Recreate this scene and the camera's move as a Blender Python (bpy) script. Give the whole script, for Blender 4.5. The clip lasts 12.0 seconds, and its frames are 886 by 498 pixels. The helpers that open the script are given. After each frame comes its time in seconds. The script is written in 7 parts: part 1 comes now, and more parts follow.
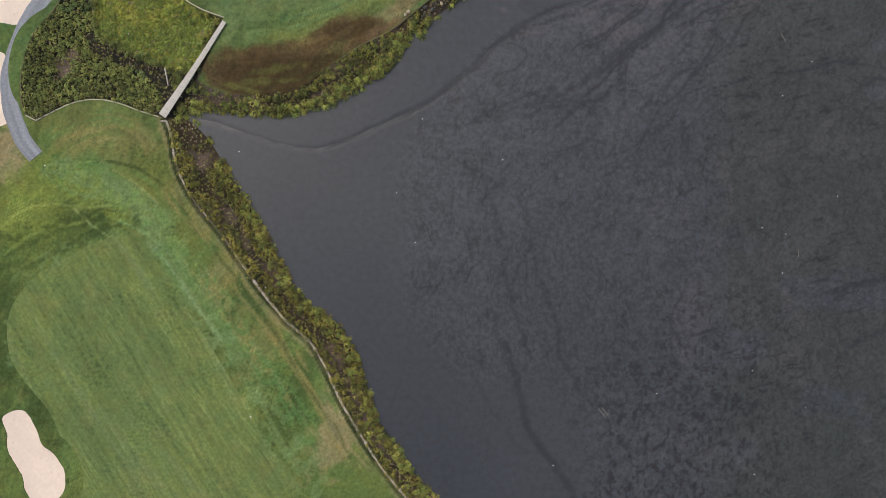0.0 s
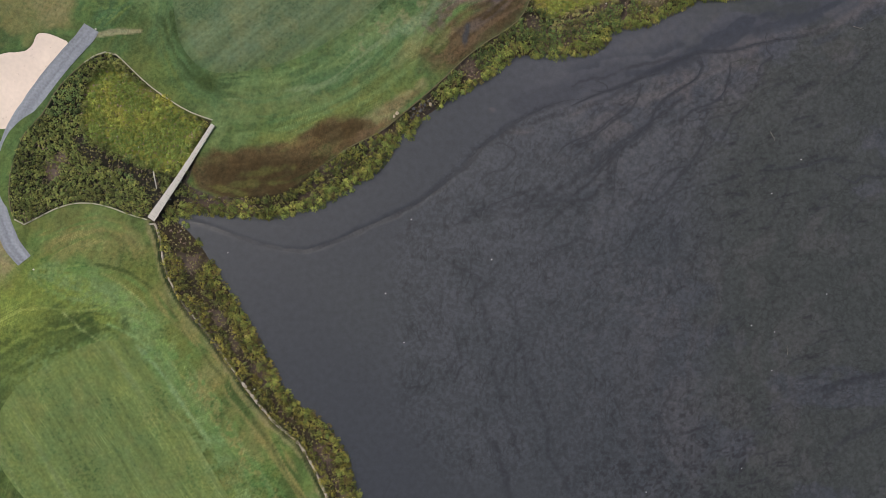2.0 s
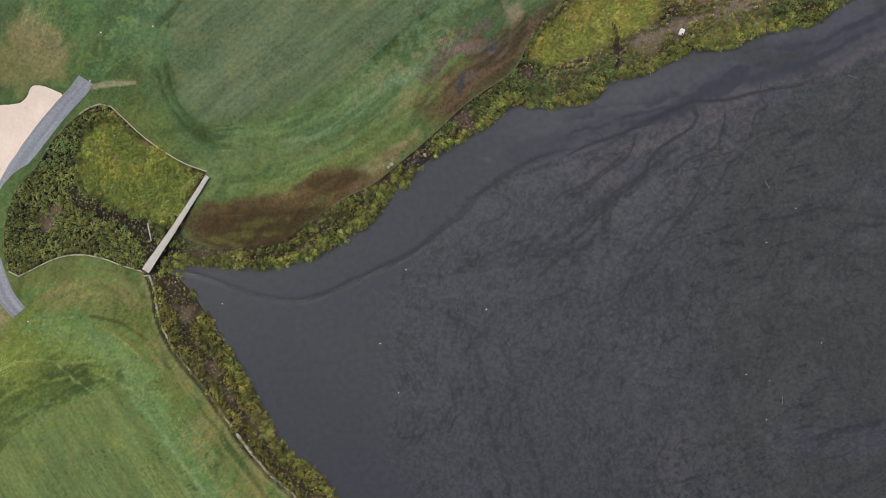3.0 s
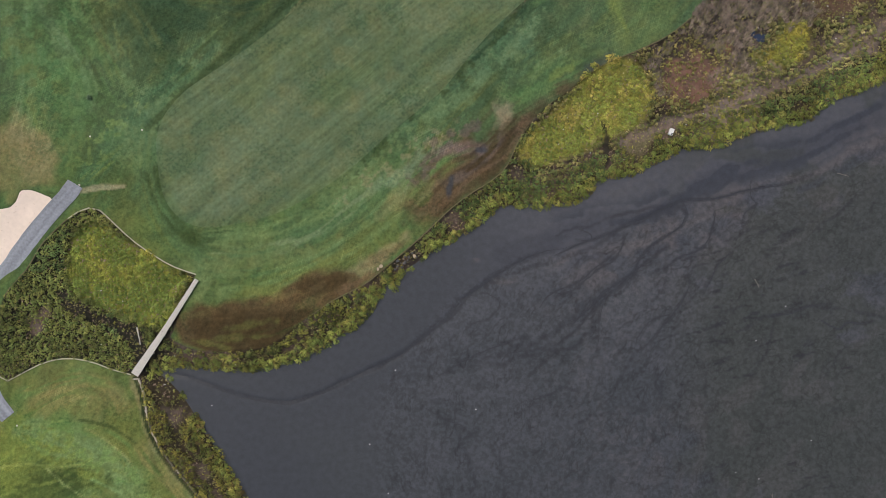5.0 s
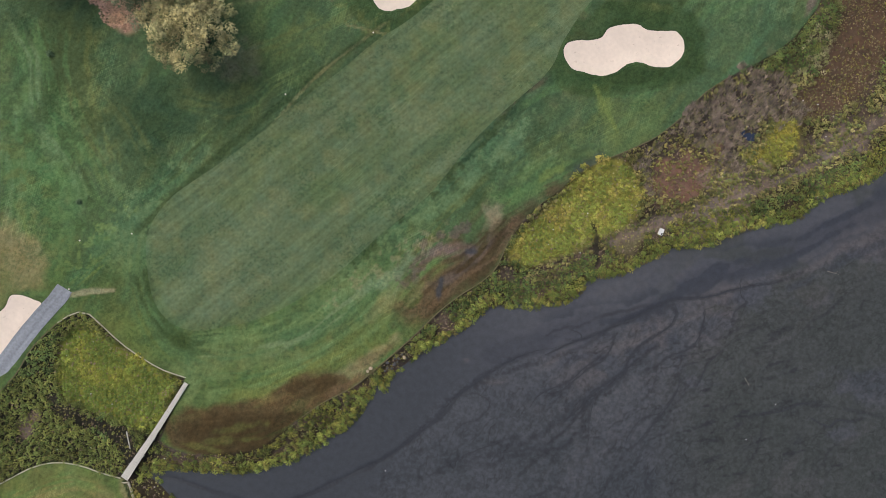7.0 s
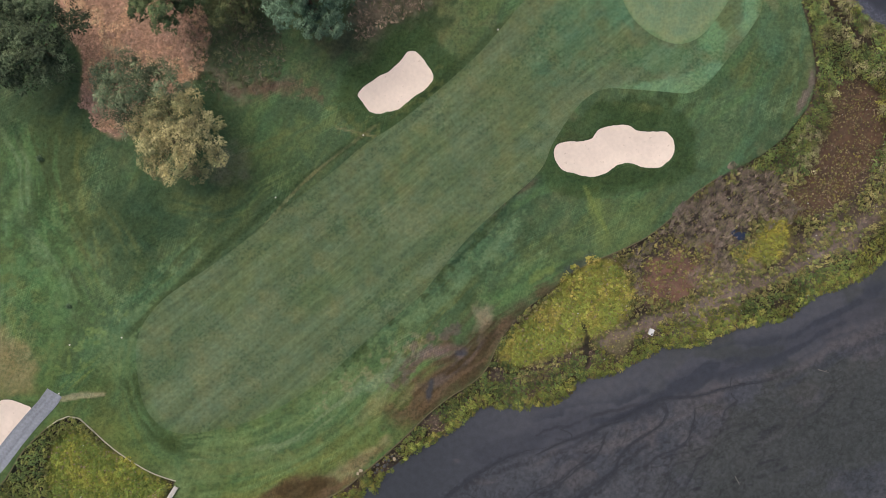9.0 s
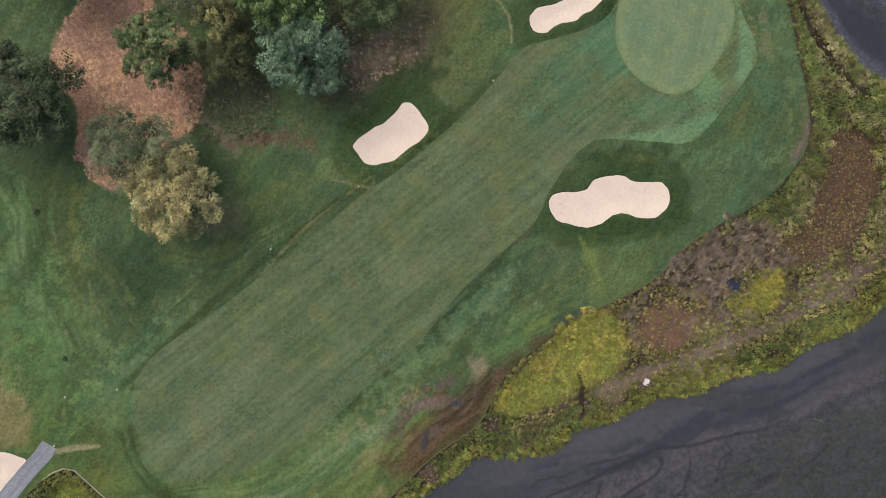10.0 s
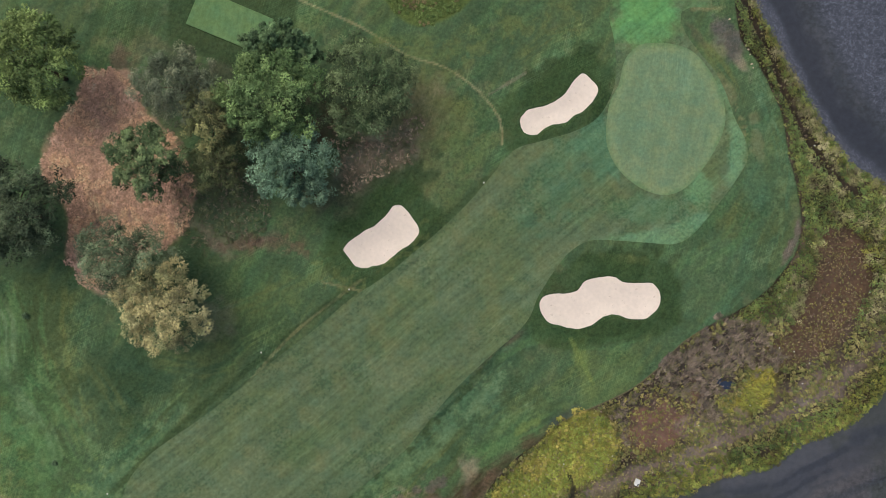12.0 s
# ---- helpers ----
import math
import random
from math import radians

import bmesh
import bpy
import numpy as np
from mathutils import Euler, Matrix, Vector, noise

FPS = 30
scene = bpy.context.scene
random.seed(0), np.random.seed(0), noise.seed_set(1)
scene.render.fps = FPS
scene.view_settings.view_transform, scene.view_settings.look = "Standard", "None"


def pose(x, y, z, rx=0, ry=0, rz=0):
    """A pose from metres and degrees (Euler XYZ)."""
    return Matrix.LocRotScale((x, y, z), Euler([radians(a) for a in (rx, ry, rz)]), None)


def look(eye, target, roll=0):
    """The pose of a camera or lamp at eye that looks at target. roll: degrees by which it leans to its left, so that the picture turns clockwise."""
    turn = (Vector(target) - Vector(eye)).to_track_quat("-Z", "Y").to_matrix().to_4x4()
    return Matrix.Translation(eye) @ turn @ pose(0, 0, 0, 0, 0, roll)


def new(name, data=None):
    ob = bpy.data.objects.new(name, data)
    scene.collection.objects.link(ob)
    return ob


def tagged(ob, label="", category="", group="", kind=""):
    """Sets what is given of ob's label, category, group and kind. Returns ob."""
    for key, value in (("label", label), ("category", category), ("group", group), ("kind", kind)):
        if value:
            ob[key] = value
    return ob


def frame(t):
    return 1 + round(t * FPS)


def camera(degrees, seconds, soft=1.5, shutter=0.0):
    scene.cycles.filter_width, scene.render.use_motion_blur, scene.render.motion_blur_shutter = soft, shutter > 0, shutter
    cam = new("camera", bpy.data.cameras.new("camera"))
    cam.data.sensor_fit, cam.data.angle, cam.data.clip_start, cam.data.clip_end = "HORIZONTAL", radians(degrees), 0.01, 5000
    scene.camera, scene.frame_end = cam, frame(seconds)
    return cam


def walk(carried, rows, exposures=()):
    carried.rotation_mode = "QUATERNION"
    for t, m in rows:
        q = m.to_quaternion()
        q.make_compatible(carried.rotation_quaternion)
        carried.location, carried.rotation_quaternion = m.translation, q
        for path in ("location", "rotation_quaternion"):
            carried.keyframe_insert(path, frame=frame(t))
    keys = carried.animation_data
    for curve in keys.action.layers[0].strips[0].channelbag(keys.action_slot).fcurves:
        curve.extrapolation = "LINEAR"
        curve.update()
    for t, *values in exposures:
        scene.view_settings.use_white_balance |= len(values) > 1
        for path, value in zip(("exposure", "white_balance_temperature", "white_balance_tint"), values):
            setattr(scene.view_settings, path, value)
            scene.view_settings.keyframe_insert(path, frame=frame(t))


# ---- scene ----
from mathutils import geometry

# ---- camera: a drone at constant height, looking almost straight down ----
cam = camera(72.0, 12.0, soft=0.8)
HIGH, PITCH, ROLL = 107.9, -0.3205, -2.3533


def over(t):
    bow = t * (t - 12.0)
    return pose(0.90922 * t - 0.00783 * bow, 9.00085 * t + 0.00507 * bow, HIGH, PITCH, ROLL, 0)


TIMES = [0.0, 0.1, 0.25, 0.5, 1.0, 2.0, 3.0, 4.0, 5.0, 6.0, 7.0, 8.0, 9.0, 10.0, 11.0, 11.5, 11.75, 11.9, 12.0]
walk(cam, [(t, over(t)) for t in TIMES], exposures=[(0.0, 0.08, 6500, 9), (5.0, 0.08, 6500, 9), (7.0, 0.08, 6370, 7.5), (9.0, 0.08, 6500, 10.5), (10.5, 0.09, 6650, 8.5), (11.0, 0.07, 6450, 6.0), (12.0, 0.07, 6300, 5.5)])

# ---- light: a bright overcast day ----
world = bpy.data.worlds.new("overcast_sky")
scene.world = world
world.use_nodes = True
sky = world.node_tree.nodes.new("ShaderNodeTexSky")
sky.sky_type, sky.sun_disc = "NISHITA", False
sky.sun_elevation, sky.sun_rotation = radians(52), radians(312)
sky.air_density, sky.dust_density, sky.ozone_density = 1.0, 6.0, 1.0
backing = world.node_tree.nodes["Background"]
backing.inputs["Strength"].default_value = 0.105
world.node_tree.links.new(sky.outputs[0], backing.inputs["Color"])
sun = new("sun", bpy.data.lights.new("sun", "SUN"))
sun.data.energy, sun.data.angle, sun.data.color = 1.3, radians(52), (1.0, 0.95, 0.88)
sun.matrix_world = look((-47, 42, 80), (0, 0, 0))


# ---- numbers: colour, noise, outlines ----
def lin(r, g, b, k=0.85):
    """Albedo from an everyday 0-255 colour."""
    return tuple(k * ((v / 255) / 12.92 if v < 10 else ((v / 255 + 0.055) / 1.055) ** 2.4) for v in (r, g, b))


def lattice(ix, iy, seed):
    n = (ix.astype(np.int64) * 374761393 + iy.astype(np.int64) * 668265263 + seed * 974634777) & 0xFFFFFFFF
    n = ((n ^ (n >> 13)) * 1274126177) & 0xFFFFFFFF
    return ((n ^ (n >> 16)) & 0xFFFF) / 65535.0


def vnoise(x, y, size, seed=0):
    """Smooth value noise, 0 to 1, with lumps of that size in metres."""
    x, y = np.asarray(x) / size + 1000.0, np.asarray(y) / size + 1000.0
    ix, iy = np.floor(x), np.floor(y)
    fx, fy = x - ix, y - iy
    fx, fy = fx * fx * (3 - 2 * fx), fy * fy * (3 - 2 * fy)
    a, b = lattice(ix, iy, seed), lattice(ix + 1, iy, seed)
    c, d = lattice(ix, iy + 1, seed), lattice(ix + 1, iy + 1, seed)
    return (a * (1 - fx) + b * fx) * (1 - fy) + (c * (1 - fx) + d * fx) * fy


def fbm(x, y, size, seed=0, octaves=4):
    total, gain, out = 0.0, 1.0, 0.0
    for k in range(octaves):
        out = out + gain * vnoise(x, y, size / 2**k, seed + 17 * k)
        total, gain = total + gain, gain * 0.55
    return out / total


def streaks(x, y, degrees, length, width, seed=0):
    c, s = math.cos(radians(degrees)), math.sin(radians(degrees))
    u, v = x * c + y * s, -x * s + y * c
    wob = 2.0 * width * (fbm(x, y, length * 1.5, seed + 5, 2) - 0.5)
    return 0.6 * vnoise(u / length, (v + wob) / width, 1.0, seed) + 0.4 * vnoise(u / length * 1.7, (v + wob) / width * 2.3, 1.0, seed + 3)


def smooth(points, closed=True, step=1.0):
    """A Catmull-Rom curve through control points, about one point a step."""
    p = [Vector((x, y)) for x, y in points]
    n, out = len(p), []
    for i in range(n if closed else n - 1):
        if closed:
            a, b, c, d = p[i - 1], p[i], p[(i + 1) % n], p[(i + 2) % n]
        else:
            a, b, c, d = p[max(i - 1, 0)], p[i], p[i + 1], p[min(i + 2, n - 1)]
        m = max(1, int((c - b).length / step))
        for k in range(m):
            t = k / m
            out.append(0.5 * (2 * b + (c - a) * t + (2 * a - 5 * b + 4 * c - d) * t * t + (3 * b - a - 3 * c + d) * t**3))
    if not closed:
        out.append(p[-1])
    return np.array([(v.x, v.y) for v in out])


def edge_distance(x, y, line, closed=True):
    """Distance from points to a polyline."""
    best = np.full(x.shape, 1e9)
    n = len(line)
    for i in range(n if closed else n - 1):
        ax, ay = line[i]
        bx, by = line[(i + 1) % n]
        dx, dy = bx - ax, by - ay
        k = np.clip(((x - ax) * dx + (y - ay) * dy) / max(dx * dx + dy * dy, 1e-9), 0, 1)
        best = np.minimum(best, (x - ax - k * dx) ** 2 + (y - ay - k * dy) ** 2)
    return np.sqrt(best)


def inside(x, y, line):
    odd = np.zeros(x.shape, bool)
    n = len(line)
    for i in range(n):
        ax, ay = line[i]
        bx, by = line[(i + 1) % n]
        if ay == by:
            continue
        odd ^= ((ay > y) != (by > y)) & (x < (bx - ax) * (y - ay) / (by - ay) + ax)
    return odd


KNOWN = {}


def depth_in(x, y, line):
    """Signed distance: positive inside the closed outline."""
    key = (id(x), id(y), id(line))
    if key in KNOWN:
        return KNOWN[key][0]
    d = edge_distance(x, y, line)
    d = np.where(inside(x, y, line), d, -d)
    if x.size > 100000:
        KNOWN[key] = (d, x, y, line)
    return d


def ramp(v, a, b):
    k = np.clip((v - a) / (b - a), 0, 1)
    return k * k * (3 - 2 * k)


# ---- the plan, in metres ----
SHORE_SOUTH = [(3.3, -45.2), (-0.5, -41.2), (-3.5, -36.3), (-7.0, -32.2), (-8.5, -27.2), (-10.0, -22.6), (-11.6, -17.8), (-13.8, -14.5), (-17.0, -11.7), (-20.9, -8.8), (-23.4, -4.3), (-25.7, -0.0), (-28.1, 4.5), (-30.8, 9.2), (-33.2, 12.9), (-35.2, 16.4), (-37.6, 19.8), (-40.1, 22.1), (-42.3, 22.9)]
SHORE_NORTH = [(-40.5, 23.1), (-33.7, 23.6), (-25.8, 22.9), (-19.4, 23.9), (-14.0, 25.7), (-9.0, 28.6), (-5.0, 31.6), (-2.2, 35.7), (0.0, 39.2), (0.4, 37.2), (2.2, 40.2), (5.2, 42.2), (9.2, 45.2), (13.5, 47.2), (18.4, 51.2), (22.4, 52.0), (28.6, 52.2), (33.7, 52.9), (37.8, 56.6), (44.0, 58.1), (49.2, 60.7), (52.3, 62.2), (58.6, 62.9), (63.8, 65.0), (69.1, 66.6), (76.5, 68.1), (80.7, 71.5), (87.1, 73.9), (92.2, 76.7)]
SHORE_EAST = [(97.1, 81.4), (103.2, 88.2), (107.5, 94.9), (108.0, 103.3), (104.7, 111.7), (97.0, 118.4), (90.2, 122.8), (86.5, 127.2), (83.2, 132.3), (79.0, 139.5), (75.0, 146.6), (71.9, 152.7), (70.0, 158.9), (67.3, 183.3)]
WALL_LINE = [(6.0, -57.8), (2.0, -51.6), (-2.5, -44.7), (-6.0, -40.5), (-9.9, -34.4), (-13.7, -27.9), (-16.7, -21.4), (-19.3, -17.1), (-23.7, -13.1), (-28.1, -7.6), (-31.5, -2.7), (-34.9, 2.3), (-38.3, 6.4), (-41.0, 10.6), (-42.6, 15.2), (-43.2, 19.1), (-44.2, 22.0)]
MARSH_EDGE = [(-45.0, 22.4), (-48.4, 23.4), (-51.8, 24.7), (-55.6, 25.3), (-59.4, 24.7), (-63.2, 22.9), (-65.9, 21.5), (-67.4, 22.4), (-68.3, 25.6), (-68.1, 30.3), (-66.8, 35.1), (-65.1, 38.0), (-62.5, 40.8), (-60.3, 44.6), (-57.9, 47.3), (-55.5, 49.5), (-53.0, 51.1), (-50.6, 51.2), (-48.3, 49.2), (-44.6, 45.7), (-40.2, 42.6), (-37.3, 41.0), (-33.8, 39.8)]
NORTH_EDGE = [(-38.1, 29.0), (-35.8, 27.3), (-32.0, 26.4), (-27.6, 26.4), (-21.7, 27.2), (-17.8, 29.7), (-13.8, 32.7), (-9.9, 35.3), (-4.9, 37.8), (-2.1, 40.0), (2.2, 43.6), (6.2, 47.1), (10.2, 51.0), (14.2, 54.1), (17.5, 56.1), (20.5, 58.8), (22.5, 63.1), (25.3, 67.2), (28.4, 70.2), (32.4, 73.2), (36.5, 76.4), (40.6, 78.4), (43.9, 79.7), (49.8, 82.6), (55.0, 86.8), (58.1, 90.2), (63.2, 93.5)]
EAST_EDGE = [(69.1, 96.5), (73.3, 99.3), (77.0, 103.4), (79.6, 107.5), (80.4, 112.6), (79.5, 118.8), (77.9, 124.9), (76.9, 131.0), (74.8, 136.1), (72.1, 141.2), (69.2, 145.2), (68.2, 150.3), (67.6, 156.4), (64.7, 182.7)]
FAR = 2600.0
shore = np.vstack([smooth(SHORE_SOUTH, False), smooth(SHORE_NORTH + SHORE_EAST, False), [(-FAR, 210.0), (-FAR, -80.0)], [(20.0, -80.0)]])
turf_line = np.vstack([smooth(WALL_LINE + MARSH_EDGE, False), smooth(NORTH_EDGE + EAST_EDGE, False), [(-FAR, 210.0), (-FAR, -80.0)], [(20.0, -80.0)]])

FAIRWAY_SOUTH = smooth([(-70.6, -15.1), (-70.3, -12.2), (-69.2, -9.4), (-66.0, -5.4), (-60.6, -2.1), (-55.8, 0.5), (-51.6, 1.6), (-49.5, 1.4), (-48.0, 0.3), (-45.5, -2.6), (-41.6, -9.0), (-36.8, -16.4), (-30.5, -27.3), (-26.1, -36.3), (-22.2, -44.4), (-16.0, -57.4), (-43.3, -61.6), (-54.8, -56.4), (-58.5, -42.8), (-60.0, -38.3), (-61.9, -32.8), (-63.8, -28.4), (-67.6, -23.5), (-69.9, -19.6)])
FAIRWAY_LEFT = [(-40.6, 61.3), (-40.4, 64.3), (-39.2, 67.5), (-35.9, 71.5), (-30.7, 75.3), (-26.8, 78.0), (-22.6, 81.2), (-17.7, 85.2), (-12.8, 89.1), (-6.9, 93.6), (-1.0, 98.6), (5.0, 102.6), (10.4, 107.0), (15.9, 111.8), (20.0, 115.8), (23.5, 119.9), (28.0, 125.0), (33.1, 126.7), (39.2, 128.6), (43.2, 131.1), (45.8, 135.8), (46.4, 140.9), (45.8, 145.9), (45.1, 148.9), (45.9, 153.0)]
FAIRWAY_RIGHT = [(46.9, 158.0), (66.9, 158.4), (67.7, 151.5), (59.7, 150.8), (58.1, 149.1), (59.1, 146.1), (61.7, 142.6), (64.3, 139.6), (66.4, 135.5), (68.1, 130.9), (70.1, 126.9), (70.4, 123.5), (68.2, 119.7), (66.0, 116.7), (63.5, 113.6), (60.6, 110.2), (57.2, 108.3), (52.5, 108.5), (46.4, 108.9), (41.7, 108.9), (38.2, 107.0), (35.6, 104.0), (33.6, 101.0), (32.1, 98.4), (30.9, 95.4), (28.5, 92.4), (25.0, 89.4), (21.0, 85.9), (17.0, 81.9), (13.1, 77.3)]
FAIRWAY_FOOT = [(9.2, 72.4), (4.9, 68.7), (-0.2, 64.5), (-7.6, 57.9), (-14.9, 53.0), (-20.9, 50.1), (-28.1, 48.4), (-33.4, 48.1), (-37.3, 50.2), (-39.6, 54.2)]
fairway_north = smooth(FAIRWAY_LEFT + FAIRWAY_RIGHT + FAIRWAY_FOOT)
GREEN = smooth([(51.4, 144.2), (56.6, 144.2), (60.7, 142.6), (64.0, 138.5), (65.9, 134.0), (66.2, 129.9), (64.4, 125.3), (61.3, 120.7), (58.2, 117.9), (54.6, 117.1), (50.4, 118.6), (46.8, 121.7), (44.8, 125.7), (44.6, 129.7), (45.3, 133.8), (46.8, 136.8), (47.8, 140.9), (49.4, 143.1)], True, 0.6)
TEE = [(-29.3, 146.5), (-16.7, 141.4), (-14.2, 147.5), (-26.8, 152.7)]
TEE_SURROUND = [(-32.4, 142.8), (-20.6, 139.2), (-10.8, 143.1), (-10.3, 151.0), (-11.3, 156.9), (-32.1, 156.5)]
BUNKER_SOUTH = [(-71.5, -29.9), (-70.0, -28.5), (-68.1, -28.3), (-66.7, -29.7), (-65.3, -32.7), (-64.6, -34.7), (-62.5, -36.2), (-61.0, -39.6), (-61.2, -42.5), (-63.0, -43.9), (-66.3, -43.8), (-67.7, -41.5), (-68.2, -39.5), (-69.6, -37.0), (-70.5, -34.6), (-70.7, -32.1)]
BUNKER_WEST = [(-58.2, 52.7), (-59.5, 53.5), (-60.7, 54.0), (-62.1, 54.5), (-63.3, 54.2), (-64.0, 53.0), (-64.7, 51.8), (-66.1, 51.2), (-68.8, 50.8), (-76.0, 48.5), (-77.0, 40.5), (-73.0, 38.6), (-68.5, 38.2), (-66.2, 41.8), (-63.6, 45.2), (-61.1, 48.7), (-59.0, 51.1)]
BUNKER_SIDE = [(-71.0, 33.0), (-71.3, 29.6), (-71.0, 26.2), (-70.0, 22.3), (-70.6, 21.1), (-72.9, 20.7), (-74.7, 26.2), (-73.4, 32.0)]
BUNKER_EAST = [(32.6, 96.9), (32.9, 98.6), (34.6, 99.4), (37.2, 99.4), (39.2, 99.9), (40.7, 101.6), (43.3, 102.3), (45.9, 102.4), (47.9, 101.4), (50.5, 101.3), (53.1, 101.1), (54.4, 99.2), (53.9, 96.8), (52.0, 95.1), (49.5, 94.8), (46.4, 95.6), (44.3, 95.4), (41.8, 93.8), (38.7, 93.1), (36.7, 93.7), (34.1, 94.4)]
BUNKER_MID = [(-2.1, 107.7), (1.0, 110.3), (3.5, 111.7), (5.5, 113.5), (6.5, 114.9), (8.0, 115.2), (9.2, 113.7), (11.1, 110.7), (9.4, 108.3), (7.0, 106.5), (5.2, 105.0), (2.0, 104.2), (0.0, 104.5), (-1.2, 106.0)]
BUNKER_NORTH = [(29.2, 129.1), (29.1, 130.6), (30.5, 132.1), (33.1, 132.9), (35.6, 133.9), (37.6, 135.7), (39.2, 137.8), (40.7, 138.6), (42.7, 136.8), (42.7, 134.8), (40.7, 132.2), (38.7, 131.2), (37.1, 129.9), (34.6, 129.5), (32.1, 127.9), (30.2, 127.9)]
def ragged(line, by=0.5):
    """A cut turf edge with small bites in it."""
    x, y = line[:, 0], line[:, 1]
    return np.c_[x + by * (fbm(x, y, 1.6, 35, 3) - 0.5), y + by * (fbm(x, y, 1.6, 36, 3) - 0.5)]


BUNKERS = [ragged(smooth(b, True, 0.4)) for b in (BUNKER_SOUTH, BUNKER_WEST, BUNKER_SIDE, BUNKER_EAST, BUNKER_MID, BUNKER_NORTH)]
CART_PATH = [(-65.7, 15.3), (-67.6, 17.7), (-68.5, 19.6), (-69.8, 23.5), (-70.2, 29.2), (-68.1, 36.3), (-66.0, 40.3), (-63.5, 43.9), (-60.9, 47.4), (-57.9, 51.0), (-55.5, 53.7), (-54.3, 55.5)]
path_line = smooth(CART_PATH, False, 1.5)
MARSH_MEADOW = smooth([(-56.0, 40.0), (-55.9, 43.0), (-54.8, 46.4), (-52.5, 48.5), (-50.3, 48.7), (-46.9, 46.3), (-42.1, 43.0), (-35.8, 39.6), (-37.3, 35.0), (-40.0, 30.7), (-46.0, 32.3), (-50.8, 34.4), (-54.6, 36.3)])
YELLOW_NORTH = smooth([(39.3, 78.3), (41.4, 78.6), (44.1, 77.6), (46.1, 75.2), (47.2, 71.9), (46.3, 68.6), (43.3, 65.8), (39.7, 64.6), (36.6, 62.6), (32.6, 61.2), (28.0, 59.5), (24.4, 59.5), (22.9, 61.6), (25.4, 64.8), (30.0, 69.8), (35.1, 74.8)])
YELLOW_SMALL = smooth([(71.7, 85.4), (75.4, 85.7), (76.4, 82.3), (75.4, 79.2), (71.2, 77.2), (67.0, 77.2), (65.5, 79.3), (68.6, 80.8)])
REED_BED = smooth([(46.3, 79.8), (50.4, 82.8), (56.6, 87.7), (61.8, 91.5), (69.1, 95.1), (73.3, 93.6), (75.2, 89.0), (76.6, 86.4), (72.8, 85.9), (69.6, 83.9), (66.0, 81.3), (65.6, 76.2), (60.8, 75.2), (58.2, 72.7), (51.5, 71.2), (47.9, 74.2)])
RUST_BED = smooth([(85.5, 111.2), (89.1, 111.6), (91.4, 110.4), (93.3, 106.5), (93.1, 99.2), (90.2, 93.6), (87.0, 89.8), (81.8, 87.0), (77.0, 86.5), (74.9, 87.8), (76.3, 91.1), (80.7, 95.7), (81.7, 99.3), (83.0, 103.4), (84.0, 108.5)])
DITCH = smooth([(38.2, 66.5), (38.9, 64.6), (38.5, 62.8), (39.0, 60.6), (38.8, 59.2)], False)
EAST_DITCH = smooth([(69.0, 158.4), (69.8, 152.3), (72.8, 146.3), (76.1, 138.9), (79.1, 131.9), (81.3, 128.2), (85.8, 121.9), (91.2, 117.3)], False)
MARSH_TRACK = [(41.2, 63.6), (46.4, 65.6), (54.6, 68.6), (61.8, 71.1), (69.1, 73.4), (76.5, 76.5), (82.8, 79.7), (89.1, 83.8), (95.5, 90.0)]
MARSH_TOP = smooth([(4.2, 154.2), (5.5, 150.8), (7.2, 148.6), (11.0, 146.7), (15.9, 148.1), (19.7, 150.9), (21.5, 155.5), (12.9, 158.4)])
BRACKEN = smooth([(-46.3, 138.7), (-43.1, 137.7), (-41.2, 138.3), (-39.3, 138.4), (-37.9, 135.0), (-34.5, 130.0), (-30.5, 126.0), (-28.3, 118.9), (-29.2, 112.5), (-32.1, 108.5), (-35.2, 106.5), (-40.0, 103.1), (-43.7, 99.4), (-46.0, 100.9), (-49.3, 105.5), (-49.6, 108.9), (-49.3, 113.5), (-52.0, 117.4), (-54.0, 120.5), (-52.8, 126.4), (-49.4, 131.2), (-47.2, 135.2)])


def rise(x, y):
    """The lie of the land."""
    x, y = np.asarray(x, float), np.asarray(y, float)
    z = 0.5 * (fbm(x, y, 34.0, 3, 2) - 0.5)
    far = ramp(np.maximum(np.abs(x), np.abs(y - 55)), 150, 700)
    return z * (1 - far)


def ground_height(x, y):
    land, turf = depth_in(x, y, shore), depth_in(x, y, turf_line)
    bank = -0.35 - 0.5 * ramp(turf, -0.3, -4.0) + 0.25 * (fbm(x, y, 3.0, 9, 3) - 0.5)
    bank = np.where(land > 0, bank, -0.85)
    z = rise(x, y) * ramp(turf, -1, 6) + np.where(turf > 0, 0.0, bank * ramp(turf, 0.0, -0.6))
    z = z - 0.75 * ramp(land, 1.2, -1.5) * (turf < 0)
    for b in BUNKERS:
        near = (np.abs(x - b[:, 0].mean()) < 20) & (np.abs(y - b[:, 1].mean()) < 20)
        d = depth_in(x[near], y[near], b)
        clear = ramp(edge_distance(x[near], y[near], path_line, False), 1.7, 3.0)
        mound = 0.2 * ramp(d, -3.5, -0.8) * ramp(d, 0.3, -0.3) * ramp(depth_in(x[near], y[near], fairway_north), -0.1, -1.2)
        z[near] += clear * (-0.55 * ramp(d, -0.55, 0.15) - 0.4 * ramp(d, 0.0, 2.2) + mound) - (1 - clear) * 0.12 * ramp(d, -0.4, 0.2)
    return z


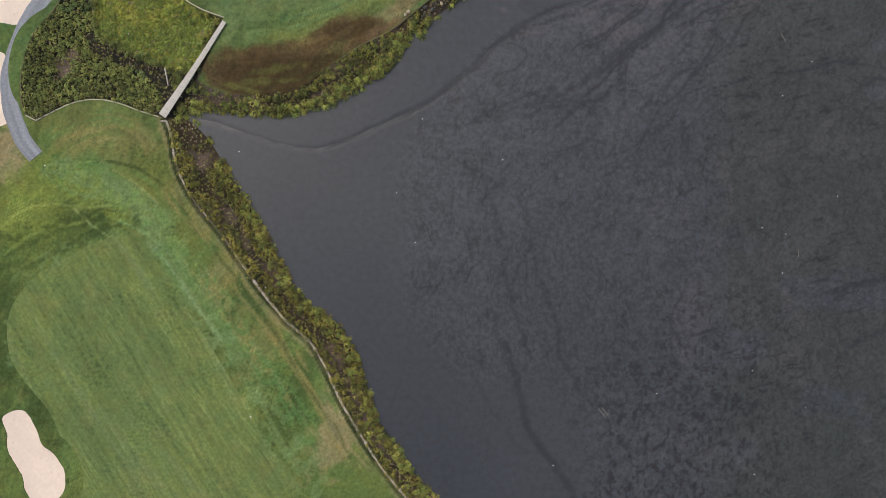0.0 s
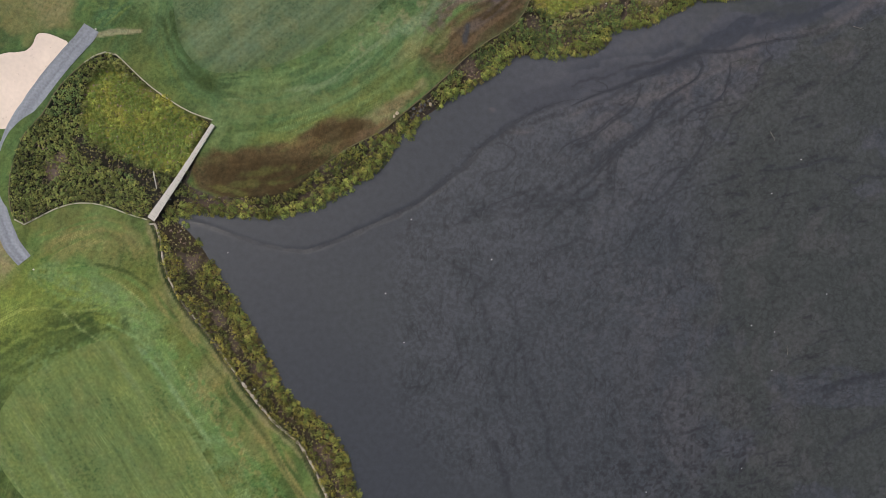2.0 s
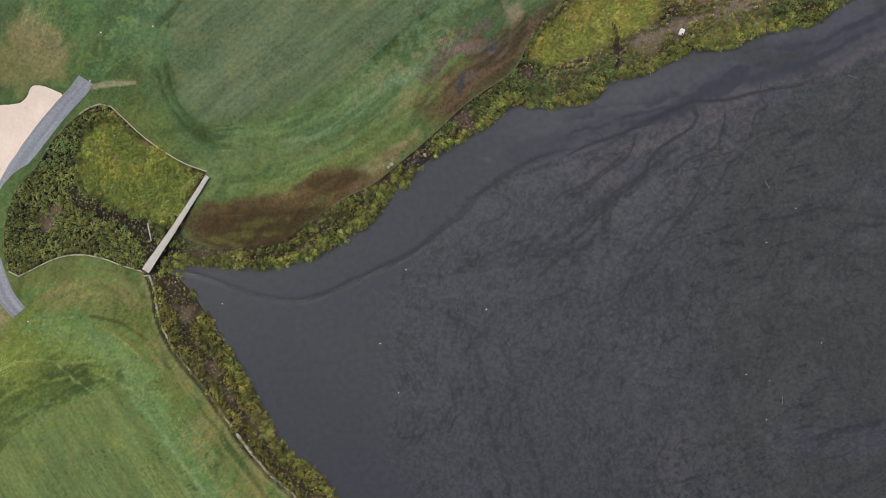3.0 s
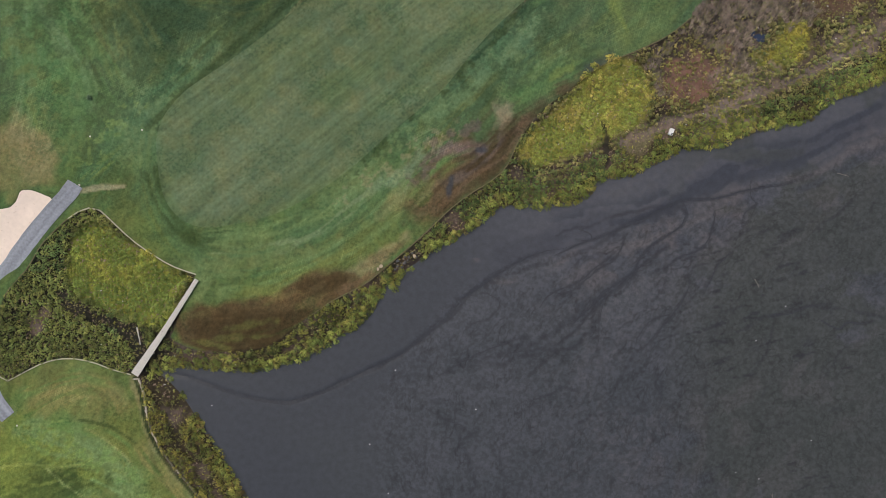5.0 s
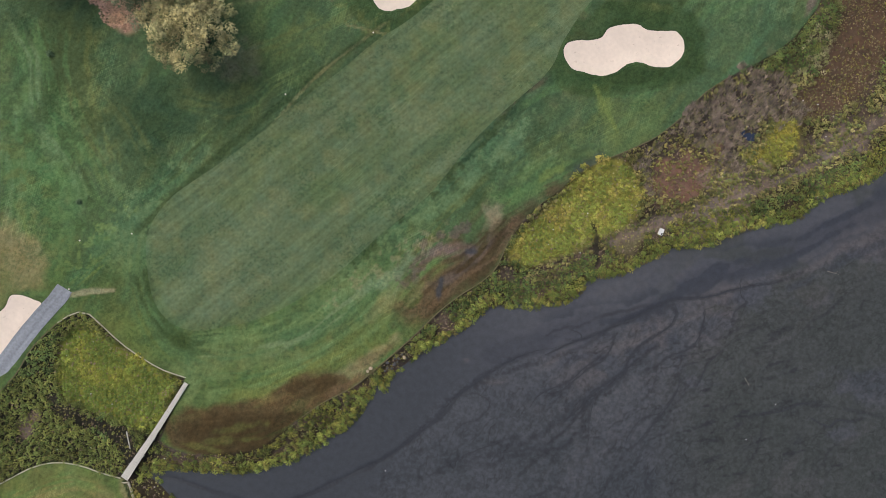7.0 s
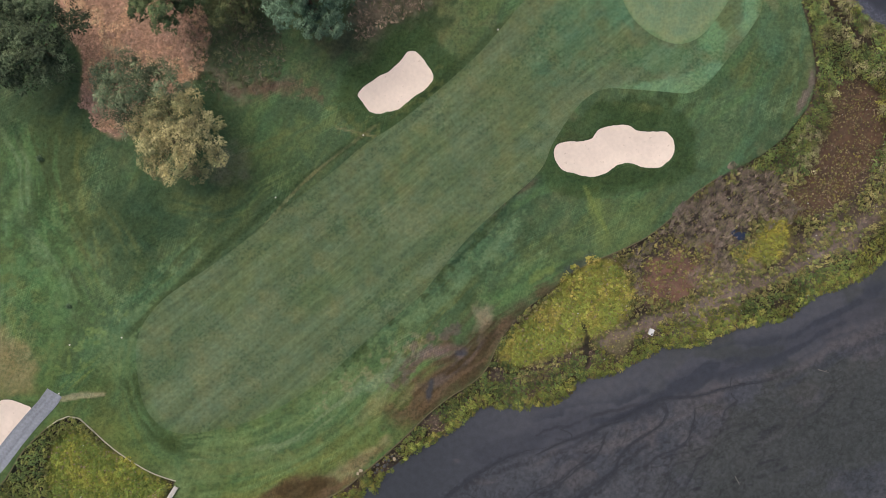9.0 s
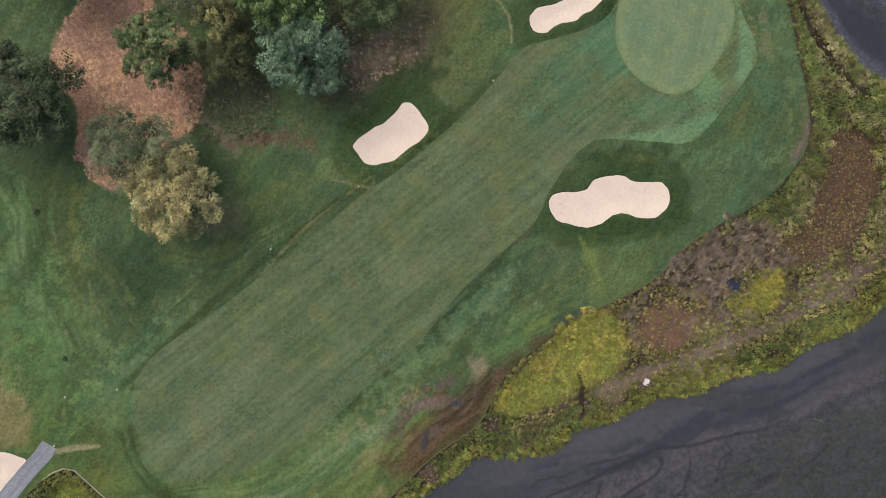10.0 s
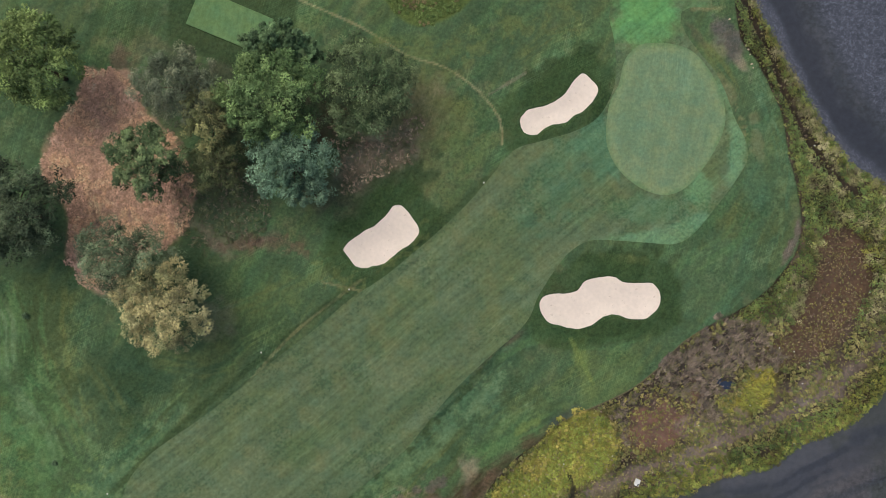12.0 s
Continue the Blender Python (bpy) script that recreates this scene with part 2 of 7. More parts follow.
# ---- colour of the turf: soft patches, worn lines, mowing and painted wall shade ----
DARK, DEEP, TEAL, MINT = lin(60, 76, 42), lin(54, 76, 48), lin(82, 111, 74), lin(112, 134, 86)
OLIVE, LIME, STRAW, TAN = lin(106, 112, 58), lin(118, 130, 60), lin(140, 130, 84), lin(150, 134, 104)
BROWN, PEAT, RUST, SLATE = lin(88, 73, 51), lin(68, 56, 38), lin(108, 86, 66), lin(66, 68, 74)
GRASS, MOSS, PALE, FRESH = lin(80, 100, 62), lin(96, 112, 60), lin(128, 142, 106), lin(92, 124, 70)


def zone(base, x, y, outline, colour, amount, edge=1.0, seed=0):
    """Fills an outline with another growth, with a ragged edge."""
    near = (x > outline[:, 0].min() - 4) & (x < outline[:, 0].max() + 4) & (y > outline[:, 1].min() - 4) & (y < outline[:, 1].max() + 4)
    if not near.any():
        return
    xx, yy = x[near], y[near]
    d = depth_in(xx, yy, outline) + 2.6 * edge * (fbm(xx, yy, 2.2, seed + 13, 4) - 0.5)
    k = (amount * ramp(d, -edge, edge) * (0.55 + 0.8 * fbm(xx, yy, 1.8, seed + 8, 3)).clip(0, 1))[:, None]
    base[near] = base[near] * (1 - k) + np.array(colour) * k


def patch(base, x, y, where, rx, ry, turn, colour, amount, seed=0):
    """A soft-edged, ragged patch of another colour."""
    c, s = math.cos(radians(turn)), math.sin(radians(turn))
    dx, dy = x - where[0], y - where[1]
    near = (dx * dx + dy * dy) < (2.2 * max(rx, ry)) ** 2
    if not near.any():
        return
    dx, dy, xx, yy = dx[near], dy[near], x[near], y[near]
    r = np.sqrt(((dx * c + dy * s) / rx) ** 2 + ((-dx * s + dy * c) / ry) ** 2)
    r = r + 0.9 * (fbm(xx, yy, 0.8 * min(rx, ry) + 1.0, seed + 31, 2) - 0.5) + 1.2 * (fbm(xx, yy, 1.8, seed + 3, 3) - 0.5)
    k = (amount * ramp(r, 1.12, 0.45))[:, None]
    base[near] = base[near] * (1 - k) + np.array(colour) * k


def trail(base, x, y, points, width, colour, amount, seed=0):
    """A line of some width: worn, mown, and the painted shade by the wall."""
    line = smooth(points, False, 2.0)
    near = (x > line[:, 0].min() - width) & (x < line[:, 0].max() + width) & (y > line[:, 1].min() - width) & (y < line[:, 1].max() + width)
    if not near.any():
        return
    xx, yy = x[near], y[near]
    d = edge_distance(xx, yy, line, False) + 0.5 * width * (fbm(xx, yy, 2.5, seed + 7, 3) - 0.5)
    k = (amount * ramp(d, 0.5 * width, 0.2 * width) * (0.45 + 0.9 * fbm(xx, yy, 4.0, seed, 2)).clip(0, 1))[:, None]
    base[near] = base[near] * (1 - k) + np.array(colour) * k


def soften(base, by=0.14):
    """Takes a little of the colour out, as dry autumn grass has less."""
    grey = (base @ np.array([0.25, 0.6, 0.15]))[:, None]
    return base * (1 - by) + grey * np.array([1.02, 1.0, 0.95]) * by


def along(x, y, line):
    """Distance across and run along a polyline for each point."""
    best, run, side = np.full(x.shape, 1e9), np.zeros(x.shape), np.zeros(x.shape)
    total = 0.0
    for (ax, ay), (bx, by) in zip(line[:-1], line[1:]):
        dx, dy = bx - ax, by - ay
        size = max(math.hypot(dx, dy), 1e-6)
        k = np.clip(((x - ax) * dx + (y - ay) * dy) / size**2, 0, 1)
        d = np.hypot(x - ax - k * dx, y - ay - k * dy)
        closer = d < best
        best = np.where(closer, d, best)
        run = np.where(closer, total + k * size, run)
        side = np.where(closer, np.sign(dx * (y - ay) - dy * (x - ax)), side)
        total += size
    return best * side, run, total


def swath(base, x, y, points, width, colour, amount, seed=0):
    """Mower and wheel lines: many fine streaks that follow a curve."""
    line = smooth(points, False, 2.5)
    near = (x > line[:, 0].min() - width) & (x < line[:, 0].max() + width) & (y > line[:, 1].min() - width) & (y < line[:, 1].max() + width)
    if not near.any():
        return
    xx, yy = x[near], y[near]
    d, run, total = along(xx, yy, line)
    wob = 1.6 * (fbm(xx, yy, 9.0, seed + 71, 2) - 0.5)
    fine = 0.55 * vnoise(run / 9.0, (d + wob) / 0.75, 1.0, seed) + 0.45 * vnoise(run / 4.0, (d + wob) / 0.38, 1.0, seed + 5)
    k = amount * ramp(np.abs(d) + 0.5 * width * (fbm(xx, yy, 5.0, seed + 2, 3) - 0.5), 0.55 * width, 0.2 * width) * ramp(fine, 0.40, 0.56) * ramp(run, 0, 4.0) * ramp(total - run, 0, 4.0)
    base[near] = base[near] * (1 - k[:, None]) + np.array(colour) * k[:, None]


def scuffs(base, x, y, points, width, colour, amount, size=1.4, seed=0):
    """Crisp small blotches of another growth, scattered along a line."""
    line = smooth(points, False, 2.5)
    near = (x > line[:, 0].min() - width) & (x < line[:, 0].max() + width) & (y > line[:, 1].min() - width) & (y < line[:, 1].max() + width)
    if not near.any():
        return
    xx, yy = x[near], y[near]
    d = edge_distance(xx, yy, line, False)
    k = amount * ramp(fbm(xx, yy, size, seed + 5, 3) - 0.12 * np.clip(2 * d / width, 0, 2), 0.50, 0.56) * ramp(d, 0.75 * width, 0.3 * width)
    base[near] = base[near] * (1 - k[:, None]) + np.array(colour) * k[:, None]


SCUFFS = [
    ([(-63.2, 14.1), (-54.7, 11.2), (-46.8, 6.2), (-42.2, -1.5), (-36.4, -12.3), (-30.6, -21.3), (-23.8, -32.2), (-17.9, -42.3)], 6.0, MINT, 0.55, 1.8), ([(-60.4, 11.2), (-52.8, 8.3), (-48.0, 6.4), (-43.2, -0.5)], 6.0, lin(112, 140, 78), 0.6, 1.3), ([(-40.3, -0.5), (-33.5, -10.4), (-26.7, -21.3), (-19.8, -33.3)], 4.0, FRESH, 0.6, 1.5), ([(-72.8, -0.5), (-66.1, 2.4), (-58.5, 4.9), (-49.9, 4.9)], 4.0, DARK, 0.5, 1.6),
    ([(-72.7, 7.3), (-65.2, 9.2), (-58.5, 10.2), (-52.8, 9.3)], 5.0, lin(122, 140, 66), 0.5, 1.2), ([(-72.8, -19.9), (-70.0, -12.2), (-66.2, -4.4), (-60.4, -0.5)], 3.0, MINT, 0.4, 1.2), ([(-37.4, -4.4), (-30.6, -15.3), (-22.8, -27.3)], 2.5, STRAW, 0.5, 1.0), ([(-68.1, -25.8), (-64.3, -31.7), (-60.6, -41.6)], 3.0, DARK, 0.5, 1.4),
    ([(-39.6, 54.2), (-40.6, 61.3), (-39.2, 67.5), (-35.9, 71.5), (-30.7, 75.3), (-22.7, 80.9), (-12.9, 89.3)], 2.2, DARK, 0.6, 1.0), ([(-45.9, 65.3), (-42.6, 70.2), (-38.2, 73.1), (-31.5, 79.0)], 4.5, MINT, 0.55, 1.3), ([(-52.6, 59.5), (-47.9, 65.3), (-44.0, 69.2)], 4.0, lin(124, 144, 76), 0.45, 1.0),
    ([(-5.1, 57.5), (-0.2, 64.5), (9.2, 72.4), (16.9, 79.9), (22.9, 86.9), (28.0, 94.4)], 2.2, DARK, 0.75, 1.2), ([(-1.1, 59.0), (10.9, 69.9), (19.9, 78.9), (28.0, 85.9)], 6.0, MINT, 0.4, 1.6), ([(4.9, 60.9), (14.9, 69.9), (24.9, 78.8), (35.1, 81.9)], 8.0, DARK, 0.35, 2.2), ([(-9.0, 53.1), (0.9, 60.0), (10.9, 64.9)], 4.0, TAN, 0.35, 1.1),
    ([(20.9, 86.9), (24.9, 90.4), (27.5, 93.9)], 2.0, RUST, 0.6, 1.0), ([(3.9, 56.9), (8.9, 61.9), (14.9, 65.8)], 5.0, lin(104, 90, 84), 0.6, 1.5), ([(-57.3, 86.8), (-47.8, 82.0), (-38.2, 84.9)], 9.0, DARK, 0.4, 2.5), ([(-61.1, 77.1), (-55.5, 73.2), (-49.8, 65.3)], 7.0, FRESH, 0.35, 2.0), ([(-63.0, 88.8), (-58.3, 79.1), (-54.5, 69.3), (-51.7, 59.5)], 10.0, DARK, 0.38, 2.0), ([(-64.0, 81.0), (-60.2, 71.3), (-57.4, 61.5)], 8.0, OLIVE, 0.35, 1.4), ([(-51.6, 86.8), (-46.9, 77.1), (-43.1, 69.2)], 7.0, MINT, 0.25, 1.4),
    ([(-69.8, -20.0), (-69.2, -16.1), (-67.9, -10.2), (-66.0, -5.6), (-62.3, -2.6), (-57.6, -0.1), (-52.8, 1.9), (-49.9, 1.1), (-46.8, -1.5), (-41.7, -9.8), (-33.3, -21.2), (-25.5, -33.2)], 2.0, MINT, 0.5, 0.9),
    ([(-6.9, 104.5), (1.0, 101.5), (12.9, 111.5)], 5.0, OLIVE, 0.45, 1.5), ([(71.1, 139.1), (75.5, 129.0), (77.4, 118.8), (74.3, 105.4)], 4.0, MINT, 0.35, 1.3), ([(63.8, 139.0), (68.0, 133.0), (70.1, 125.9)], 2.0, STRAW, 0.4, 1.0), ([(1.0, 142.3), (12.9, 140.4), (25.0, 145.6), (37.1, 147.8)], 8.0, OLIVE, 0.4, 1.8), ([(-24.5, 107.5), (-14.8, 109.0), (-6.9, 107.5)], 4.0, RUST, 0.5, 1.2),
]
SWATHS_SOUTH = [
    ([(-72.8, -4.2), (-66.1, -0.7), (-60.4, 1.9), (-53.7, 4.1), (-48.0, 4.2)], 5.5, DARK, 0.38), ([(-72.8, 1.5), (-66.1, 5.4), (-59.5, 8.3), (-52.8, 9.8)], 7.0, LIME, 0.6), ([(-66.1, 13.1), (-59.4, 15.6), (-52.7, 13.2), (-46.0, 9.8), (-41.2, 2.5)], 6.0, OLIVE, 0.5),
    ([(-55.6, 13.2), (-50.4, 9.8), (-46.8, 6.9), (-43.9, 0.5), (-39.8, -6.9), (-34.5, -14.8), (-29.6, -23.2), (-25.2, -30.7), (-20.8, -39.2)], 6.0, MINT, 0.6), ([(-44.6, 11.8), (-40.3, 5.2), (-35.4, -0.7), (-30.6, -7.6), (-25.7, -14.6), (-20.8, -21.8), (-15.9, -30.5), (-10.9, -39.4)], 3.0, STRAW, 0.65),
    ([(-66.1, 13.1), (-69.9, 8.3), (-72.8, 1.5)], 4.0, OLIVE, 0.5), ([(-63.2, 14.6), (-56.6, 19.0), (-49.9, 20.1), (-45.1, 14.2)], 5.0, STRAW, 0.5), ([(-33.5, -12.3), (-27.7, -20.3), (-21.8, -28.3), (-16.9, -37.3)], 4.0, FRESH, 0.6), ([(-57.5, 10.3), (-63.3, 6.3), (-69.0, 3.4)], 3.0, LIME, 0.6),
]
SWATHS_TURN = [
    ([(-64.4, 13.9), (-57.5, 10.7), (-49.9, 7.5), (-43.2, -0.5), (-38.8, -8.4)], 3.2, MINT, 0.7), ([(-64.2, 13.5), (-60.4, 8.1), (-53.7, 4.9), (-48.0, 3.9)], 3.0, LIME, 0.7), ([(-65.9, 13.5), (-67.8, 6.3), (-72.3, -0.5)], 3.0, LIME, 0.6), ([(-63.2, 14.1), (-55.6, 13.2), (-48.0, 11.3), (-43.2, 5.4)], 2.6, FRESH, 0.7),
    ([(-72.3, 7.3), (-66.1, 9.2), (-60.4, 10.2), (-54.7, 8.8)], 3.0, LIME, 0.7), ([(-71.8, -7.3), (-68.0, -2.4), (-62.3, 0.5)], 2.5, MINT, 0.5), ([(-46.1, 1.5), (-41.2, -5.4), (-36.4, -12.3), (-31.6, -20.3)], 3.5, FRESH, 0.6), ([(-40.3, -0.5), (-35.4, -6.9), (-29.6, -15.3), (-23.7, -25.3), (-19.3, -34.3)], 2.2, MINT, 0.6),
    ([(-61.3, 17.5), (-55.6, 21.5), (-49.8, 20.6), (-45.5, 16.7)], 4.0, RUST, 0.12), ([(-66.1, 18.0), (-59.4, 20.5), (-52.7, 22.5), (-46.0, 20.6)], 3.0, FRESH, 0.6), ([(-43.1, 10.3), (-38.3, 2.5), (-31.5, -6.4), (-23.7, -17.3), (-16.9, -28.3), (-9.9, -40.4)], 1.6, DARK, 0.5), ([(-17.8, -25.3), (-13.9, -32.4), (-8.0, -41.4)], 3.0, TAN, 0.5),
]
SWATHS_NORTH = [
    ([(-40.6, 69.6), (-42.3, 61.8), (-41.8, 54.9), (-38.0, 47.5), (-32.2, 43.0), (-24.4, 41.7), (-15.6, 43.9), (-7.7, 48.9), (0.2, 55.6), (8.2, 63.3), (15.2, 71.8)], 7.0, TEAL, 0.5), ([(-34.1, 44.5), (-24.4, 43.5), (-15.6, 45.9), (-7.7, 50.9), (1.2, 58.8)], 2.5, PALE, 0.5),
    ([(-32.7, 38.1), (-27.3, 38.1), (-17.5, 40.2), (-7.7, 44.9), (1.2, 51.8), (6.2, 57.8)], 6.0, MINT, 0.45), ([(-29.3, 35.3), (-20.5, 37.0), (-11.6, 40.9), (-3.7, 44.9)], 3.0, OLIVE, 0.6), ([(-54.7, 53.9), (-48.5, 61.3), (-42.7, 68.6), (-36.9, 74.0), (-29.2, 81.0)], 5.0, TEAL, 0.6),
    ([(-41.8, 59.8), (-40.7, 53.9), (-37.0, 48.0), (-30.2, 44.0)], 3.0, DARK, 0.8), ([(-54.3, 54.9), (-49.5, 58.8), (-45.6, 62.7)], 2.0, LIME, 0.6), ([(12.2, 77.8), (18.2, 82.9), (25.3, 89.0), (31.4, 92.1)], 6.0, TEAL, 0.5), ([(20.3, 74.9), (28.4, 79.5), (36.5, 84.1), (42.6, 90.2)], 6.0, MOSS, 0.4),
]
SWATHS_ROUGH = [
    ([(-63.6, 102.5), (-59.8, 94.8), (-58.9, 85.1), (-55.1, 75.4)], 3.0, MINT, 0.6), ([(-55.0, 101.6), (-54.1, 91.9), (-51.3, 82.2), (-45.1, 72.5)], 3.0, FRESH, 0.5), ([(-65.5, 81.1), (-61.8, 71.4), (-59.9, 61.7)], 3.5, LIME, 0.35), ([(-44.6, 95.0), (-42.7, 85.2), (-36.9, 77.5)], 5.0, DEEP, 0.5), ([(-36.9, 89.2), (-27.2, 87.4), (-19.4, 90.4)], 5.0, OLIVE, 0.4),
    ([(-62.0, 88.8), (-57.3, 83.9), (-52.6, 75.1), (-50.7, 67.3)], 3.5, MINT, 0.5), ([(-48.7, 90.8), (-44.0, 84.9), (-39.2, 77.0)], 3.0, OLIVE, 0.4), ([(-59.1, 88.1), (-53.4, 80.2), (-47.7, 70.3)], 4.0, FRESH, 0.45), ([(-24.5, 95.7), (-17.7, 97.6), (-6.9, 103.5), (2.0, 107.5)], 4.0, OLIVE, 0.35), ([(1.0, 144.3), (12.9, 142.4), (23.0, 145.6), (33.1, 148.7)], 5.0, MOSS, 0.5),
    ([(27.0, 139.6), (35.1, 145.7), (43.2, 146.9)], 4.0, OLIVE, 0.4), ([(71.1, 140.1), (75.3, 130.0), (77.4, 118.8), (75.4, 106.5)], 3.0, TEAL, 0.7), ([(60.7, 146.1), (65.9, 140.1), (70.1, 132.0)], 2.5, OLIVE, 0.7), ([(57.7, 103.4), (67.0, 108.5), (73.3, 116.7)], 5.0, FRESH, 0.4), ([(55.7, 89.2), (63.9, 95.3), (72.3, 103.4)], 4.0, TEAL, 0.5),
    ([(23.0, 86.4), (32.1, 91.4), (43.3, 90.3), (53.6, 92.3)], 4.0, FRESH, 0.4), ([(39.2, 87.3), (45.4, 87.2), (52.6, 89.2)], 4.0, MOSS, 0.5),
]
SWATHS_WEST = [
    ([(-61.7, 102.5), (-58.4, 91.9), (-56.1, 81.2), (-53.3, 67.6)], 9.0, FRESH, 0.55), ([(-51.2, 102.7), (-50.3, 87.1), (-46.1, 71.5)], 6.0, OLIVE, 0.5), ([(-64.6, 88.9), (-62.7, 76.3), (-63.7, 63.7)], 7.0, MINT, 0.35), ([(-57.0, 94.8), (-55.1, 81.2), (-47.5, 68.6)], 5.0, DARK, 0.5),
    ([(-61.1, 86.8), (-51.6, 77.1), (-44.0, 69.2)], 7.0, FRESH, 0.35), ([(-46.8, 67.4), (-36.2, 76.1), (-24.6, 86.8), (-10.8, 97.1)], 5.0, DEEP, 0.45), ([(1.0, 121.4), (7.0, 127.4), (15.9, 132.5), (23.0, 128.6)], 6.0, OLIVE, 0.35), ([(25.0, 109.5), (37.1, 118.6), (49.4, 112.6), (60.8, 112.6)], 5.0, MINT, 0.25),
]
PATCHES_SOUTH = [
    ((-55.6, 20.0), 13, 5, -12, STRAW, 0.22), ((-61.3, 14.1), 9, 4, 0, FRESH, 0.5), ((-48.9, 18.1), 5, 5, 0, RUST, 0.15), ((-66.6, 9.2), 8, 7, 20, LIME, 0.6),
    ((-68.0, 1.5), 9, 5, 25, LIME, 0.45), ((-49.9, 8.3), 10, 4, -35, MINT, 0.5), ((-57.6, 5.4), 11, 4, -5, DARK, 0.38), ((-63.3, 1.5), 11, 3, 25, DARK, 0.3),
    ((-44.1, 13.2), 5, 9, -20, OLIVE, 0.6), ((-40.3, 1.5), 3, 14, -28, OLIVE, 0.6), ((-33.5, -4.4), 3, 13, -32, STRAW, 0.45), ((-43.2, -4.4), 4, 13, 33, MINT, 0.3),
    ((-26.7, -16.3), 3, 14, -32, STRAW, 0.4), ((-19.8, -22.3), 3, 6, -25, DARK, 0.5), ((-14.9, -33.3), 5, 9, -25, TAN, 0.6), ((-23.7, -29.3), 5, 6, -25, DARK, 0.45),
]
PATCHES_WEST = [
    ((-70.8, 16.0), 5, 6, 0, TAN, 0.8), ((-61.2, 61.4), 6, 6, 0, lin(134, 122, 80), 0.75), ((-65.9, 57.9), 5, 5, 0, lin(130, 122, 78), 0.6), ((-71.4, -16.1), 4, 14, 0, DARK, 0.6), ((-66.2, -25.8), 5, 3, -60, DARK, 0.6),
    ((-43.2, 63.7), 4, 8, -38, MINT, 0.5), ((-50.4, 55.9), 6, 5, 0, DARK, 0.5), ((-46.6, 48.0), 8, 4, -30, OLIVE, 0.5), ((-40.4, 46.0), 6, 4, -35, MOSS, 0.7),
    ((-41.8, 68.6), 3, 12, -35, TEAL, 0.5), ((-59.9, 71.5), 9, 22, 15, FRESH, 0.45), ((-53.2, 89.0), 6, 16, 12, OLIVE, 0.4), ((-39.8, 83.3), 9, 8, 30, DEEP, 0.6),
    ((-32.1, 80.0), 7, 5, 30, OLIVE, 0.3), ((-60.2, 81.0), 6, 16, 10, FRESH, 0.4), ((-24.3, 95.3), 5, 4, 0, TAN, 0.35), ((-37.2, 84.9), 4, 10, 10, DEEP, 0.5),
]
PATCHES_MIDDLE = [
    ((-25.4, 43.0), 13, 4, 12, lin(106, 121, 78), 0.6), ((-11.6, 49.9), 12, 4.5, 33, TEAL, 0.5), ((6.2, 68.8), 11, 4, 37, TEAL, 0.6), ((19.3, 78.9), 9, 6, 30, TEAL, 0.6),
    ((25.3, 88.0), 9, 4, 45, DEEP, 0.4), ((-3.7, 44.9), 12, 4, 32, OLIVE, 0.5), ((-7.7, 53.8), 10, 4, 35, MINT, 0.4), ((4.2, 57.8), 6, 3, 50, PALE, 0.5),
    ((-33.2, 38.1), 3, 4, 0, MINT, 0.4), ((-20.5, 38.0), 9, 3, 12, MOSS, 0.6), ((-19.5, 36.5), 9, 1.8, 12, STRAW, 0.25), ((-2.7, 41.9), 8, 1.8, 35, TAN, 0.5),
    ((15.2, 65.8), 5, 3.5, 10, GRASS, 0.6), ((28.4, 75.9), 8, 3, 30, FRESH, 0.45), ((40.6, 87.1), 1.6, 7, 12, LIME, 0.5), ((44.7, 82.1), 9, 3, 30, MOSS, 0.5),
]
MUD_WEST = smooth([(-37.8, 31.8), (-34.6, 34.0), (-29.3, 34.9), (-24.4, 35.3), (-19.5, 36.5), (-14.1, 39.8), (-8.7, 40.7), (-4.5, 38.9), (-7.7, 35.1), (-12.6, 31.2), (-17.1, 27.9), (-22.5, 25.6), (-29.3, 25.4), (-35.9, 27.8)])
MUD_WEST_DEEP = smooth([(-35.1, 30.7), (-30.3, 33.2), (-22.5, 33.6), (-14.6, 34.0), (-17.1, 29.3), (-23.0, 26.7), (-29.8, 26.7)])
MUD_WEST_RIM = smooth([(-16.6, 38.0), (-11.6, 39.7), (-7.7, 39.4), (-9.2, 37.4), (-14.6, 36.0)])
MUD_EAST = smooth([(2.7, 50.6), (3.4, 54.8), (6.7, 58.8), (9.7, 61.3), (14.4, 63.6), (17.2, 63.3), (20.3, 66.9), (25.8, 70.7), (32.4, 74.5), (38.5, 77.5), (36.5, 75.8), (32.4, 72.7), (27.3, 68.9), (22.8, 63.8), (20.3, 58.8), (16.7, 56.3), (12.2, 52.8), (8.2, 49.8), (4.7, 49.0)])
MUD_EAST_RED = smooth([(3.7, 51.8), (5.7, 56.3), (11.2, 58.8), (16.2, 59.8), (19.3, 61.8), (18.3, 58.8), (12.2, 53.8), (6.7, 50.3)])
MUD_EAST_GREY = smooth([(5.7, 60.3), (9.2, 62.3), (13.7, 63.3), (17.2, 62.6), (16.7, 60.8), (11.2, 60.8), (7.2, 59.3)])
MUD_EDGE = smooth([(8.2, 49.8), (12.2, 53.3), (17.3, 56.8), (20.8, 60.3), (22.8, 64.4), (28.4, 69.7), (26.3, 69.9), (21.3, 65.4), (17.3, 60.8), (12.2, 56.8), (8.7, 52.8)])
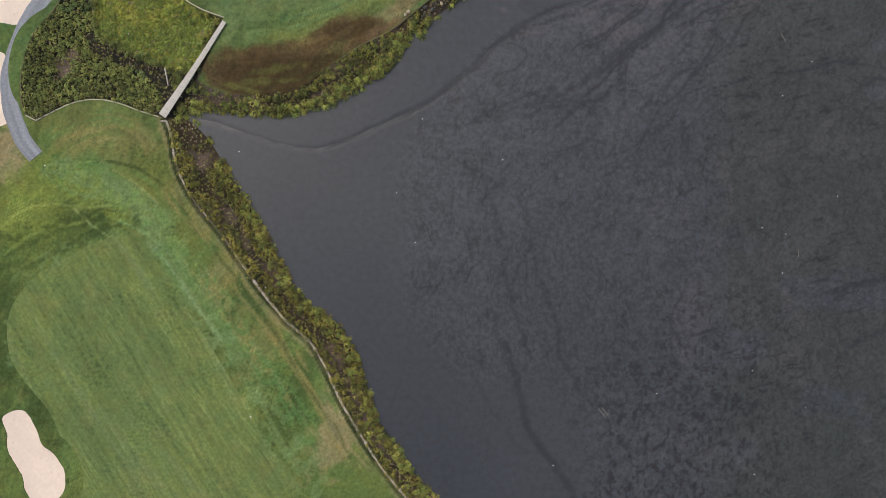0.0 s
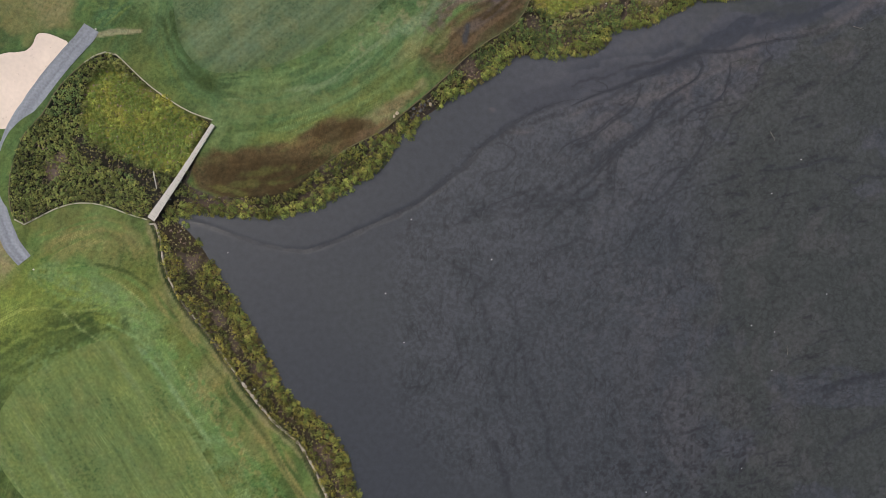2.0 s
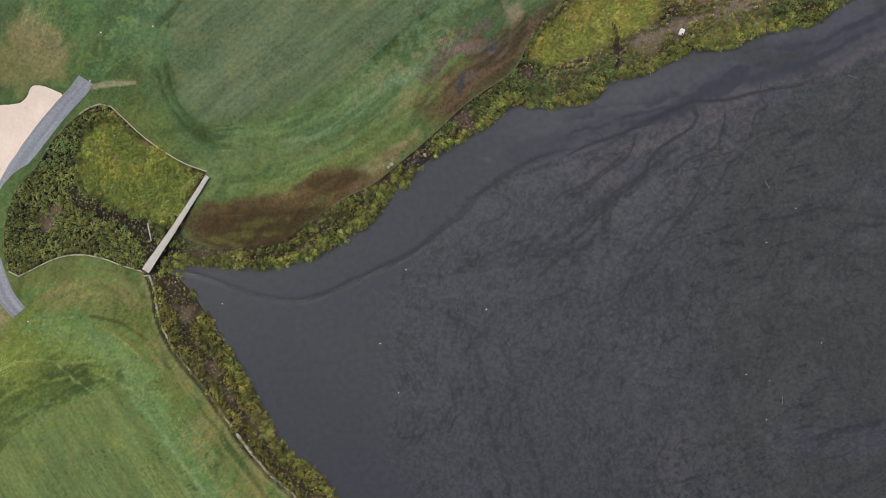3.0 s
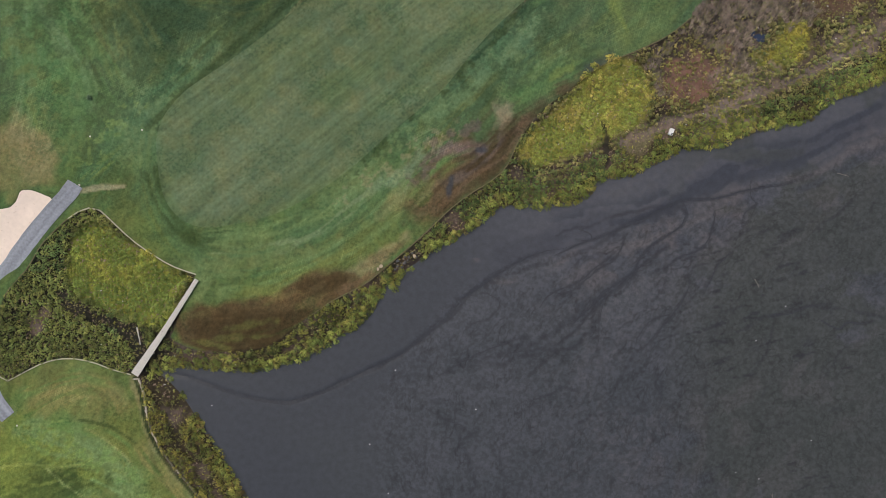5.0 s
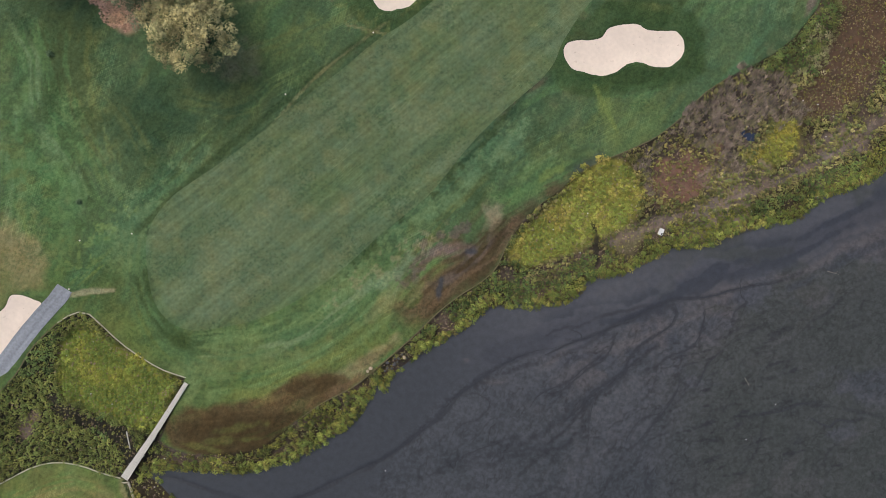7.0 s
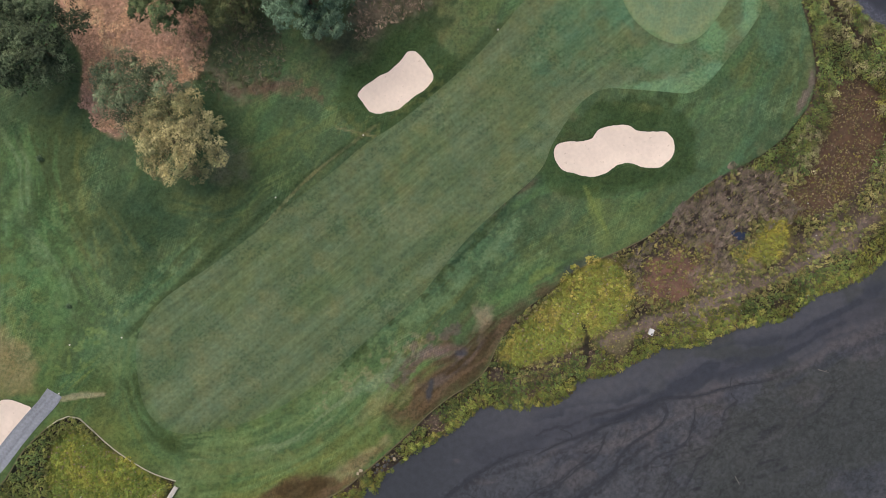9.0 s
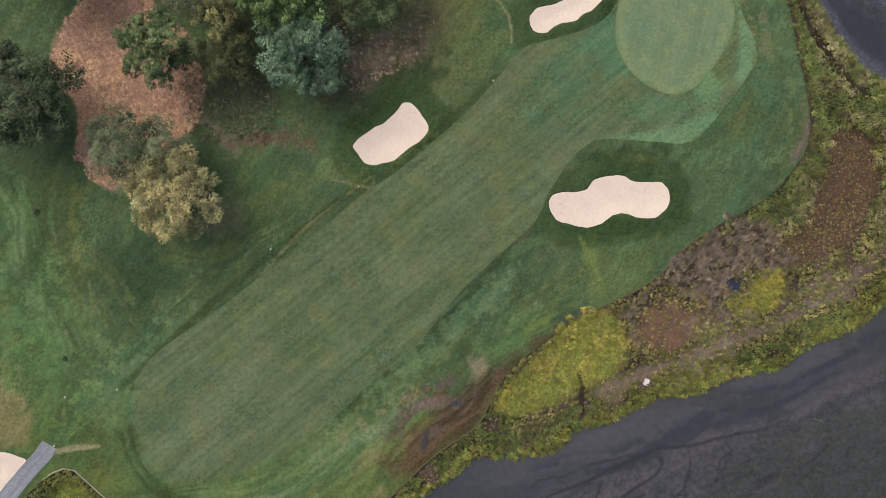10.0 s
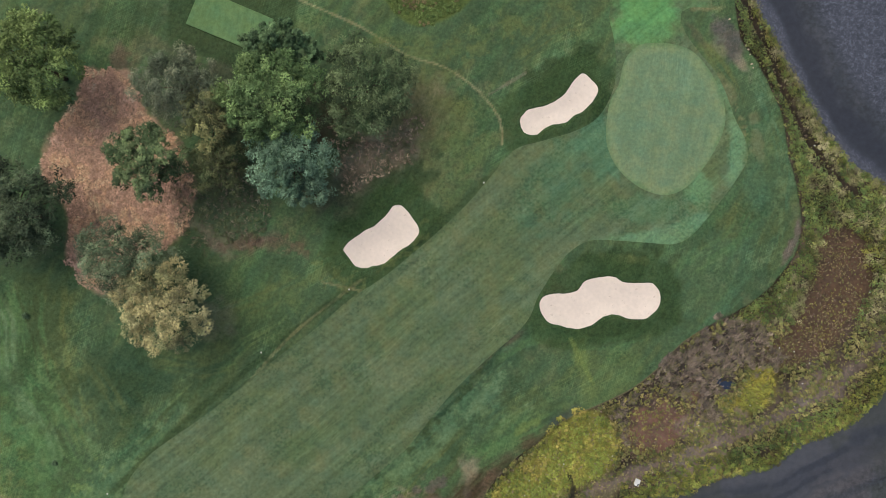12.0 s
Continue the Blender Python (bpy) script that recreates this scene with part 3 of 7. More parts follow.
ZONES = [(MUD_WEST, BROWN, 1.0, 0.8), (MUD_WEST_DEEP, PEAT, 0.95, 1.3), (MUD_WEST_RIM, PEAT, 0.8, 0.6), (MUD_EAST, BROWN, 0.9, 1.9), (MUD_EAST_RED, RUST, 0.6, 1.6), (MUD_EAST_GREY, lin(112, 92, 84), 0.85, 0.6), (MUD_EDGE, PEAT, 0.6, 0.6)]
PATCHES_MUD = [
    ((-24.4, 30.9), 5, 0.8, 8, OLIVE, 0.3), ((-27.3, 28.7), 7, 0.7, 4, OLIVE, 0.3), ((-6.5, 37.9), 6, 1.2, 28, RUST, 0.8), ((-19.5, 35.8), 4, 0.8, 12, STRAW, 0.25), ((19.8, 68.9), 2.0, 3.0, -20, TAN, 0.7),
    ((16.0, 61.8), 1.5, 0.8, 10, SLATE, 0.9), ((10.5, 55.3), 0.6, 2.0, -10, SLATE, 0.9), ((2.2, 57.8), 5, 1.2, 45, PALE, 0.5), ((1.2, 52.8), 4, 2, 45, STRAW, 0.4), ((-1.7, 42.9), 5, 1.2, 33, RUST, 0.5),
    ((29.9, 75.4), 6, 1.0, 35, LIME, 0.6), ((5.7, 53.8), 3, 2, 40, MOSS, 0.5), ((9.7, 57.8), 3, 1, 40, OLIVE, 0.5), ((14.2, 58.8), 2.5, 1, 40, PEAT, 0.6), ((-32.2, 27.8), 5, 0.6, -12, OLIVE, 0.4), ((36.5, 77.0), 4, 1.2, 35, SLATE, 0.4),
    ((-61.4, 60.8), 5.0, 4.5, 0, lin(136, 126, 86), 0.7), ((-63.7, 64.2), 3.5, 3, 0, lin(134, 124, 82), 0.5), ((66.9, 145.2), 2.2, 4.5, 30, lin(96, 88, 78), 0.85), ((65.4, 147.2), 2, 1.6, 0, lin(100, 94, 80), 0.7), ((69.5, 140.6), 1.2, 3, 25, TAN, 0.5), ((63.3, 150.9), 4, 0.9, 0, STRAW, 0.6),
    ((66.9, 135.5), 1.6, 4, 28, STRAW, 0.4), ((60.9, 146.1), 1.0, 3, 40, RUST, 0.35), ((72.2, 126.9), 1.2, 5, 10, STRAW, 0.35), ((78.3, 107.5), 0.9, 3.5, -25, lin(116, 98, 84), 0.8), ((79.8, 111.1), 0.8, 2.5, -8, lin(120, 100, 88), 0.7),
    ((-19.6, 108.3), 5, 1.2, 6, RUST, 0.6), ((3.0, 124.9), 5, 2, 45, TAN, 0.5),
]
SWATHS_MUD = [
    ([(-37.0, 28.8), (-27.3, 26.5), (-19.5, 27.4), (-11.7, 31.8), (-5.2, 37.9)], 2.2, PEAT, 0.8), ([(-34.1, 32.2), (-25.4, 33.1), (-17.6, 34.8), (-9.7, 39.4)], 2.0, BROWN, 0.8), ([(-25.4, 28.7), (-17.6, 30.6), (-10.7, 35.0)], 2.0, DARK, 0.5), ([(2.2, 49.8), (9.2, 56.3), (17.3, 61.8), (25.3, 69.9)], 4.0, PEAT, 0.7), ([(4.2, 54.8), (10.2, 59.8), (16.2, 62.3)], 3.0, GRASS, 0.6),
    ([(1.2, 51.8), (6.2, 57.8), (12.2, 62.3)], 3.0, FRESH, 0.7), ([(6.2, 49.8), (13.2, 55.8), (20.3, 61.8), (26.3, 69.4)], 3.0, RUST, 0.6), ([(3.2, 51.3), (6.2, 54.8), (9.7, 57.8)], 2.5, TAN, 0.4), ([(8.2, 54.8), (15.2, 59.3), (20.3, 65.9)], 2.5, lin(104, 92, 88), 0.6),
]
EDGE_WORK = [
    ([(6.9, 69.9), (13.9, 76.9), (20.9, 83.9), (25.4, 89.4), (28.0, 94.4)], 1.6, DEEP, 0.9), ([(-5.1, 57.5), (4.9, 65.9), (12.9, 72.9)], 4.0, MINT, 0.35), ([(10.9, 69.9), (18.9, 77.9), (27.0, 85.9)], 5.0, TEAL, 0.5), ([(12.9, 71.4), (20.9, 79.9), (28.0, 86.9)], 3.0, MINT, 0.35), ([(-34.4, 46.0), (-22.8, 47.1), (-13.0, 51.1), (-1.1, 60.0)], 4.0, MINT, 0.55),
    ([(3.9, 59.9), (12.9, 67.9), (20.9, 75.8)], 4.0, OLIVE, 0.5), ([(18.9, 68.8), (28.0, 72.8), (38.1, 78.8)], 5.0, FRESH, 0.5), ([(20.9, 72.8), (29.0, 78.8), (35.1, 81.9)], 4.0, MINT, 0.35),
]
PATCHES_NORTH = [
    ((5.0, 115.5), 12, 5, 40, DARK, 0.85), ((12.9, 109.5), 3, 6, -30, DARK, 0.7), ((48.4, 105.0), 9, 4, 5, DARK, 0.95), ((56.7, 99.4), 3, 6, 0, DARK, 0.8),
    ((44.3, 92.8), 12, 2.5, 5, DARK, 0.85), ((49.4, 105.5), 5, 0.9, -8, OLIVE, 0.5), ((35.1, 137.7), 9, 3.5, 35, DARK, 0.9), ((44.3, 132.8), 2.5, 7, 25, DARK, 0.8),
    ((33.1, 128.1), 7, 1.5, 30, MOSS, 0.6), ((35.1, 99.4), 2.2, 5, 10, BROWN, 0.4), ((27.5, 91.4), 1.6, 3, -35, RUST, 0.75), ((68.1, 111.6), 4, 6, -30, OLIVE, 0.4),
    ((72.2, 120.8), 3, 10, 0, TEAL, 0.6), ((63.9, 102.4), 6, 9, -40, TEAL, 0.4), ((62.8, 140.0), 2, 8, -42, OLIVE, 0.5), ((65.9, 144.7), 3, 3, 0, TAN, 0.35),
]
PATCHES_WOOD = [
    ((9.8, 129.3), 5, 9, -30, lin(116, 108, 72), 0.75), ((4.3, 122.3), 4, 6, -40, lin(124, 108, 82), 0.7), ((0.3, 114.3), 4, 3, 30, lin(108, 104, 68), 0.5), ((12.3, 121.4), 5, 6, -20, lin(110, 108, 66), 0.5),
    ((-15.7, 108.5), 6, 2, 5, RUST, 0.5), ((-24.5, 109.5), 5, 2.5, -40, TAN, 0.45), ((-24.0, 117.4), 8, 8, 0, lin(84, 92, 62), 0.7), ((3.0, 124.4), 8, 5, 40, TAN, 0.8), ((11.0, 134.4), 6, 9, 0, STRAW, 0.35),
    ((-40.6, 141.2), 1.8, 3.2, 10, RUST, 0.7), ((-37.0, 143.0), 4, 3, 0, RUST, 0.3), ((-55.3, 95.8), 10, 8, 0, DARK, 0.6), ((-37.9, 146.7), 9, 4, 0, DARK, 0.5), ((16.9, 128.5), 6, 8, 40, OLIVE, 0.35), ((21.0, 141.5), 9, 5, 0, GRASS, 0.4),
    # mostly darker ground beneath and beside the trees
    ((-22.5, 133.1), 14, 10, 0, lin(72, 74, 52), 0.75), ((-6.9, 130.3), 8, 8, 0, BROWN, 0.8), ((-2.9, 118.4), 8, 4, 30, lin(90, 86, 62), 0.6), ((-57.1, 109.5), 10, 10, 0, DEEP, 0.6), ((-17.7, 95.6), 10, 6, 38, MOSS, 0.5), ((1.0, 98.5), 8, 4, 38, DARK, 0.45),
]
TRAILS = [
    ([(-42.0, 65.3), (-29.4, 77.5), (-15.8, 88.9), (-2.0, 99.8), (12.9, 110.0), (23.0, 119.7)], 1.7, DARK, 0.8), ([(-19.7, 82.8), (-10.9, 92.6), (1.0, 102.0)], 0.7, STRAW, 0.45), ([(-5.9, 101.6), (1.0, 100.0)], 0.5, STRAW, 0.6),
    ([(-9.8, 151.0), (1.0, 146.4), (9.0, 141.6), (15.9, 139.5), (22.0, 135.1), (25.5, 130.4), (25.8, 126.1)], 0.5, lin(152, 142, 94), 0.75), ([(23.5, 134.8), (30.0, 138.7)], 0.7, TAN, 0.5), ([(-55.8, 54.5), (-53.3, 54.3), (-50.0, 54.9), (-46.1, 55.1)], 1.2, lin(160, 150, 120), 0.7),
    ([(-54.3, 54.9), (-48.5, 60.8), (-43.2, 66.6), (-37.9, 72.6)], 2.2, TEAL, 0.4), ([(1.2, 65.8), (8.2, 72.8), (12.2, 77.3), (18.2, 82.9)], 0.9, DEEP, 0.7), ([(12.2, 77.8), (13.4, 70.8)], 0.8, DEEP, 0.6),
    ([(-52.7, 13.2), (-47.0, 10.3), (-41.2, 3.4), (-36.4, -3.5)], 2.0, OLIVE, 0.4), ([(-30.6, -28.2), (-27.7, -34.2), (-21.8, -43.2)], 3.0, MINT, 0.45), ([(-41.8, 46.1), (-35.1, 47.5), (-30.2, 44.0)], 1.6, DEEP, 0.3),
    ([(2.9, 58.9), (8.9, 63.9), (13.9, 64.8), (17.9, 68.8)], 1.2, BROWN, 0.5), ([(-40.6, 57.8), (-38.9, 51.9), (-34.1, 46.0)], 2.0, DARK, 0.75), ([(38.2, 91.3), (42.3, 83.2)], 1.0, LIME, 0.5),
    ([(20.3, 82.9), (24.3, 89.0), (28.3, 93.5)], 1.6, RUST, 0.4), ([(-68.0, 5.3), (-60.4, 3.4), (-52.8, 6.4), (-46.0, 5.4)], 0.8, LIME, 0.4), ([(-71.8, -3.4), (-62.3, 0.5), (-54.7, 3.9)], 1.2, MOSS, 0.5),
]

TURN_LINES = [
    ([(-71.8, 2.7), (-69.6, 5.0), (-66.4, 6.8), (-62.5, 7.2), (-57.4, 6.6), (-53.1, 7.0)], 0.6, lin(132, 144, 78), 0.8),
    ([(-59.9, 12.4), (-55.6, 9.5), (-50.2, 6.9), (-45.8, 3.1)], 0.8, MINT, 0.8),
    ([(-59.2, 6.4), (-56.3, 3.5), (-53.1, 1.3)], 0.5, lin(140, 152, 96), 0.8),
    ([(-54.5, 11.2), (-50.2, 9.1), (-44.3, 4.3)], 1.2, MINT, 0.8),
    ([(-51.6, 4.3), (-46.5, 1.7), (-42.9, -1.7)], 0.7, lin(120, 146, 96), 0.8),
    ([(-53.8, 14.7), (-48.7, 13.5), (-44.3, 10.6)], 0.9, DARK, 0.7),
    ([(-61.2, -0.6), (-56.6, 2.0), (-51.3, 3.6)], 1.6, DARK, 0.6),
    ([(-64.7, 13.1), (-61.8, 10.2), (-58.5, 8.8), (-54.7, 8.1)], 0.7, MINT, 0.7),
    ([(-52.7, 13.2), (-48.9, 10.8), (-45.1, 7.2), (-43.2, 4.2)], 0.5, lin(150, 152, 100), 0.6),
    ([(-63.2, 14.1), (-60.4, 13.9), (-56.6, 14.6)], 0.6, lin(122, 140, 78), 0.7),
    ([(-70.9, -1.5), (-67.1, 1.5), (-62.8, 3.2), (-58.5, 3.8)], 0.6, lin(124, 138, 70), 0.7),
    ([(-46.8, 0.5), (-43.2, -3.4), (-39.3, -9.4), (-34.5, -16.3)], 1.0, lin(126, 150, 108), 0.7),
    ([(-43.2, 0.5), (-39.3, -4.4), (-34.5, -11.3), (-29.6, -19.3)], 0.5, lin(136, 140, 84), 0.6),
]


def turf_colour(x, y):
    x, y = np.asarray(x, float), np.asarray(y, float)
    n1, n2, n3 = fbm(x, y, 22.0, 11), fbm(x, y, 7.0, 23), fbm(x, y, 2.2, 41, 3)
    south = ramp(y, 45, 15)
    base = np.array(GRASS)[None] * (1 - south[:, None]) + np.array(MOSS)[None] * south[:, None]
    base = base.copy()

    def over_all(colour, k):
        base[:] = base * (1 - k[:, None]) + np.array(colour) * k[:, None]

    over_all(DEEP, 0.40 * ramp(n1, 0.48, 0.7))
    over_all(OLIVE, 0.34 * ramp(0.6 * streaks(x, y, 58.0, 11.0, 1.8, 23) + 0.4 * n2, 0.48, 0.68))
    over_all(FRESH, 0.34 * ramp(0.6 * streaks(x, y, 46.0, 14.0, 2.2, 77) + 0.4 * fbm(x, y, 9.0, 77), 0.48, 0.68))
    over_all(STRAW, 0.25 * ramp(n3, 0.5, 0.75) * ramp(fbm(x, y, 14.0, 5), 0.4, 0.6))
    over_all(DARK, 0.30 * ramp(streaks(x, y, 70.0, 14.0, 1.2, 4), 0.45, 0.75) * ramp(x, -15, -30))
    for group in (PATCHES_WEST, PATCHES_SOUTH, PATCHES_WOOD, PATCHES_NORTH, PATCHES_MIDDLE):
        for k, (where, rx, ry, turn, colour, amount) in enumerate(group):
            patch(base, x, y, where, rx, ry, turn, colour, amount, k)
    trail(base, x, y, WALL_LINE, 2.6, TAN, 0.5, 3)
    # shade of the turf step at the wall's foot, painted as a dark strip
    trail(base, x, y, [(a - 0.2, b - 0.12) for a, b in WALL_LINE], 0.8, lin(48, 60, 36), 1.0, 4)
    for group in (SWATHS_WEST, SWATHS_ROUGH, SWATHS_SOUTH, SWATHS_TURN, SWATHS_NORTH):
        for k, (points, width, colour, amount) in enumerate(group):
            swath(base, x, y, points, width, colour, amount, k)
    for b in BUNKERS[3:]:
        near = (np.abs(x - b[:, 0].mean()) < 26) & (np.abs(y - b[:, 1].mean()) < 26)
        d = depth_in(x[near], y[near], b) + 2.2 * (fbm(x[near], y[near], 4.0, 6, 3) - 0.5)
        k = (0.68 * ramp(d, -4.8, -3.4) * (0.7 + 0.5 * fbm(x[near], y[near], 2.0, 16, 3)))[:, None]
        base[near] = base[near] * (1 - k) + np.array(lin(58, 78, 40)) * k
    for k, (points, width, colour, amount) in enumerate(TRAILS + TURN_LINES):
        trail(base, x, y, points, width, colour, amount, k)
    for k, (outline, colour, amount, edge) in enumerate(ZONES):
        zone(base, x, y, outline, colour, amount, edge, k)
    for k, (points, width, colour, amount) in enumerate(SWATHS_MUD + EDGE_WORK):
        swath(base, x, y, points, width, colour, amount, k + 50)
    for k, (points, width, colour, amount, size) in enumerate(SCUFFS):
        scuffs(base, x, y, points, width, colour, amount, size, k)
    for k, (where, rx, ry, turn, colour, amount) in enumerate(PATCHES_MUD):
        patch(base, x, y, where, rx, ry, turn, colour, amount, k)
    tee = ramp(depth_in(x, y, np.array(TEE_SURROUND)), -0.6, 0.4)
    over_all(DARK, 0.8 * tee)
    base *= (0.93 + 0.16 * fbm(x, y, 1.1, 91, 2) + 0.2 * streaks(x, y, 52.0, 5.0, 0.7, 19))[:, None]
    north = ramp(y, 40, 85)[:, None]
    base = base * (np.array([1.0, 1.03, 0.93]) * (1 - north) + np.array([0.91, 0.965, 1.16]) * north)
    return soften(base, 0.08)


# the first, the bank's base soil, is darkened for the shade between shrubs
SHADED_SOIL, SILT, PEBBLE = lin(66, 59, 48), lin(104, 90, 83), lin(136, 121, 113)


def bank_colour(x, y):
    """Soil and litter under the growth of the banks and marshes, with shrub shade in the base colour."""
    base = np.repeat(np.array(SHADED_SOIL)[None], len(x), 0)

    def over_all(colour, k):
        base[:] = base * (1 - k[:, None]) + np.array(colour) * k[:, None]

    over_all(SILT, 0.75 * ramp(fbm(x, y, 5.0, 61, 3), 0.45, 0.6))
    over_all(lin(46, 46, 40), 0.9 * ramp(x, -36.0, -40.0) * ramp(y, 20.0, 24.0))
    patch(base, x, y, (-61.4, 31.2), 1.6, 3.4, -28, lin(128, 112, 104), 0.8)
    over_all(lin(128, 134, 62), 0.95 * ramp(depth_in(x, y, MARSH_MEADOW), -1.0, 0.6))
    over_all(lin(142, 140, 70), 0.95 * ramp(depth_in(x, y, YELLOW_NORTH), -1.0, 0.8))
    over_all(lin(130, 126, 62), 0.9 * ramp(depth_in(x, y, YELLOW_SMALL), -1.0, 1.0))
    over_all(lin(86, 98, 52), 0.95 * ramp(depth_in(x, y, MARSH_TOP), -0.5, 0.8))
    over_all(lin(72, 64, 58), 0.95 * ramp(depth_in(x, y, REED_BED), -1.0, 1.5))
    over_all(lin(98, 78, 64), 0.95 * ramp(depth_in(x, y, RUST_BED), -2.0, 1.5))
    over_all(lin(60, 52, 44), 0.9 * ramp(edge_distance(x, y, EAST_DITCH, False) + 0.6 * (fbm(x, y, 1.5, 7, 2) - 0.5), 1.3, 0.4))
    for where, r, colour in (((54.6, 75.2), 8.5, lin(128, 98, 86)), ((60.8, 67.5), 6, PEBBLE), ((44.7, 63.4), 5, lin(112, 104, 78)), ((63.3, 73.1), 8, PEBBLE), ((84.9, 81.8), 6, PEBBLE)):
        patch(base, x, y, where, r, r * 0.6, 30, colour, 0.9)
    over_all(PEBBLE, 0.7 * ramp(edge_distance(x, y, smooth(MARSH_TRACK, False, 2.0), False), 2.0, 0.4))
    over_all(lin(52, 50, 44), 0.9 * ramp(edge_distance(x, y, DITCH, False) + 0.7 * (fbm(x, y, 1.0, 7, 2) - 0.5), 0.7, 0.2))
    base *= (0.7 + 0.6 * fbm(x, y, 0.9, 15, 3))[:, None]
    return base


def ground_colour(x, y):
    tint = turf_colour(x, y)
    turf = depth_in(x, y, turf_line) + 0.5 * (fbm(x, y, 1.5, 2, 2) - 0.5)
    k = ramp(turf, 0.1, -0.25)[:, None]
    tint = tint * (1 - k) + bank_colour(x, y) * k
    dry = (depth_in(x, y, BRACKEN) + 2.0 * (fbm(x, y, 3.0, 8, 3) - 0.5))
    k = (0.95 * ramp(dry, -0.6, 0.8))[:, None]
    litter = np.array(lin(186, 152, 128))[None] * (0.65 + 0.7 * fbm(x, y, 0.9, 55, 3))[:, None]
    tint = tint * (1 - k) + litter * k
    k = ramp(depth_in(x, y, np.vstack([MARSH_TOP])), -0.4, 0.3)[:, None]
    return tint * (1 - k) + np.array(lin(92, 106, 58)) * k


# ---- meshes and materials ----
def mesh_from(name, verts, faces, tints=None, smooth_faces=True):
    """A mesh from arrays: verts (n,3), faces (m,k) of one size; tints: a colour for each vertex."""
    me = bpy.data.meshes.new(name)
    verts, faces = np.asarray(verts, np.float32), np.asarray(faces, np.int32)
    m, k = faces.shape
    me.vertices.add(len(verts))
    me.vertices.foreach_set("co", verts.ravel())
    me.loops.add(m * k)
    me.loops.foreach_set("vertex_index", faces.ravel())
    me.polygons.add(m)
    me.polygons.foreach_set("loop_start", np.arange(0, m * k, k, dtype=np.int32))
    me.polygons.foreach_set("use_smooth", np.full(m, smooth_faces))
    if tints is not None:
        layer = me.attributes.new("tint", "FLOAT_COLOR", "POINT")
        layer.data.foreach_set("color", np.c_[tints, np.ones(len(tints))].astype(np.float32).ravel())
    me.update(calc_edges=True)
    return me


def grid_faces(nx, ny):
    i = np.arange(nx * ny).reshape(ny, nx)
    return np.stack([i[:-1, :-1], i[:-1, 1:], i[1:, 1:], i[1:, :-1]], -1).reshape(-1, 4)


def spread(a, b, step, far):
    """Even steps from a to b, then ever wider ones out to far."""
    out, s = list(np.arange(a, b + step / 2, step)), step
    while out[-1] < far:
        s *= 1.35
        out.append(out[-1] + s)
    s = step
    while out[0] > -far:
        s *= 1.35
        out.insert(0, out[0] - s)
    return np.array(out)


def fill(line, step):
    """Triangles that fill a closed outline, with inner points on an even net."""
    from_x, to_x, from_y, to_y = line[:, 0].min(), line[:, 0].max(), line[:, 1].min(), line[:, 1].max()
    gx, gy = np.meshgrid(np.arange(from_x, to_x, step), np.arange(from_y, to_y, step))
    gx, gy = gx.ravel() + 0.0, gy.ravel() + 0.0
    keep = depth_in(gx, gy, line) > 0.35 * step
    pts = [Vector(p) for p in line] + [Vector(p) for p in zip(gx[keep], gy[keep])]
    n = len(line)
    v, e, f, *_ = geometry.delaunay_2d_cdt(pts, [(i, (i + 1) % n) for i in range(n)], [], 1, 1e-5)
    return np.array([(p.x, p.y) for p in v]), np.array([t for t in f if len(t) == 3])


def node_material(name, rough=0.9, spec=0.25):
    m = bpy.data.materials.new(name)
    m.use_nodes = True
    b = m.node_tree.nodes["Principled BSDF"]
    b.inputs["Roughness"].default_value, b.inputs["Specular IOR Level"].default_value = rough, spec
    return m, m.node_tree.nodes, m.node_tree.links, b


def noise_node(nodes, links, scale, detail=4.0, coords=None, stretch=None, turn=0.0):
    n = nodes.new("ShaderNodeTexNoise")
    n.inputs["Scale"].default_value, n.inputs["Detail"].default_value = scale, detail
    place = nodes.new("ShaderNodeTexCoord") if coords is None else coords
    out = place.outputs["Object"]
    if stretch:
        spin = nodes.new("ShaderNodeMapping")
        spin.inputs["Rotation"].default_value = (0, 0, radians(-turn))
        links.new(out, spin.inputs["Vector"])
        squash = nodes.new("ShaderNodeMapping")
        squash.inputs["Scale"].default_value = stretch
        links.new(spin.outputs[0], squash.inputs["Vector"])
        out = squash.outputs[0]
    links.new(out, n.inputs["Vector"])
    return n.outputs["Fac"]


def vary(nodes, links, colour, factor, low, high, a=0.3, b=0.7):
    """Multiplies a colour by a noise, from low to high."""
    r = nodes.new("ShaderNodeMapRange")
    r.inputs["From Min"].default_value, r.inputs["From Max"].default_value = a, b
    r.inputs["To Min"].default_value, r.inputs["To Max"].default_value = low, high
    links.new(factor, r.inputs["Value"])
    v = nodes.new("ShaderNodeVectorMath")
    v.operation = "SCALE"
    links.new(colour, v.inputs[0])
    links.new(r.outputs[0], v.inputs["Scale"])
    return v.outputs[0]


def relief(nodes, links, shader, factor, strength, distance):
    b = nodes.new("ShaderNodeBump")
    b.inputs["Strength"].default_value, b.inputs["Distance"].default_value = strength, distance
    links.new(factor, b.inputs["Height"])
    links.new(b.outputs[0], shader.inputs["Normal"])


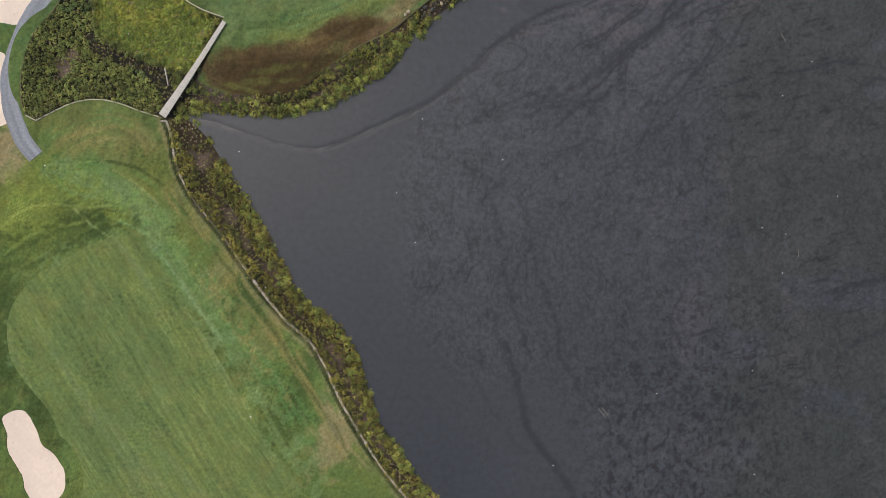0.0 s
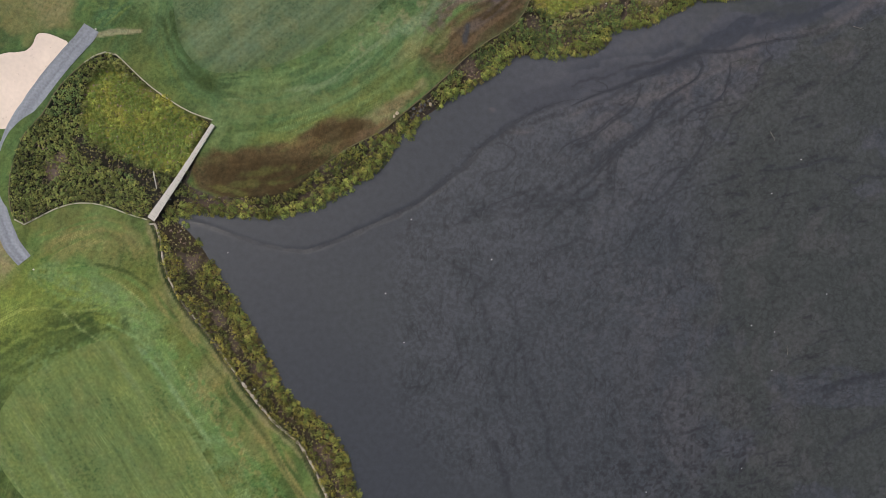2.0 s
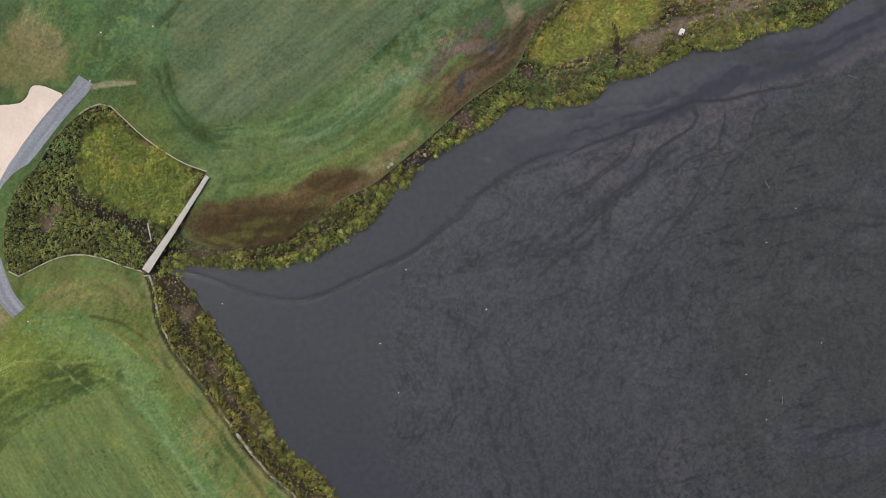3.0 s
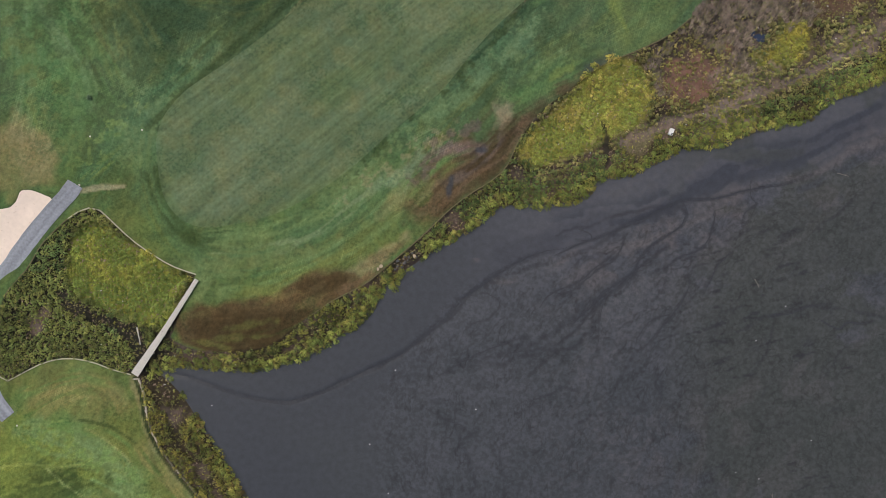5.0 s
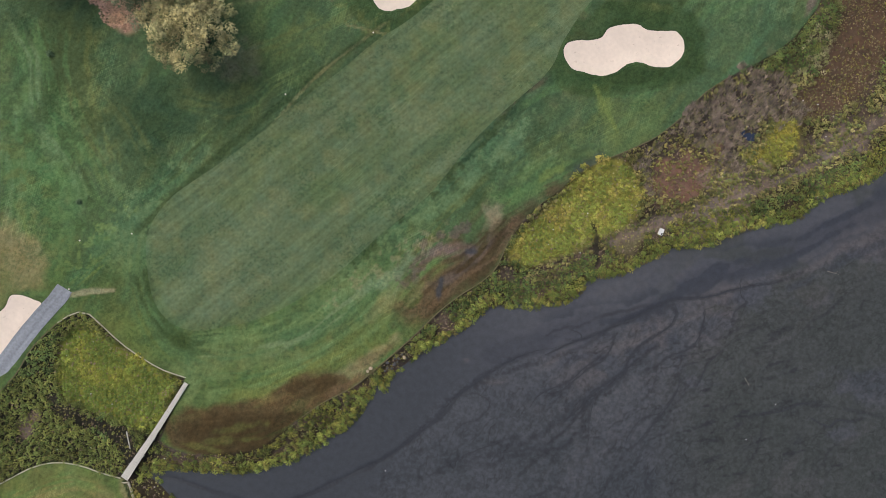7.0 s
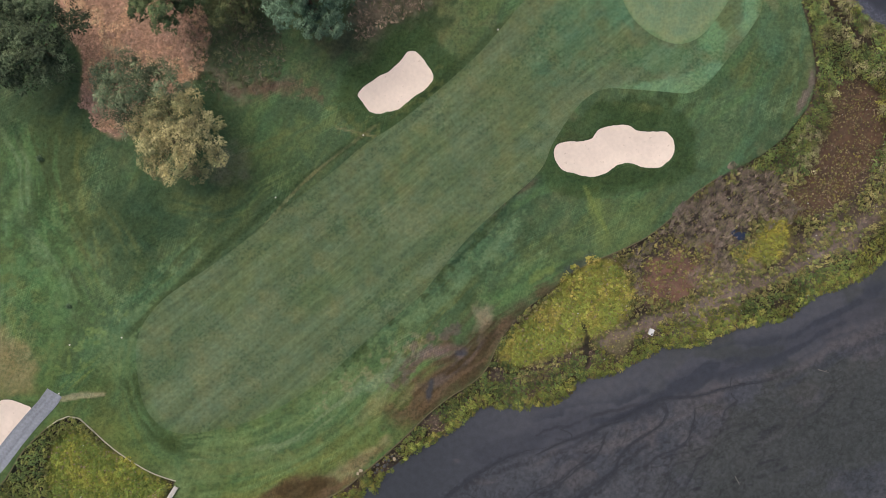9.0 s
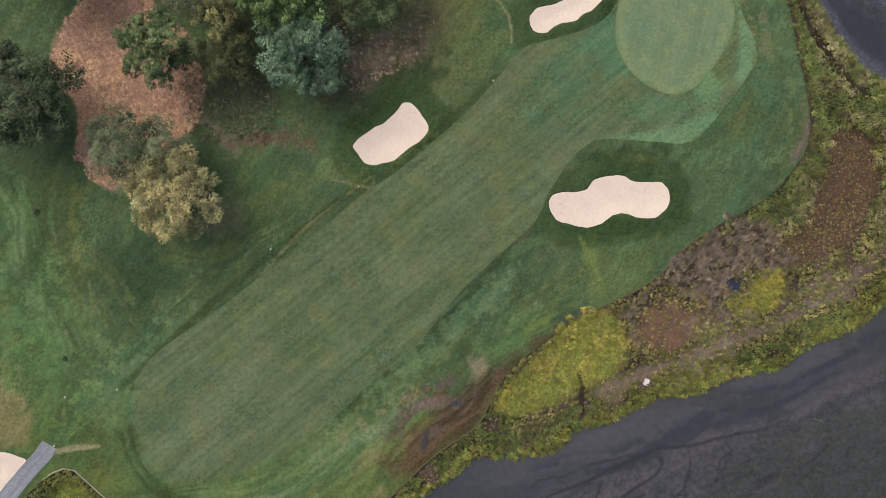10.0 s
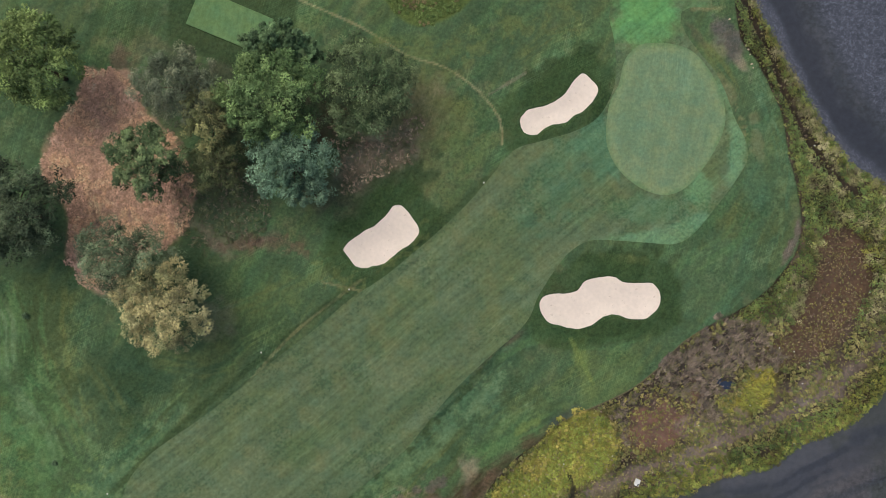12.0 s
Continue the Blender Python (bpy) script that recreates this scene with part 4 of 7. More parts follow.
def tilt_colour(nodes, links, colour, factor, low, high, a=0.35, b=0.65):
    """Multiplies a colour by one that goes from low to high with a noise."""
    r = nodes.new("ShaderNodeMapRange")
    r.inputs["From Min"].default_value, r.inputs["From Max"].default_value = a, b
    links.new(factor, r.inputs["Value"])
    mix = nodes.new("ShaderNodeMix")
    mix.data_type = "RGBA"
    mix.inputs["A"].default_value, mix.inputs["B"].default_value = (*low, 1), (*high, 1)
    links.new(r.outputs[0], mix.inputs["Factor"])
    v = nodes.new("ShaderNodeVectorMath")
    v.operation = "MULTIPLY"
    links.new(colour, v.inputs[0])
    links.new(mix.outputs["Result"], v.inputs[1])
    return v.outputs[0]


def turf_material(name, turn=None, grain=0.25, streak=0.12, hue=1.0, tufty=1.0):
    m, nodes, links, b = node_material(name, 0.95, 0.1)
    at = nodes.new("ShaderNodeAttribute")
    at.attribute_name = "tint"
    blades, fine, mid = noise_node(nodes, links, 7.0, 3.0), noise_node(nodes, links, 1.7, 4.0), noise_node(nodes, links, 0.35, 7.0)
    for n in (fine, mid):
        n.node.inputs["Roughness"].default_value = 0.62
    blots = noise_node(nodes, links, 1.0, 5.0, None, (0.55, 1.05, 1), 62.0 if turn is None else turn)
    blots.node.inputs["Distortion"].default_value = 0.6
    tufts, where = noise_node(nodes, links, 1.9, 3.0), noise_node(nodes, links, 0.11, 4.0)
    c = vary(nodes, links, at.outputs["Color"], blades, 1 - 0.2 * grain, 1 + 0.2 * grain)
    c = vary(nodes, links, c, fine, 1 - 0.7 * grain, 1 + 0.7 * grain)
    c = tilt_colour(nodes, links, c, blots, (1, 1, 1), (1 + 0.3 * grain, 1 + 0.26 * grain, 1 + 0.28 * grain), 0.55, 0.61)
    c = tilt_colour(nodes, links, c, blots, (1 - 0.34 * grain, 1 - 0.28 * grain, 1 - 0.26 * grain), (1, 1, 1), 0.38, 0.44)
    both = nodes.new("ShaderNodeMath")
    both.operation = "ADD"
    links.new(tufts, both.inputs[0]), links.new(where, both.inputs[1])
    c = tilt_colour(nodes, links, c, both.outputs[0], (1, 1, 1), (1 - 0.26 * tufty, 1 - 0.18 * tufty, 1 - 0.20 * tufty), 1.10, 1.22)
    warm, cool = (1 + 0.12 * hue, 1 + 0.04 * hue, 1 - 0.06 * hue), (1 - 0.12 * hue, 1 - 0.03 * hue, 1 + 0.02 * hue)
    c = tilt_colour(nodes, links, c, mid, cool, warm)
    if turn is not None:
        lines = noise_node(nodes, links, 1.0, 6.0, None, (0.05, 1.3, 1), turn)
        c = vary(nodes, links, c, lines, 1 - streak, 1 + streak)
    for angle, stretch in ((turn or 28.0, (0.10, 5.5, 1)), ((turn or 28.0) + 9.0, (0.10, 4.5, 1)) if turn else (75.0, (0.14, 5.0, 1))):
        scratch = noise_node(nodes, links, 1.0, 2.0, None, stretch, angle)
        spread_out = noise_node(nodes, links, 0.09, 3.0)
        both = nodes.new("ShaderNodeMath")
        both.operation = "ADD"
        links.new(scratch, both.inputs[0]), links.new(spread_out, both.inputs[1])
        c = tilt_colour(nodes, links, c, both.outputs[0], (1, 1, 1), (1 + 1.2 * streak, 1 + 1.1 * streak, 1 + 1.1 * streak), 1.13, 1.28)
    links.new(c, b.inputs["Base Color"])
    relief(nodes, links, b, fine, 0.4, 0.06)
    return m


def plain_material(name, colour, rough=0.85, grain=0.15, scale=3.0, big=0.1, bump=0.03, spec=0.25):
    m, nodes, links, b = node_material(name, rough, spec)
    rgb = nodes.new("ShaderNodeRGB")
    rgb.outputs[0].default_value = (*colour, 1)
    fine, wide = noise_node(nodes, links, scale, 6.0), noise_node(nodes, links, scale * 0.12, 3.0)
    c = vary(nodes, links, rgb.outputs[0], fine, 1 - grain, 1 + grain)
    c = vary(nodes, links, c, wide, 1 - big, 1 + big)
    links.new(c, b.inputs["Base Color"])
    relief(nodes, links, b, fine, 0.4, bump)
    return m


def leaf_material(name, spread_by=0.22):
    m, nodes, links, b = node_material(name, 0.7, 0.2)
    at = nodes.new("ShaderNodeAttribute")
    at.attribute_name = "tint"
    geo = nodes.new("ShaderNodeNewGeometry")
    c = vary(nodes, links, at.outputs["Color"], geo.outputs["Random Per Island"], 1 - spread_by, 1 + spread_by, 0.0, 1.0)
    c = vary(nodes, links, c, noise_node(nodes, links, 1.3, 3.0), 0.85, 1.15)
    links.new(c, b.inputs["Base Color"])
    return m


def bark_material(name, colour):
    m, nodes, links, b = node_material(name, 0.95, 0.1)
    rgb = nodes.new("ShaderNodeRGB")
    rgb.outputs[0].default_value = (*colour, 1)
    ridges = noise_node(nodes, links, 4.0, 6.0, None, (3, 3, 0.5))
    c = vary(nodes, links, rgb.outputs[0], ridges, 0.6, 1.3)
    links.new(c, b.inputs["Base Color"])
    relief(nodes, links, b, ridges, 0.7, 0.05)
    return m


ROUGH = turf_material("rough_turf", None, 0.34, 0.22, 0.65)
MOWN_SOUTH = turf_material("mown_turf_south", -60.0, 0.28, 0.17, 0.7)
MOWN_NORTH = turf_material("mown_turf_north", 38.0, 0.28, 0.14, 0.8)
CLOSE = turf_material("close_turf", 80.0, 0.20, 0.06, 0.8, 0.35)
SAND = plain_material("bunker_sand", lin(246, 229, 214), 0.95, 0.04, 1.5, 0.05, 0.03, 0.1)
sand_nodes, sand_links = SAND.node_tree.nodes, SAND.node_tree.links
sand_shader = sand_nodes["Principled BSDF"]
before = sand_shader.inputs["Base Color"].links[0].from_socket
sand_links.new(tilt_colour(sand_nodes, sand_links, before, noise_node(sand_nodes, sand_links, 1.3, 3.0), (1, 1, 1), (0.74, 0.70, 0.66), 0.66, 0.76), sand_shader.inputs["Base Color"])
GRAVEL = plain_material("path_gravel", lin(140, 145, 155), 0.95, 0.22, 3.0, 0.16, 0.03)
gravel_nodes, gravel_links = GRAVEL.node_tree.nodes, GRAVEL.node_tree.links
worn = gravel_nodes.new("ShaderNodeAttribute")
worn.attribute_name = "tint"
speckle = vary(gravel_nodes, gravel_links, worn.outputs["Color"], noise_node(gravel_nodes, gravel_links, 2.5, 4.0), 0.86, 1.16)
gravel_links.new(speckle, gravel_nodes["Principled BSDF"].inputs["Base Color"])
WOOD = plain_material("weathered_boards", lin(208, 204, 196), 0.9, 0.14, 5.0, 0.1, 0.02)
OLD_WOOD = plain_material("grey_timber", lin(190, 186, 166), 0.9, 0.2, 5.0, 0.15, 0.02)
STONE = plain_material("wall_stone", lin(196, 186, 174), 0.9, 0.25, 3.0, 0.25, 0.05)
WHITE = plain_material("white_plastic", lin(236, 236, 236), 0.5, 0.04, 3.0, 0.04, 0.005)
LEAF = leaf_material("foliage")
BARK = bark_material("bark", lin(92, 80, 68))


def part(name, me, material, parent=None, label=""):
    """One mesh object, under a thing or under a part."""
    ob = new(name, me)
    me.materials.append(material)
    ob.parent = parent
    if label:
        ob["label"] = label
    return ob


def finish(bm, name):
    me = bpy.data.meshes.new(name)
    bm.normal_update()
    bm.to_mesh(me)
    bm.free()
    return me


def sheet(name, line, step, lift, colour_of, material, label, category="grass"):
    """A mown or laid surface that follows the land."""
    xy, tris = fill(line, step)
    z = rise(xy[:, 0], xy[:, 1]) + lift
    rim = len(line)
    top = np.c_[xy, z]
    skirt = top[:rim] - (0, 0, lift + 0.02)
    n = len(top)
    around = [(n + i, n + rim + i, n + rim + (i + 1) % rim) for i in range(rim)] + [(n + i, n + rim + (i + 1) % rim, n + (i + 1) % rim) for i in range(rim)]
    verts, faces = np.vstack([top, top[:rim], skirt]), np.vstack([tris, around])
    me = mesh_from(name, verts, faces, colour_of(verts[:, 0], verts[:, 1]))
    return tagged(part(name, me, material), label, category, kind="structure")


# ---- the ground, one sheet to the horizon ----
gx, gy = spread(-80.0, 84.0, 0.3, FAR), spread(-48.0, 160.0, 0.3, FAR)
mx, my = np.meshgrid(gx, gy)
fx, fy = mx.ravel(), my.ravel()
ground_mesh = mesh_from("ground", np.c_[fx, fy, ground_height(fx, fy)], grid_faces(len(gx), len(gy)), ground_colour(fx, fy))
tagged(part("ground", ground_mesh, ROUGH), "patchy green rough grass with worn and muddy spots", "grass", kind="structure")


# ---- the mudflat ----
def flow_angle(x, y):
    """Direction, in radians, in which the rills run."""
    d = ramp(edge_distance(x, y, smooth(SHORE_NORTH, False, 4.0), False), 18.0, 70.0)
    a = radians(33) * (1 - d) + radians(98) * d
    return a + 1.6 * (fbm(x, y, 16.0, 101, 3) - 0.5)


CHANNEL = [(-41.8, 22.7), (-35.7, 21.6), (-29.8, 19.4), (-23.9, 17.7), (-18.0, 17.0), (-13.0, 18.5), (-6.0, 21.6), (0.5, 24.7), (5.8, 28.5), (11.1, 32.6), (14.1, 36.1), (19.4, 39.9), (26.4, 43.4), (35.6, 45.2)]
CHANNEL_FAR = [(20.0, 43.3), (25.5, 44.4), (33.1, 47.6), (38.7, 48.9), (45.7, 50.2), (53.4, 53.0), (59.8, 57.0), (64.1, 59.0), (69.7, 60.6), (76.1, 62.6), (87.8, 68.2), (100.6, 74.4)]
CHANNEL_EAST = [(73.7, 159.0), (77.4, 149.8), (82.8, 138.5), (89.7, 128.8), (97.0, 121.0), (104.8, 114.8)]
RILLS = [
    ([(11.2, 13.2), (14.5, 4.2), (15.7, -5.0), (18.7, -15.6), (20.3, -20.9)], 0.45, 0.7), ([(19.8, 7.6), (20.2, 4.2), (21.8, -5.0), (25.2, -14.8), (26.4, -21.7), (30.2, -27.1)], 0.5, 0.7), ([(13.2, -14.7), (16.4, -20.1), (18.7, -28.5), (20.3, -33.8), (24.1, -39.2), (28.7, -46.0)], 0.9, 0.8),
    ([(8.1, 21.2), (14.2, 23.3), (20.9, 23.8), (26.3, 26.0), (31.6, 26.1), (35.5, 29.2), (38.6, 35.2), (44.7, 39.2)], 0.6, 0.7), ([(11.2, 21.9), (16.2, 24.3), (22.4, 26.4), (29.5, 29.0), (34.7, 34.2), (40.9, 38.3), (48.2, 42.5)], 0.7, 0.6), ([(30.6, 10.7), (35.8, 13.8), (46.1, 14.9), (48.7, 19.0), (47.2, 24.1)], 0.4, 0.6),
    ([(71.5, -9.3), (76.8, -8.3), (82.1, -6.8), (89.6, -5.7)], 0.9, 0.8), ([(76.8, -21.3), (82.2, -17.2), (89.7, -13.0)], 0.8, 0.7), ([(9.1, -21.8), (14.2, -31.0), (19.3, -37.1)], 0.6, 0.4), ([(29.4, 46.7), (35.6, 48.3), (39.7, 49.8), (50.1, 52.0), (53.2, 51.0), (52.7, 48.9)], 0.4, 0.8),
    ([(7.0, 30.4), (14.1, 36.0), (24.3, 40.6), (34.6, 43.7), (42.8, 48.3), (53.2, 52.0)], 0.6, 0.7), ([(63.9, 31.0), (70.3, 32.0), (76.6, 33.4), (85.2, 32.8), (92.5, 31.2)], 0.5, 0.8), ([(57.4, 49.5), (60.6, 45.9), (64.8, 47.5)], 0.4, 0.7),
]
DRAINS = [
    ([(52.9, 52.6), (53.7, 50.7), (52.4, 48.2), (49.6, 46.4), (46.8, 44.4), (44.6, 41.6), (44.3, 39.9), (41.5, 37.6), (39.0, 35.6), (36.5, 33.1), (34.0, 30.4), (30.5, 27.1)], 0.45, 0.9),
    ([(42.3, 47.3), (41.8, 44.8), (40.3, 42.3), (37.5, 40.6), (35.0, 38.6), (32.5, 36.6), (29.4, 35.6)], 0.4, 0.8),
    ([(58.8, 51.2), (58.6, 48.7), (57.3, 45.2), (55.3, 43.7), (52.2, 42.7), (50.2, 41.1), (47.6, 40.1)], 0.4, 0.8),
    ([(65.5, 56.6), (65.6, 53.8), (66.5, 52.3), (64.5, 50.8), (64.0, 48.8)], 0.35, 0.8),
    ([(29.4, 43.0), (33.5, 44.8), (37.0, 46.1), (41.5, 47.8), (45.6, 49.4), (48.6, 51.1), (51.7, 52.7), (55.7, 53.2), (59.8, 53.5), (64.4, 54.8), (69.1, 55.6), (73.2, 56.4), (76.8, 57.9)], 0.5, 0.8),
    ([(38.5, 35.1), (37.8, 32.1), (37.5, 28.1), (37.0, 25.4)], 0.35, 0.6),
    ([(54.2, 39.2), (53.7, 36.2), (51.7, 33.1), (49.2, 30.1), (46.6, 27.1), (44.6, 25.4)], 0.5, 0.6),
    ([(78.5, 31.2), (82.1, 29.4), (83.7, 30.7), (86.3, 30.4), (89.1, 30.9)], 0.4, 0.8),
    ([(68.6, 31.7), (70.2, 32.2), (72.8, 32.4), (76.9, 33.7), (80.6, 34.2)], 0.4, 0.7),
    ([(34.0, 47.8), (36.0, 46.8), (36.0, 45.8), (33.4, 45.8)], 0.35, 0.7),
    ([(62.4, 43.7), (59.9, 41.7), (57.8, 38.2), (56.8, 36.2)], 0.5, 0.5),
    ([(6.1, 15.8), (9.2, 14.0), (12.4, 12.5), (15.5, 9.9)], 0.4, 0.6),
    ([(8.7, 21.6), (12.4, 23.7), (16.0, 25.6), (20.8, 27.4), (24.5, 28.2)], 0.5, 0.6),
    ([(24.7, 23.5), (27.7, 25.9), (30.8, 27.0)], 0.35, 0.6),
    ([(19.7, 24.0), (21.8, 25.6), (25.5, 25.9)], 0.35, 0.6),
    ([(49.6, 22.4), (48.0, 19.8), (49.0, 17.7), (48.5, 15.3)], 0.4, 0.8),
    ([(32.4, 30.4), (35.6, 33.4), (38.8, 36.6), (42.5, 39.0), (46.3, 41.9), (50.1, 44.6)], 0.6, 0.7),
    ([(12.9, 28.9), (14.5, 30.8), (17.6, 31.8), (19.5, 34.5), (17.3, 36.3), (14.5, 35.7)], 0.35, 0.6),
    ([(26.6, 33.8), (29.2, 36.4), (33.5, 38.1), (36.7, 40.7), (40.4, 43.4)], 0.45, 0.7),
    ([(24.5, 16.7), (28.2, 17.8), (31.4, 19.1), (34.0, 18.1)], 0.35, 0.6),
    ([(44.2, 27.1), (46.9, 30.9), (51.2, 32.5)], 0.6, 0.5),
]
sx, sy = spread(-48.0, 96.0, 0.32, FAR), spread(-50.0, 168.0, 0.32, FAR)
mx, my = np.meshgrid(sx, sy)
fx, fy = mx.ravel(), my.ravel()
middle = (fx > -50) & (fx < 98) & (fy > -52) & (fy < 170)
seen = middle.copy()
seen[middle] = ~inside(fx[middle], fy[middle], shore)
px, py = fx[seen], fy[seen]
to_north = edge_distance(px, py, smooth(SHORE_NORTH, False, 4.0), False)
off_shore = np.minimum(to_north, edge_distance(px, py, smooth(SHORE_SOUTH, False, 4.0), False))
folded = ramp(to_north, 7.0, 13.0) * ramp(to_north + 20 * (fbm(px, py, 20.0, 19, 2) - 0.5), 64.0, 34.0)
folded = np.maximum(folded * ramp(px, -10.0, 14.0), (0.3 + 0.5 * ramp(px, 26.0, 50.0)) * ramp(off_shore, 16.0, 34.0)) * (0.55 + 0.9 * fbm(px, py, 14.0, 9, 2)).clip(0, 1)

# small rills wander down the slope of the flat
i0, j0 = int(np.argmin(np.abs(sx + 48.0))), int(np.argmin(np.abs(sy + 50.0)))
carve = np.zeros((len(sy), len(sx)), np.float32)
ii, jj = np.meshgrid(np.arange(-5, 6), np.arange(-5, 6))
walker = np.random.default_rng(21)


def cut(x, y, radius, depth):
    a, b = (x + 48.0) / 0.32, (y + 50.0) / 0.32
    ai, bi = int(round(a)), int(round(b))
    if 6 < ai < 440 and 6 < bi < 670:
        d = np.hypot(ii + ai - a, jj + bi - b) * 0.32
        block = carve[j0 + bi - 5 : j0 + bi + 6, i0 + ai - 5 : i0 + ai + 6]
        np.maximum(block, depth * ramp(d, radius * 1.5, radius * 0.3), out=block)


def wander(x, y, length, radius, depth, level=0):
    heading = float(flow_angle(np.array([x]), np.array([y]))[0]) + (math.pi if walker.random() < 0.5 else 0.0)
    sway = 0.0
    for k in range(int(length / 0.3)):
        if k % 6 == 0:
            a = float(flow_angle(np.array([x]), np.array([y]))[0])
            a += math.pi * round((heading - a) / math.pi)
            heading = 0.6 * heading + 0.4 * a
        sway = 0.86 * sway + walker.normal(0, 0.16)
        x, y = x + 0.3 * math.cos(heading + sway), y + 0.3 * math.sin(heading + sway)
        taper = min(1.0, (1 - k / (length / 0.3)) * 2.0, 0.2 + k * 0.1)
        cut(x, y, radius * (0.5 + 0.5 * taper), depth * taper)
        if level < 2 and walker.random() < 0.035:
            wander(x, y, length * 0.4, radius * 0.75, depth * 0.85, level + 1)


for points, radius, depth, stray in [(*r, 1.0) for r in RILLS] + [(*d, 0.35) for d in DRAINS]:
    line = smooth(points, False, 0.25)
    for k, (x, y) in enumerate(line):
        bend = 2.0 * stray * float(fbm(np.array([x]), np.array([y]), 2.5, 5, 3)[0] - 0.5)
        broken = float(ramp(fbm(np.array([x]), np.array([y]), 3.0, 27, 2), 0.05 - 0.5 * (stray < 1), 0.5)[0])
        cut(x + bend, y - 0.5 * bend, 0.8 * radius * min(1.0, 0.4 + 0.03 * k), depth * broken)
for k in range(300):
    x, y = walker.uniform(-20, 92), walker.uniform(-44, 90)
    near_north = float(edge_distance(np.array([x]), np.array([y]), smooth(SHORE_NORTH, False, 8.0), False)[0])
    if near_north > 9.0 and (x > -6 or walker.random() < 0.2) and not inside(np.array([x]), np.array([y]), shore)[0]:
        wander(x, y, walker.uniform(4, 14), walker.uniform(0.16, 0.34), walker.uniform(0.3, 0.8) * (1.0 if near_north < 50 else 0.45))
rill = carve.ravel()[seen]
wet = np.zeros(len(px))
trench_d, trench_run, trench_all = along(px, py, smooth(CHANNEL, False, 1.5))
trench_w = 0.30 + 0.25 * ramp(trench_run, 12.0, 60.0) + 0.9 * (fbm(px, py, 3.0, 53, 3) - 0.5) * ramp(trench_run, 5.0, 30.0)
trench = ramp(np.abs(trench_d + 0.5 * (fbm(px, py, 2.2, 51, 3) - 0.5)), trench_w + 0.35, trench_w - 0.25) * (0.65 + 0.5 * fbm(px, py, 2.5, 57, 2)).clip(0, 1) * ramp(trench_all - trench_run, 0.0, 14.0) * (1 - 0.4 * ramp(trench_run, 38.0, 55.0))
bar_d, bar_run, bar_all = along(px, py, smooth(CHANNEL_FAR, False, 1.5))
bar_d = bar_d + 2.2 * (fbm(px, py, 7.0, 63, 3) - 0.5)
ponds = ramp(np.abs(bar_d), 4.2, 2.0) * ramp(0.65 * vnoise(bar_run / 7.0, bar_d / 1.1, 1.0, 65) + 0.35 * fbm(px, py, 1.6, 67, 2), 0.46, 0.6)
ridge = ramp(np.abs(bar_d + 4.4), 0.9, 0.2) * ramp(fbm(px, py, 5.0, 69, 3), 0.4, 0.55)
ponds = np.maximum(ponds, 0.7 * ramp(np.abs(bar_d + 6.2), 1.0, 0.3) * ramp(fbm(px, py, 4.0, 73, 3), 0.42, 0.55)) * ramp(bar_run, 4.0, 16.0)
for points, width, deep in ((CHANNEL_FAR, 3.0, 0.4), (CHANNEL_EAST, 6.0, 0.85)):
    d = np.abs(edge_distance(px, py, smooth(points, False, 2.0), False)) + 0.9 * width * (fbm(px, py, 4.0, 3, 4) - 0.5)
    wet = np.maximum(wet, deep * ramp(d, width, 0.35 * width))
smoothness = ramp(off_shore, 22.0, 6.0)
spots = ramp(fbm(px, py * 0.75, 0.7, 71, 3), 0.58, 0.68) * ramp(np.hypot(px - 50, (py + 36) * 0.75) + 14 * (fbm(px, py, 6.0, 2, 2) - 0.5), 31.0, 10.0)
weed = ramp(fbm(px, py * 1.6, 15.0, 88, 5) + 0.22 * ramp(px, 40.0, 75.0), 0.56, 0.66) * ramp(px, 44.0, 64.0) * ramp(py, 110.0, 80.0)
strip = ramp(edge_distance(px, py, smooth(SHORE_EAST, False, 3.0), False) + 2.0 * (fbm(px, py, 4.0, 6, 2) - 0.5), 3.2, 1.8) * ramp(py, 100.0, 118.0)
far_side = ramp(edge_distance(px, py, smooth(CHANNEL_EAST, False, 4.0), False), 4.0, 9.0) * ramp(py, 100.0, 125.0)
mottle = fbm(px, py, 6.0, 15, 4)
dashes = ramp(streaks(px, py, 15.0, 3.0, 0.55, 87), 0.66, 0.8) * ramp(px, 34.0, 56.0) * ramp(py, 60.0, 40.0) * ramp(fbm(px, py, 8.0, 93, 3), 0.42, 0.6)
# the flat drains in wide arcs round a point off the eastern side
turn_x, turn_y = px - 100.0, py + 8.0
flow_u = 62.0 * np.arctan2(turn_y, -turn_x) + 2.5 * (fbm(px, py, 9.0, 81, 3) - 0.5)
flow_v = np.hypot(turn_x, turn_y) + 5.0 * (fbm(px, py, 13.0, 82, 3) - 0.5) + 1.2 * (fbm(px, py, 2.5, 83, 3) - 0.5)
lobes = ramp(0.6 * vnoise(flow_u / 7.0, flow_v / 1.7, 1.0, 33) + 0.4 * fbm(px, py, 1.3, 34, 3), 0.50, 0.62) * ramp(fbm(px, py, 15.0, 35, 3), 0.42, 0.58) * ramp(px, 30.0, 50.0) * ramp(py, 95.0, 80.0)
pebbly = ramp(fbm(px, py, 0.9, 46, 3), 0.53, 0.60) * ramp(px, 16.0, 40.0) * ramp(fbm(px, py, 10.0, 47, 2), 0.32, 0.55)
tint = np.repeat(np.array(lin(69, 73, 78))[None], len(px), 0)
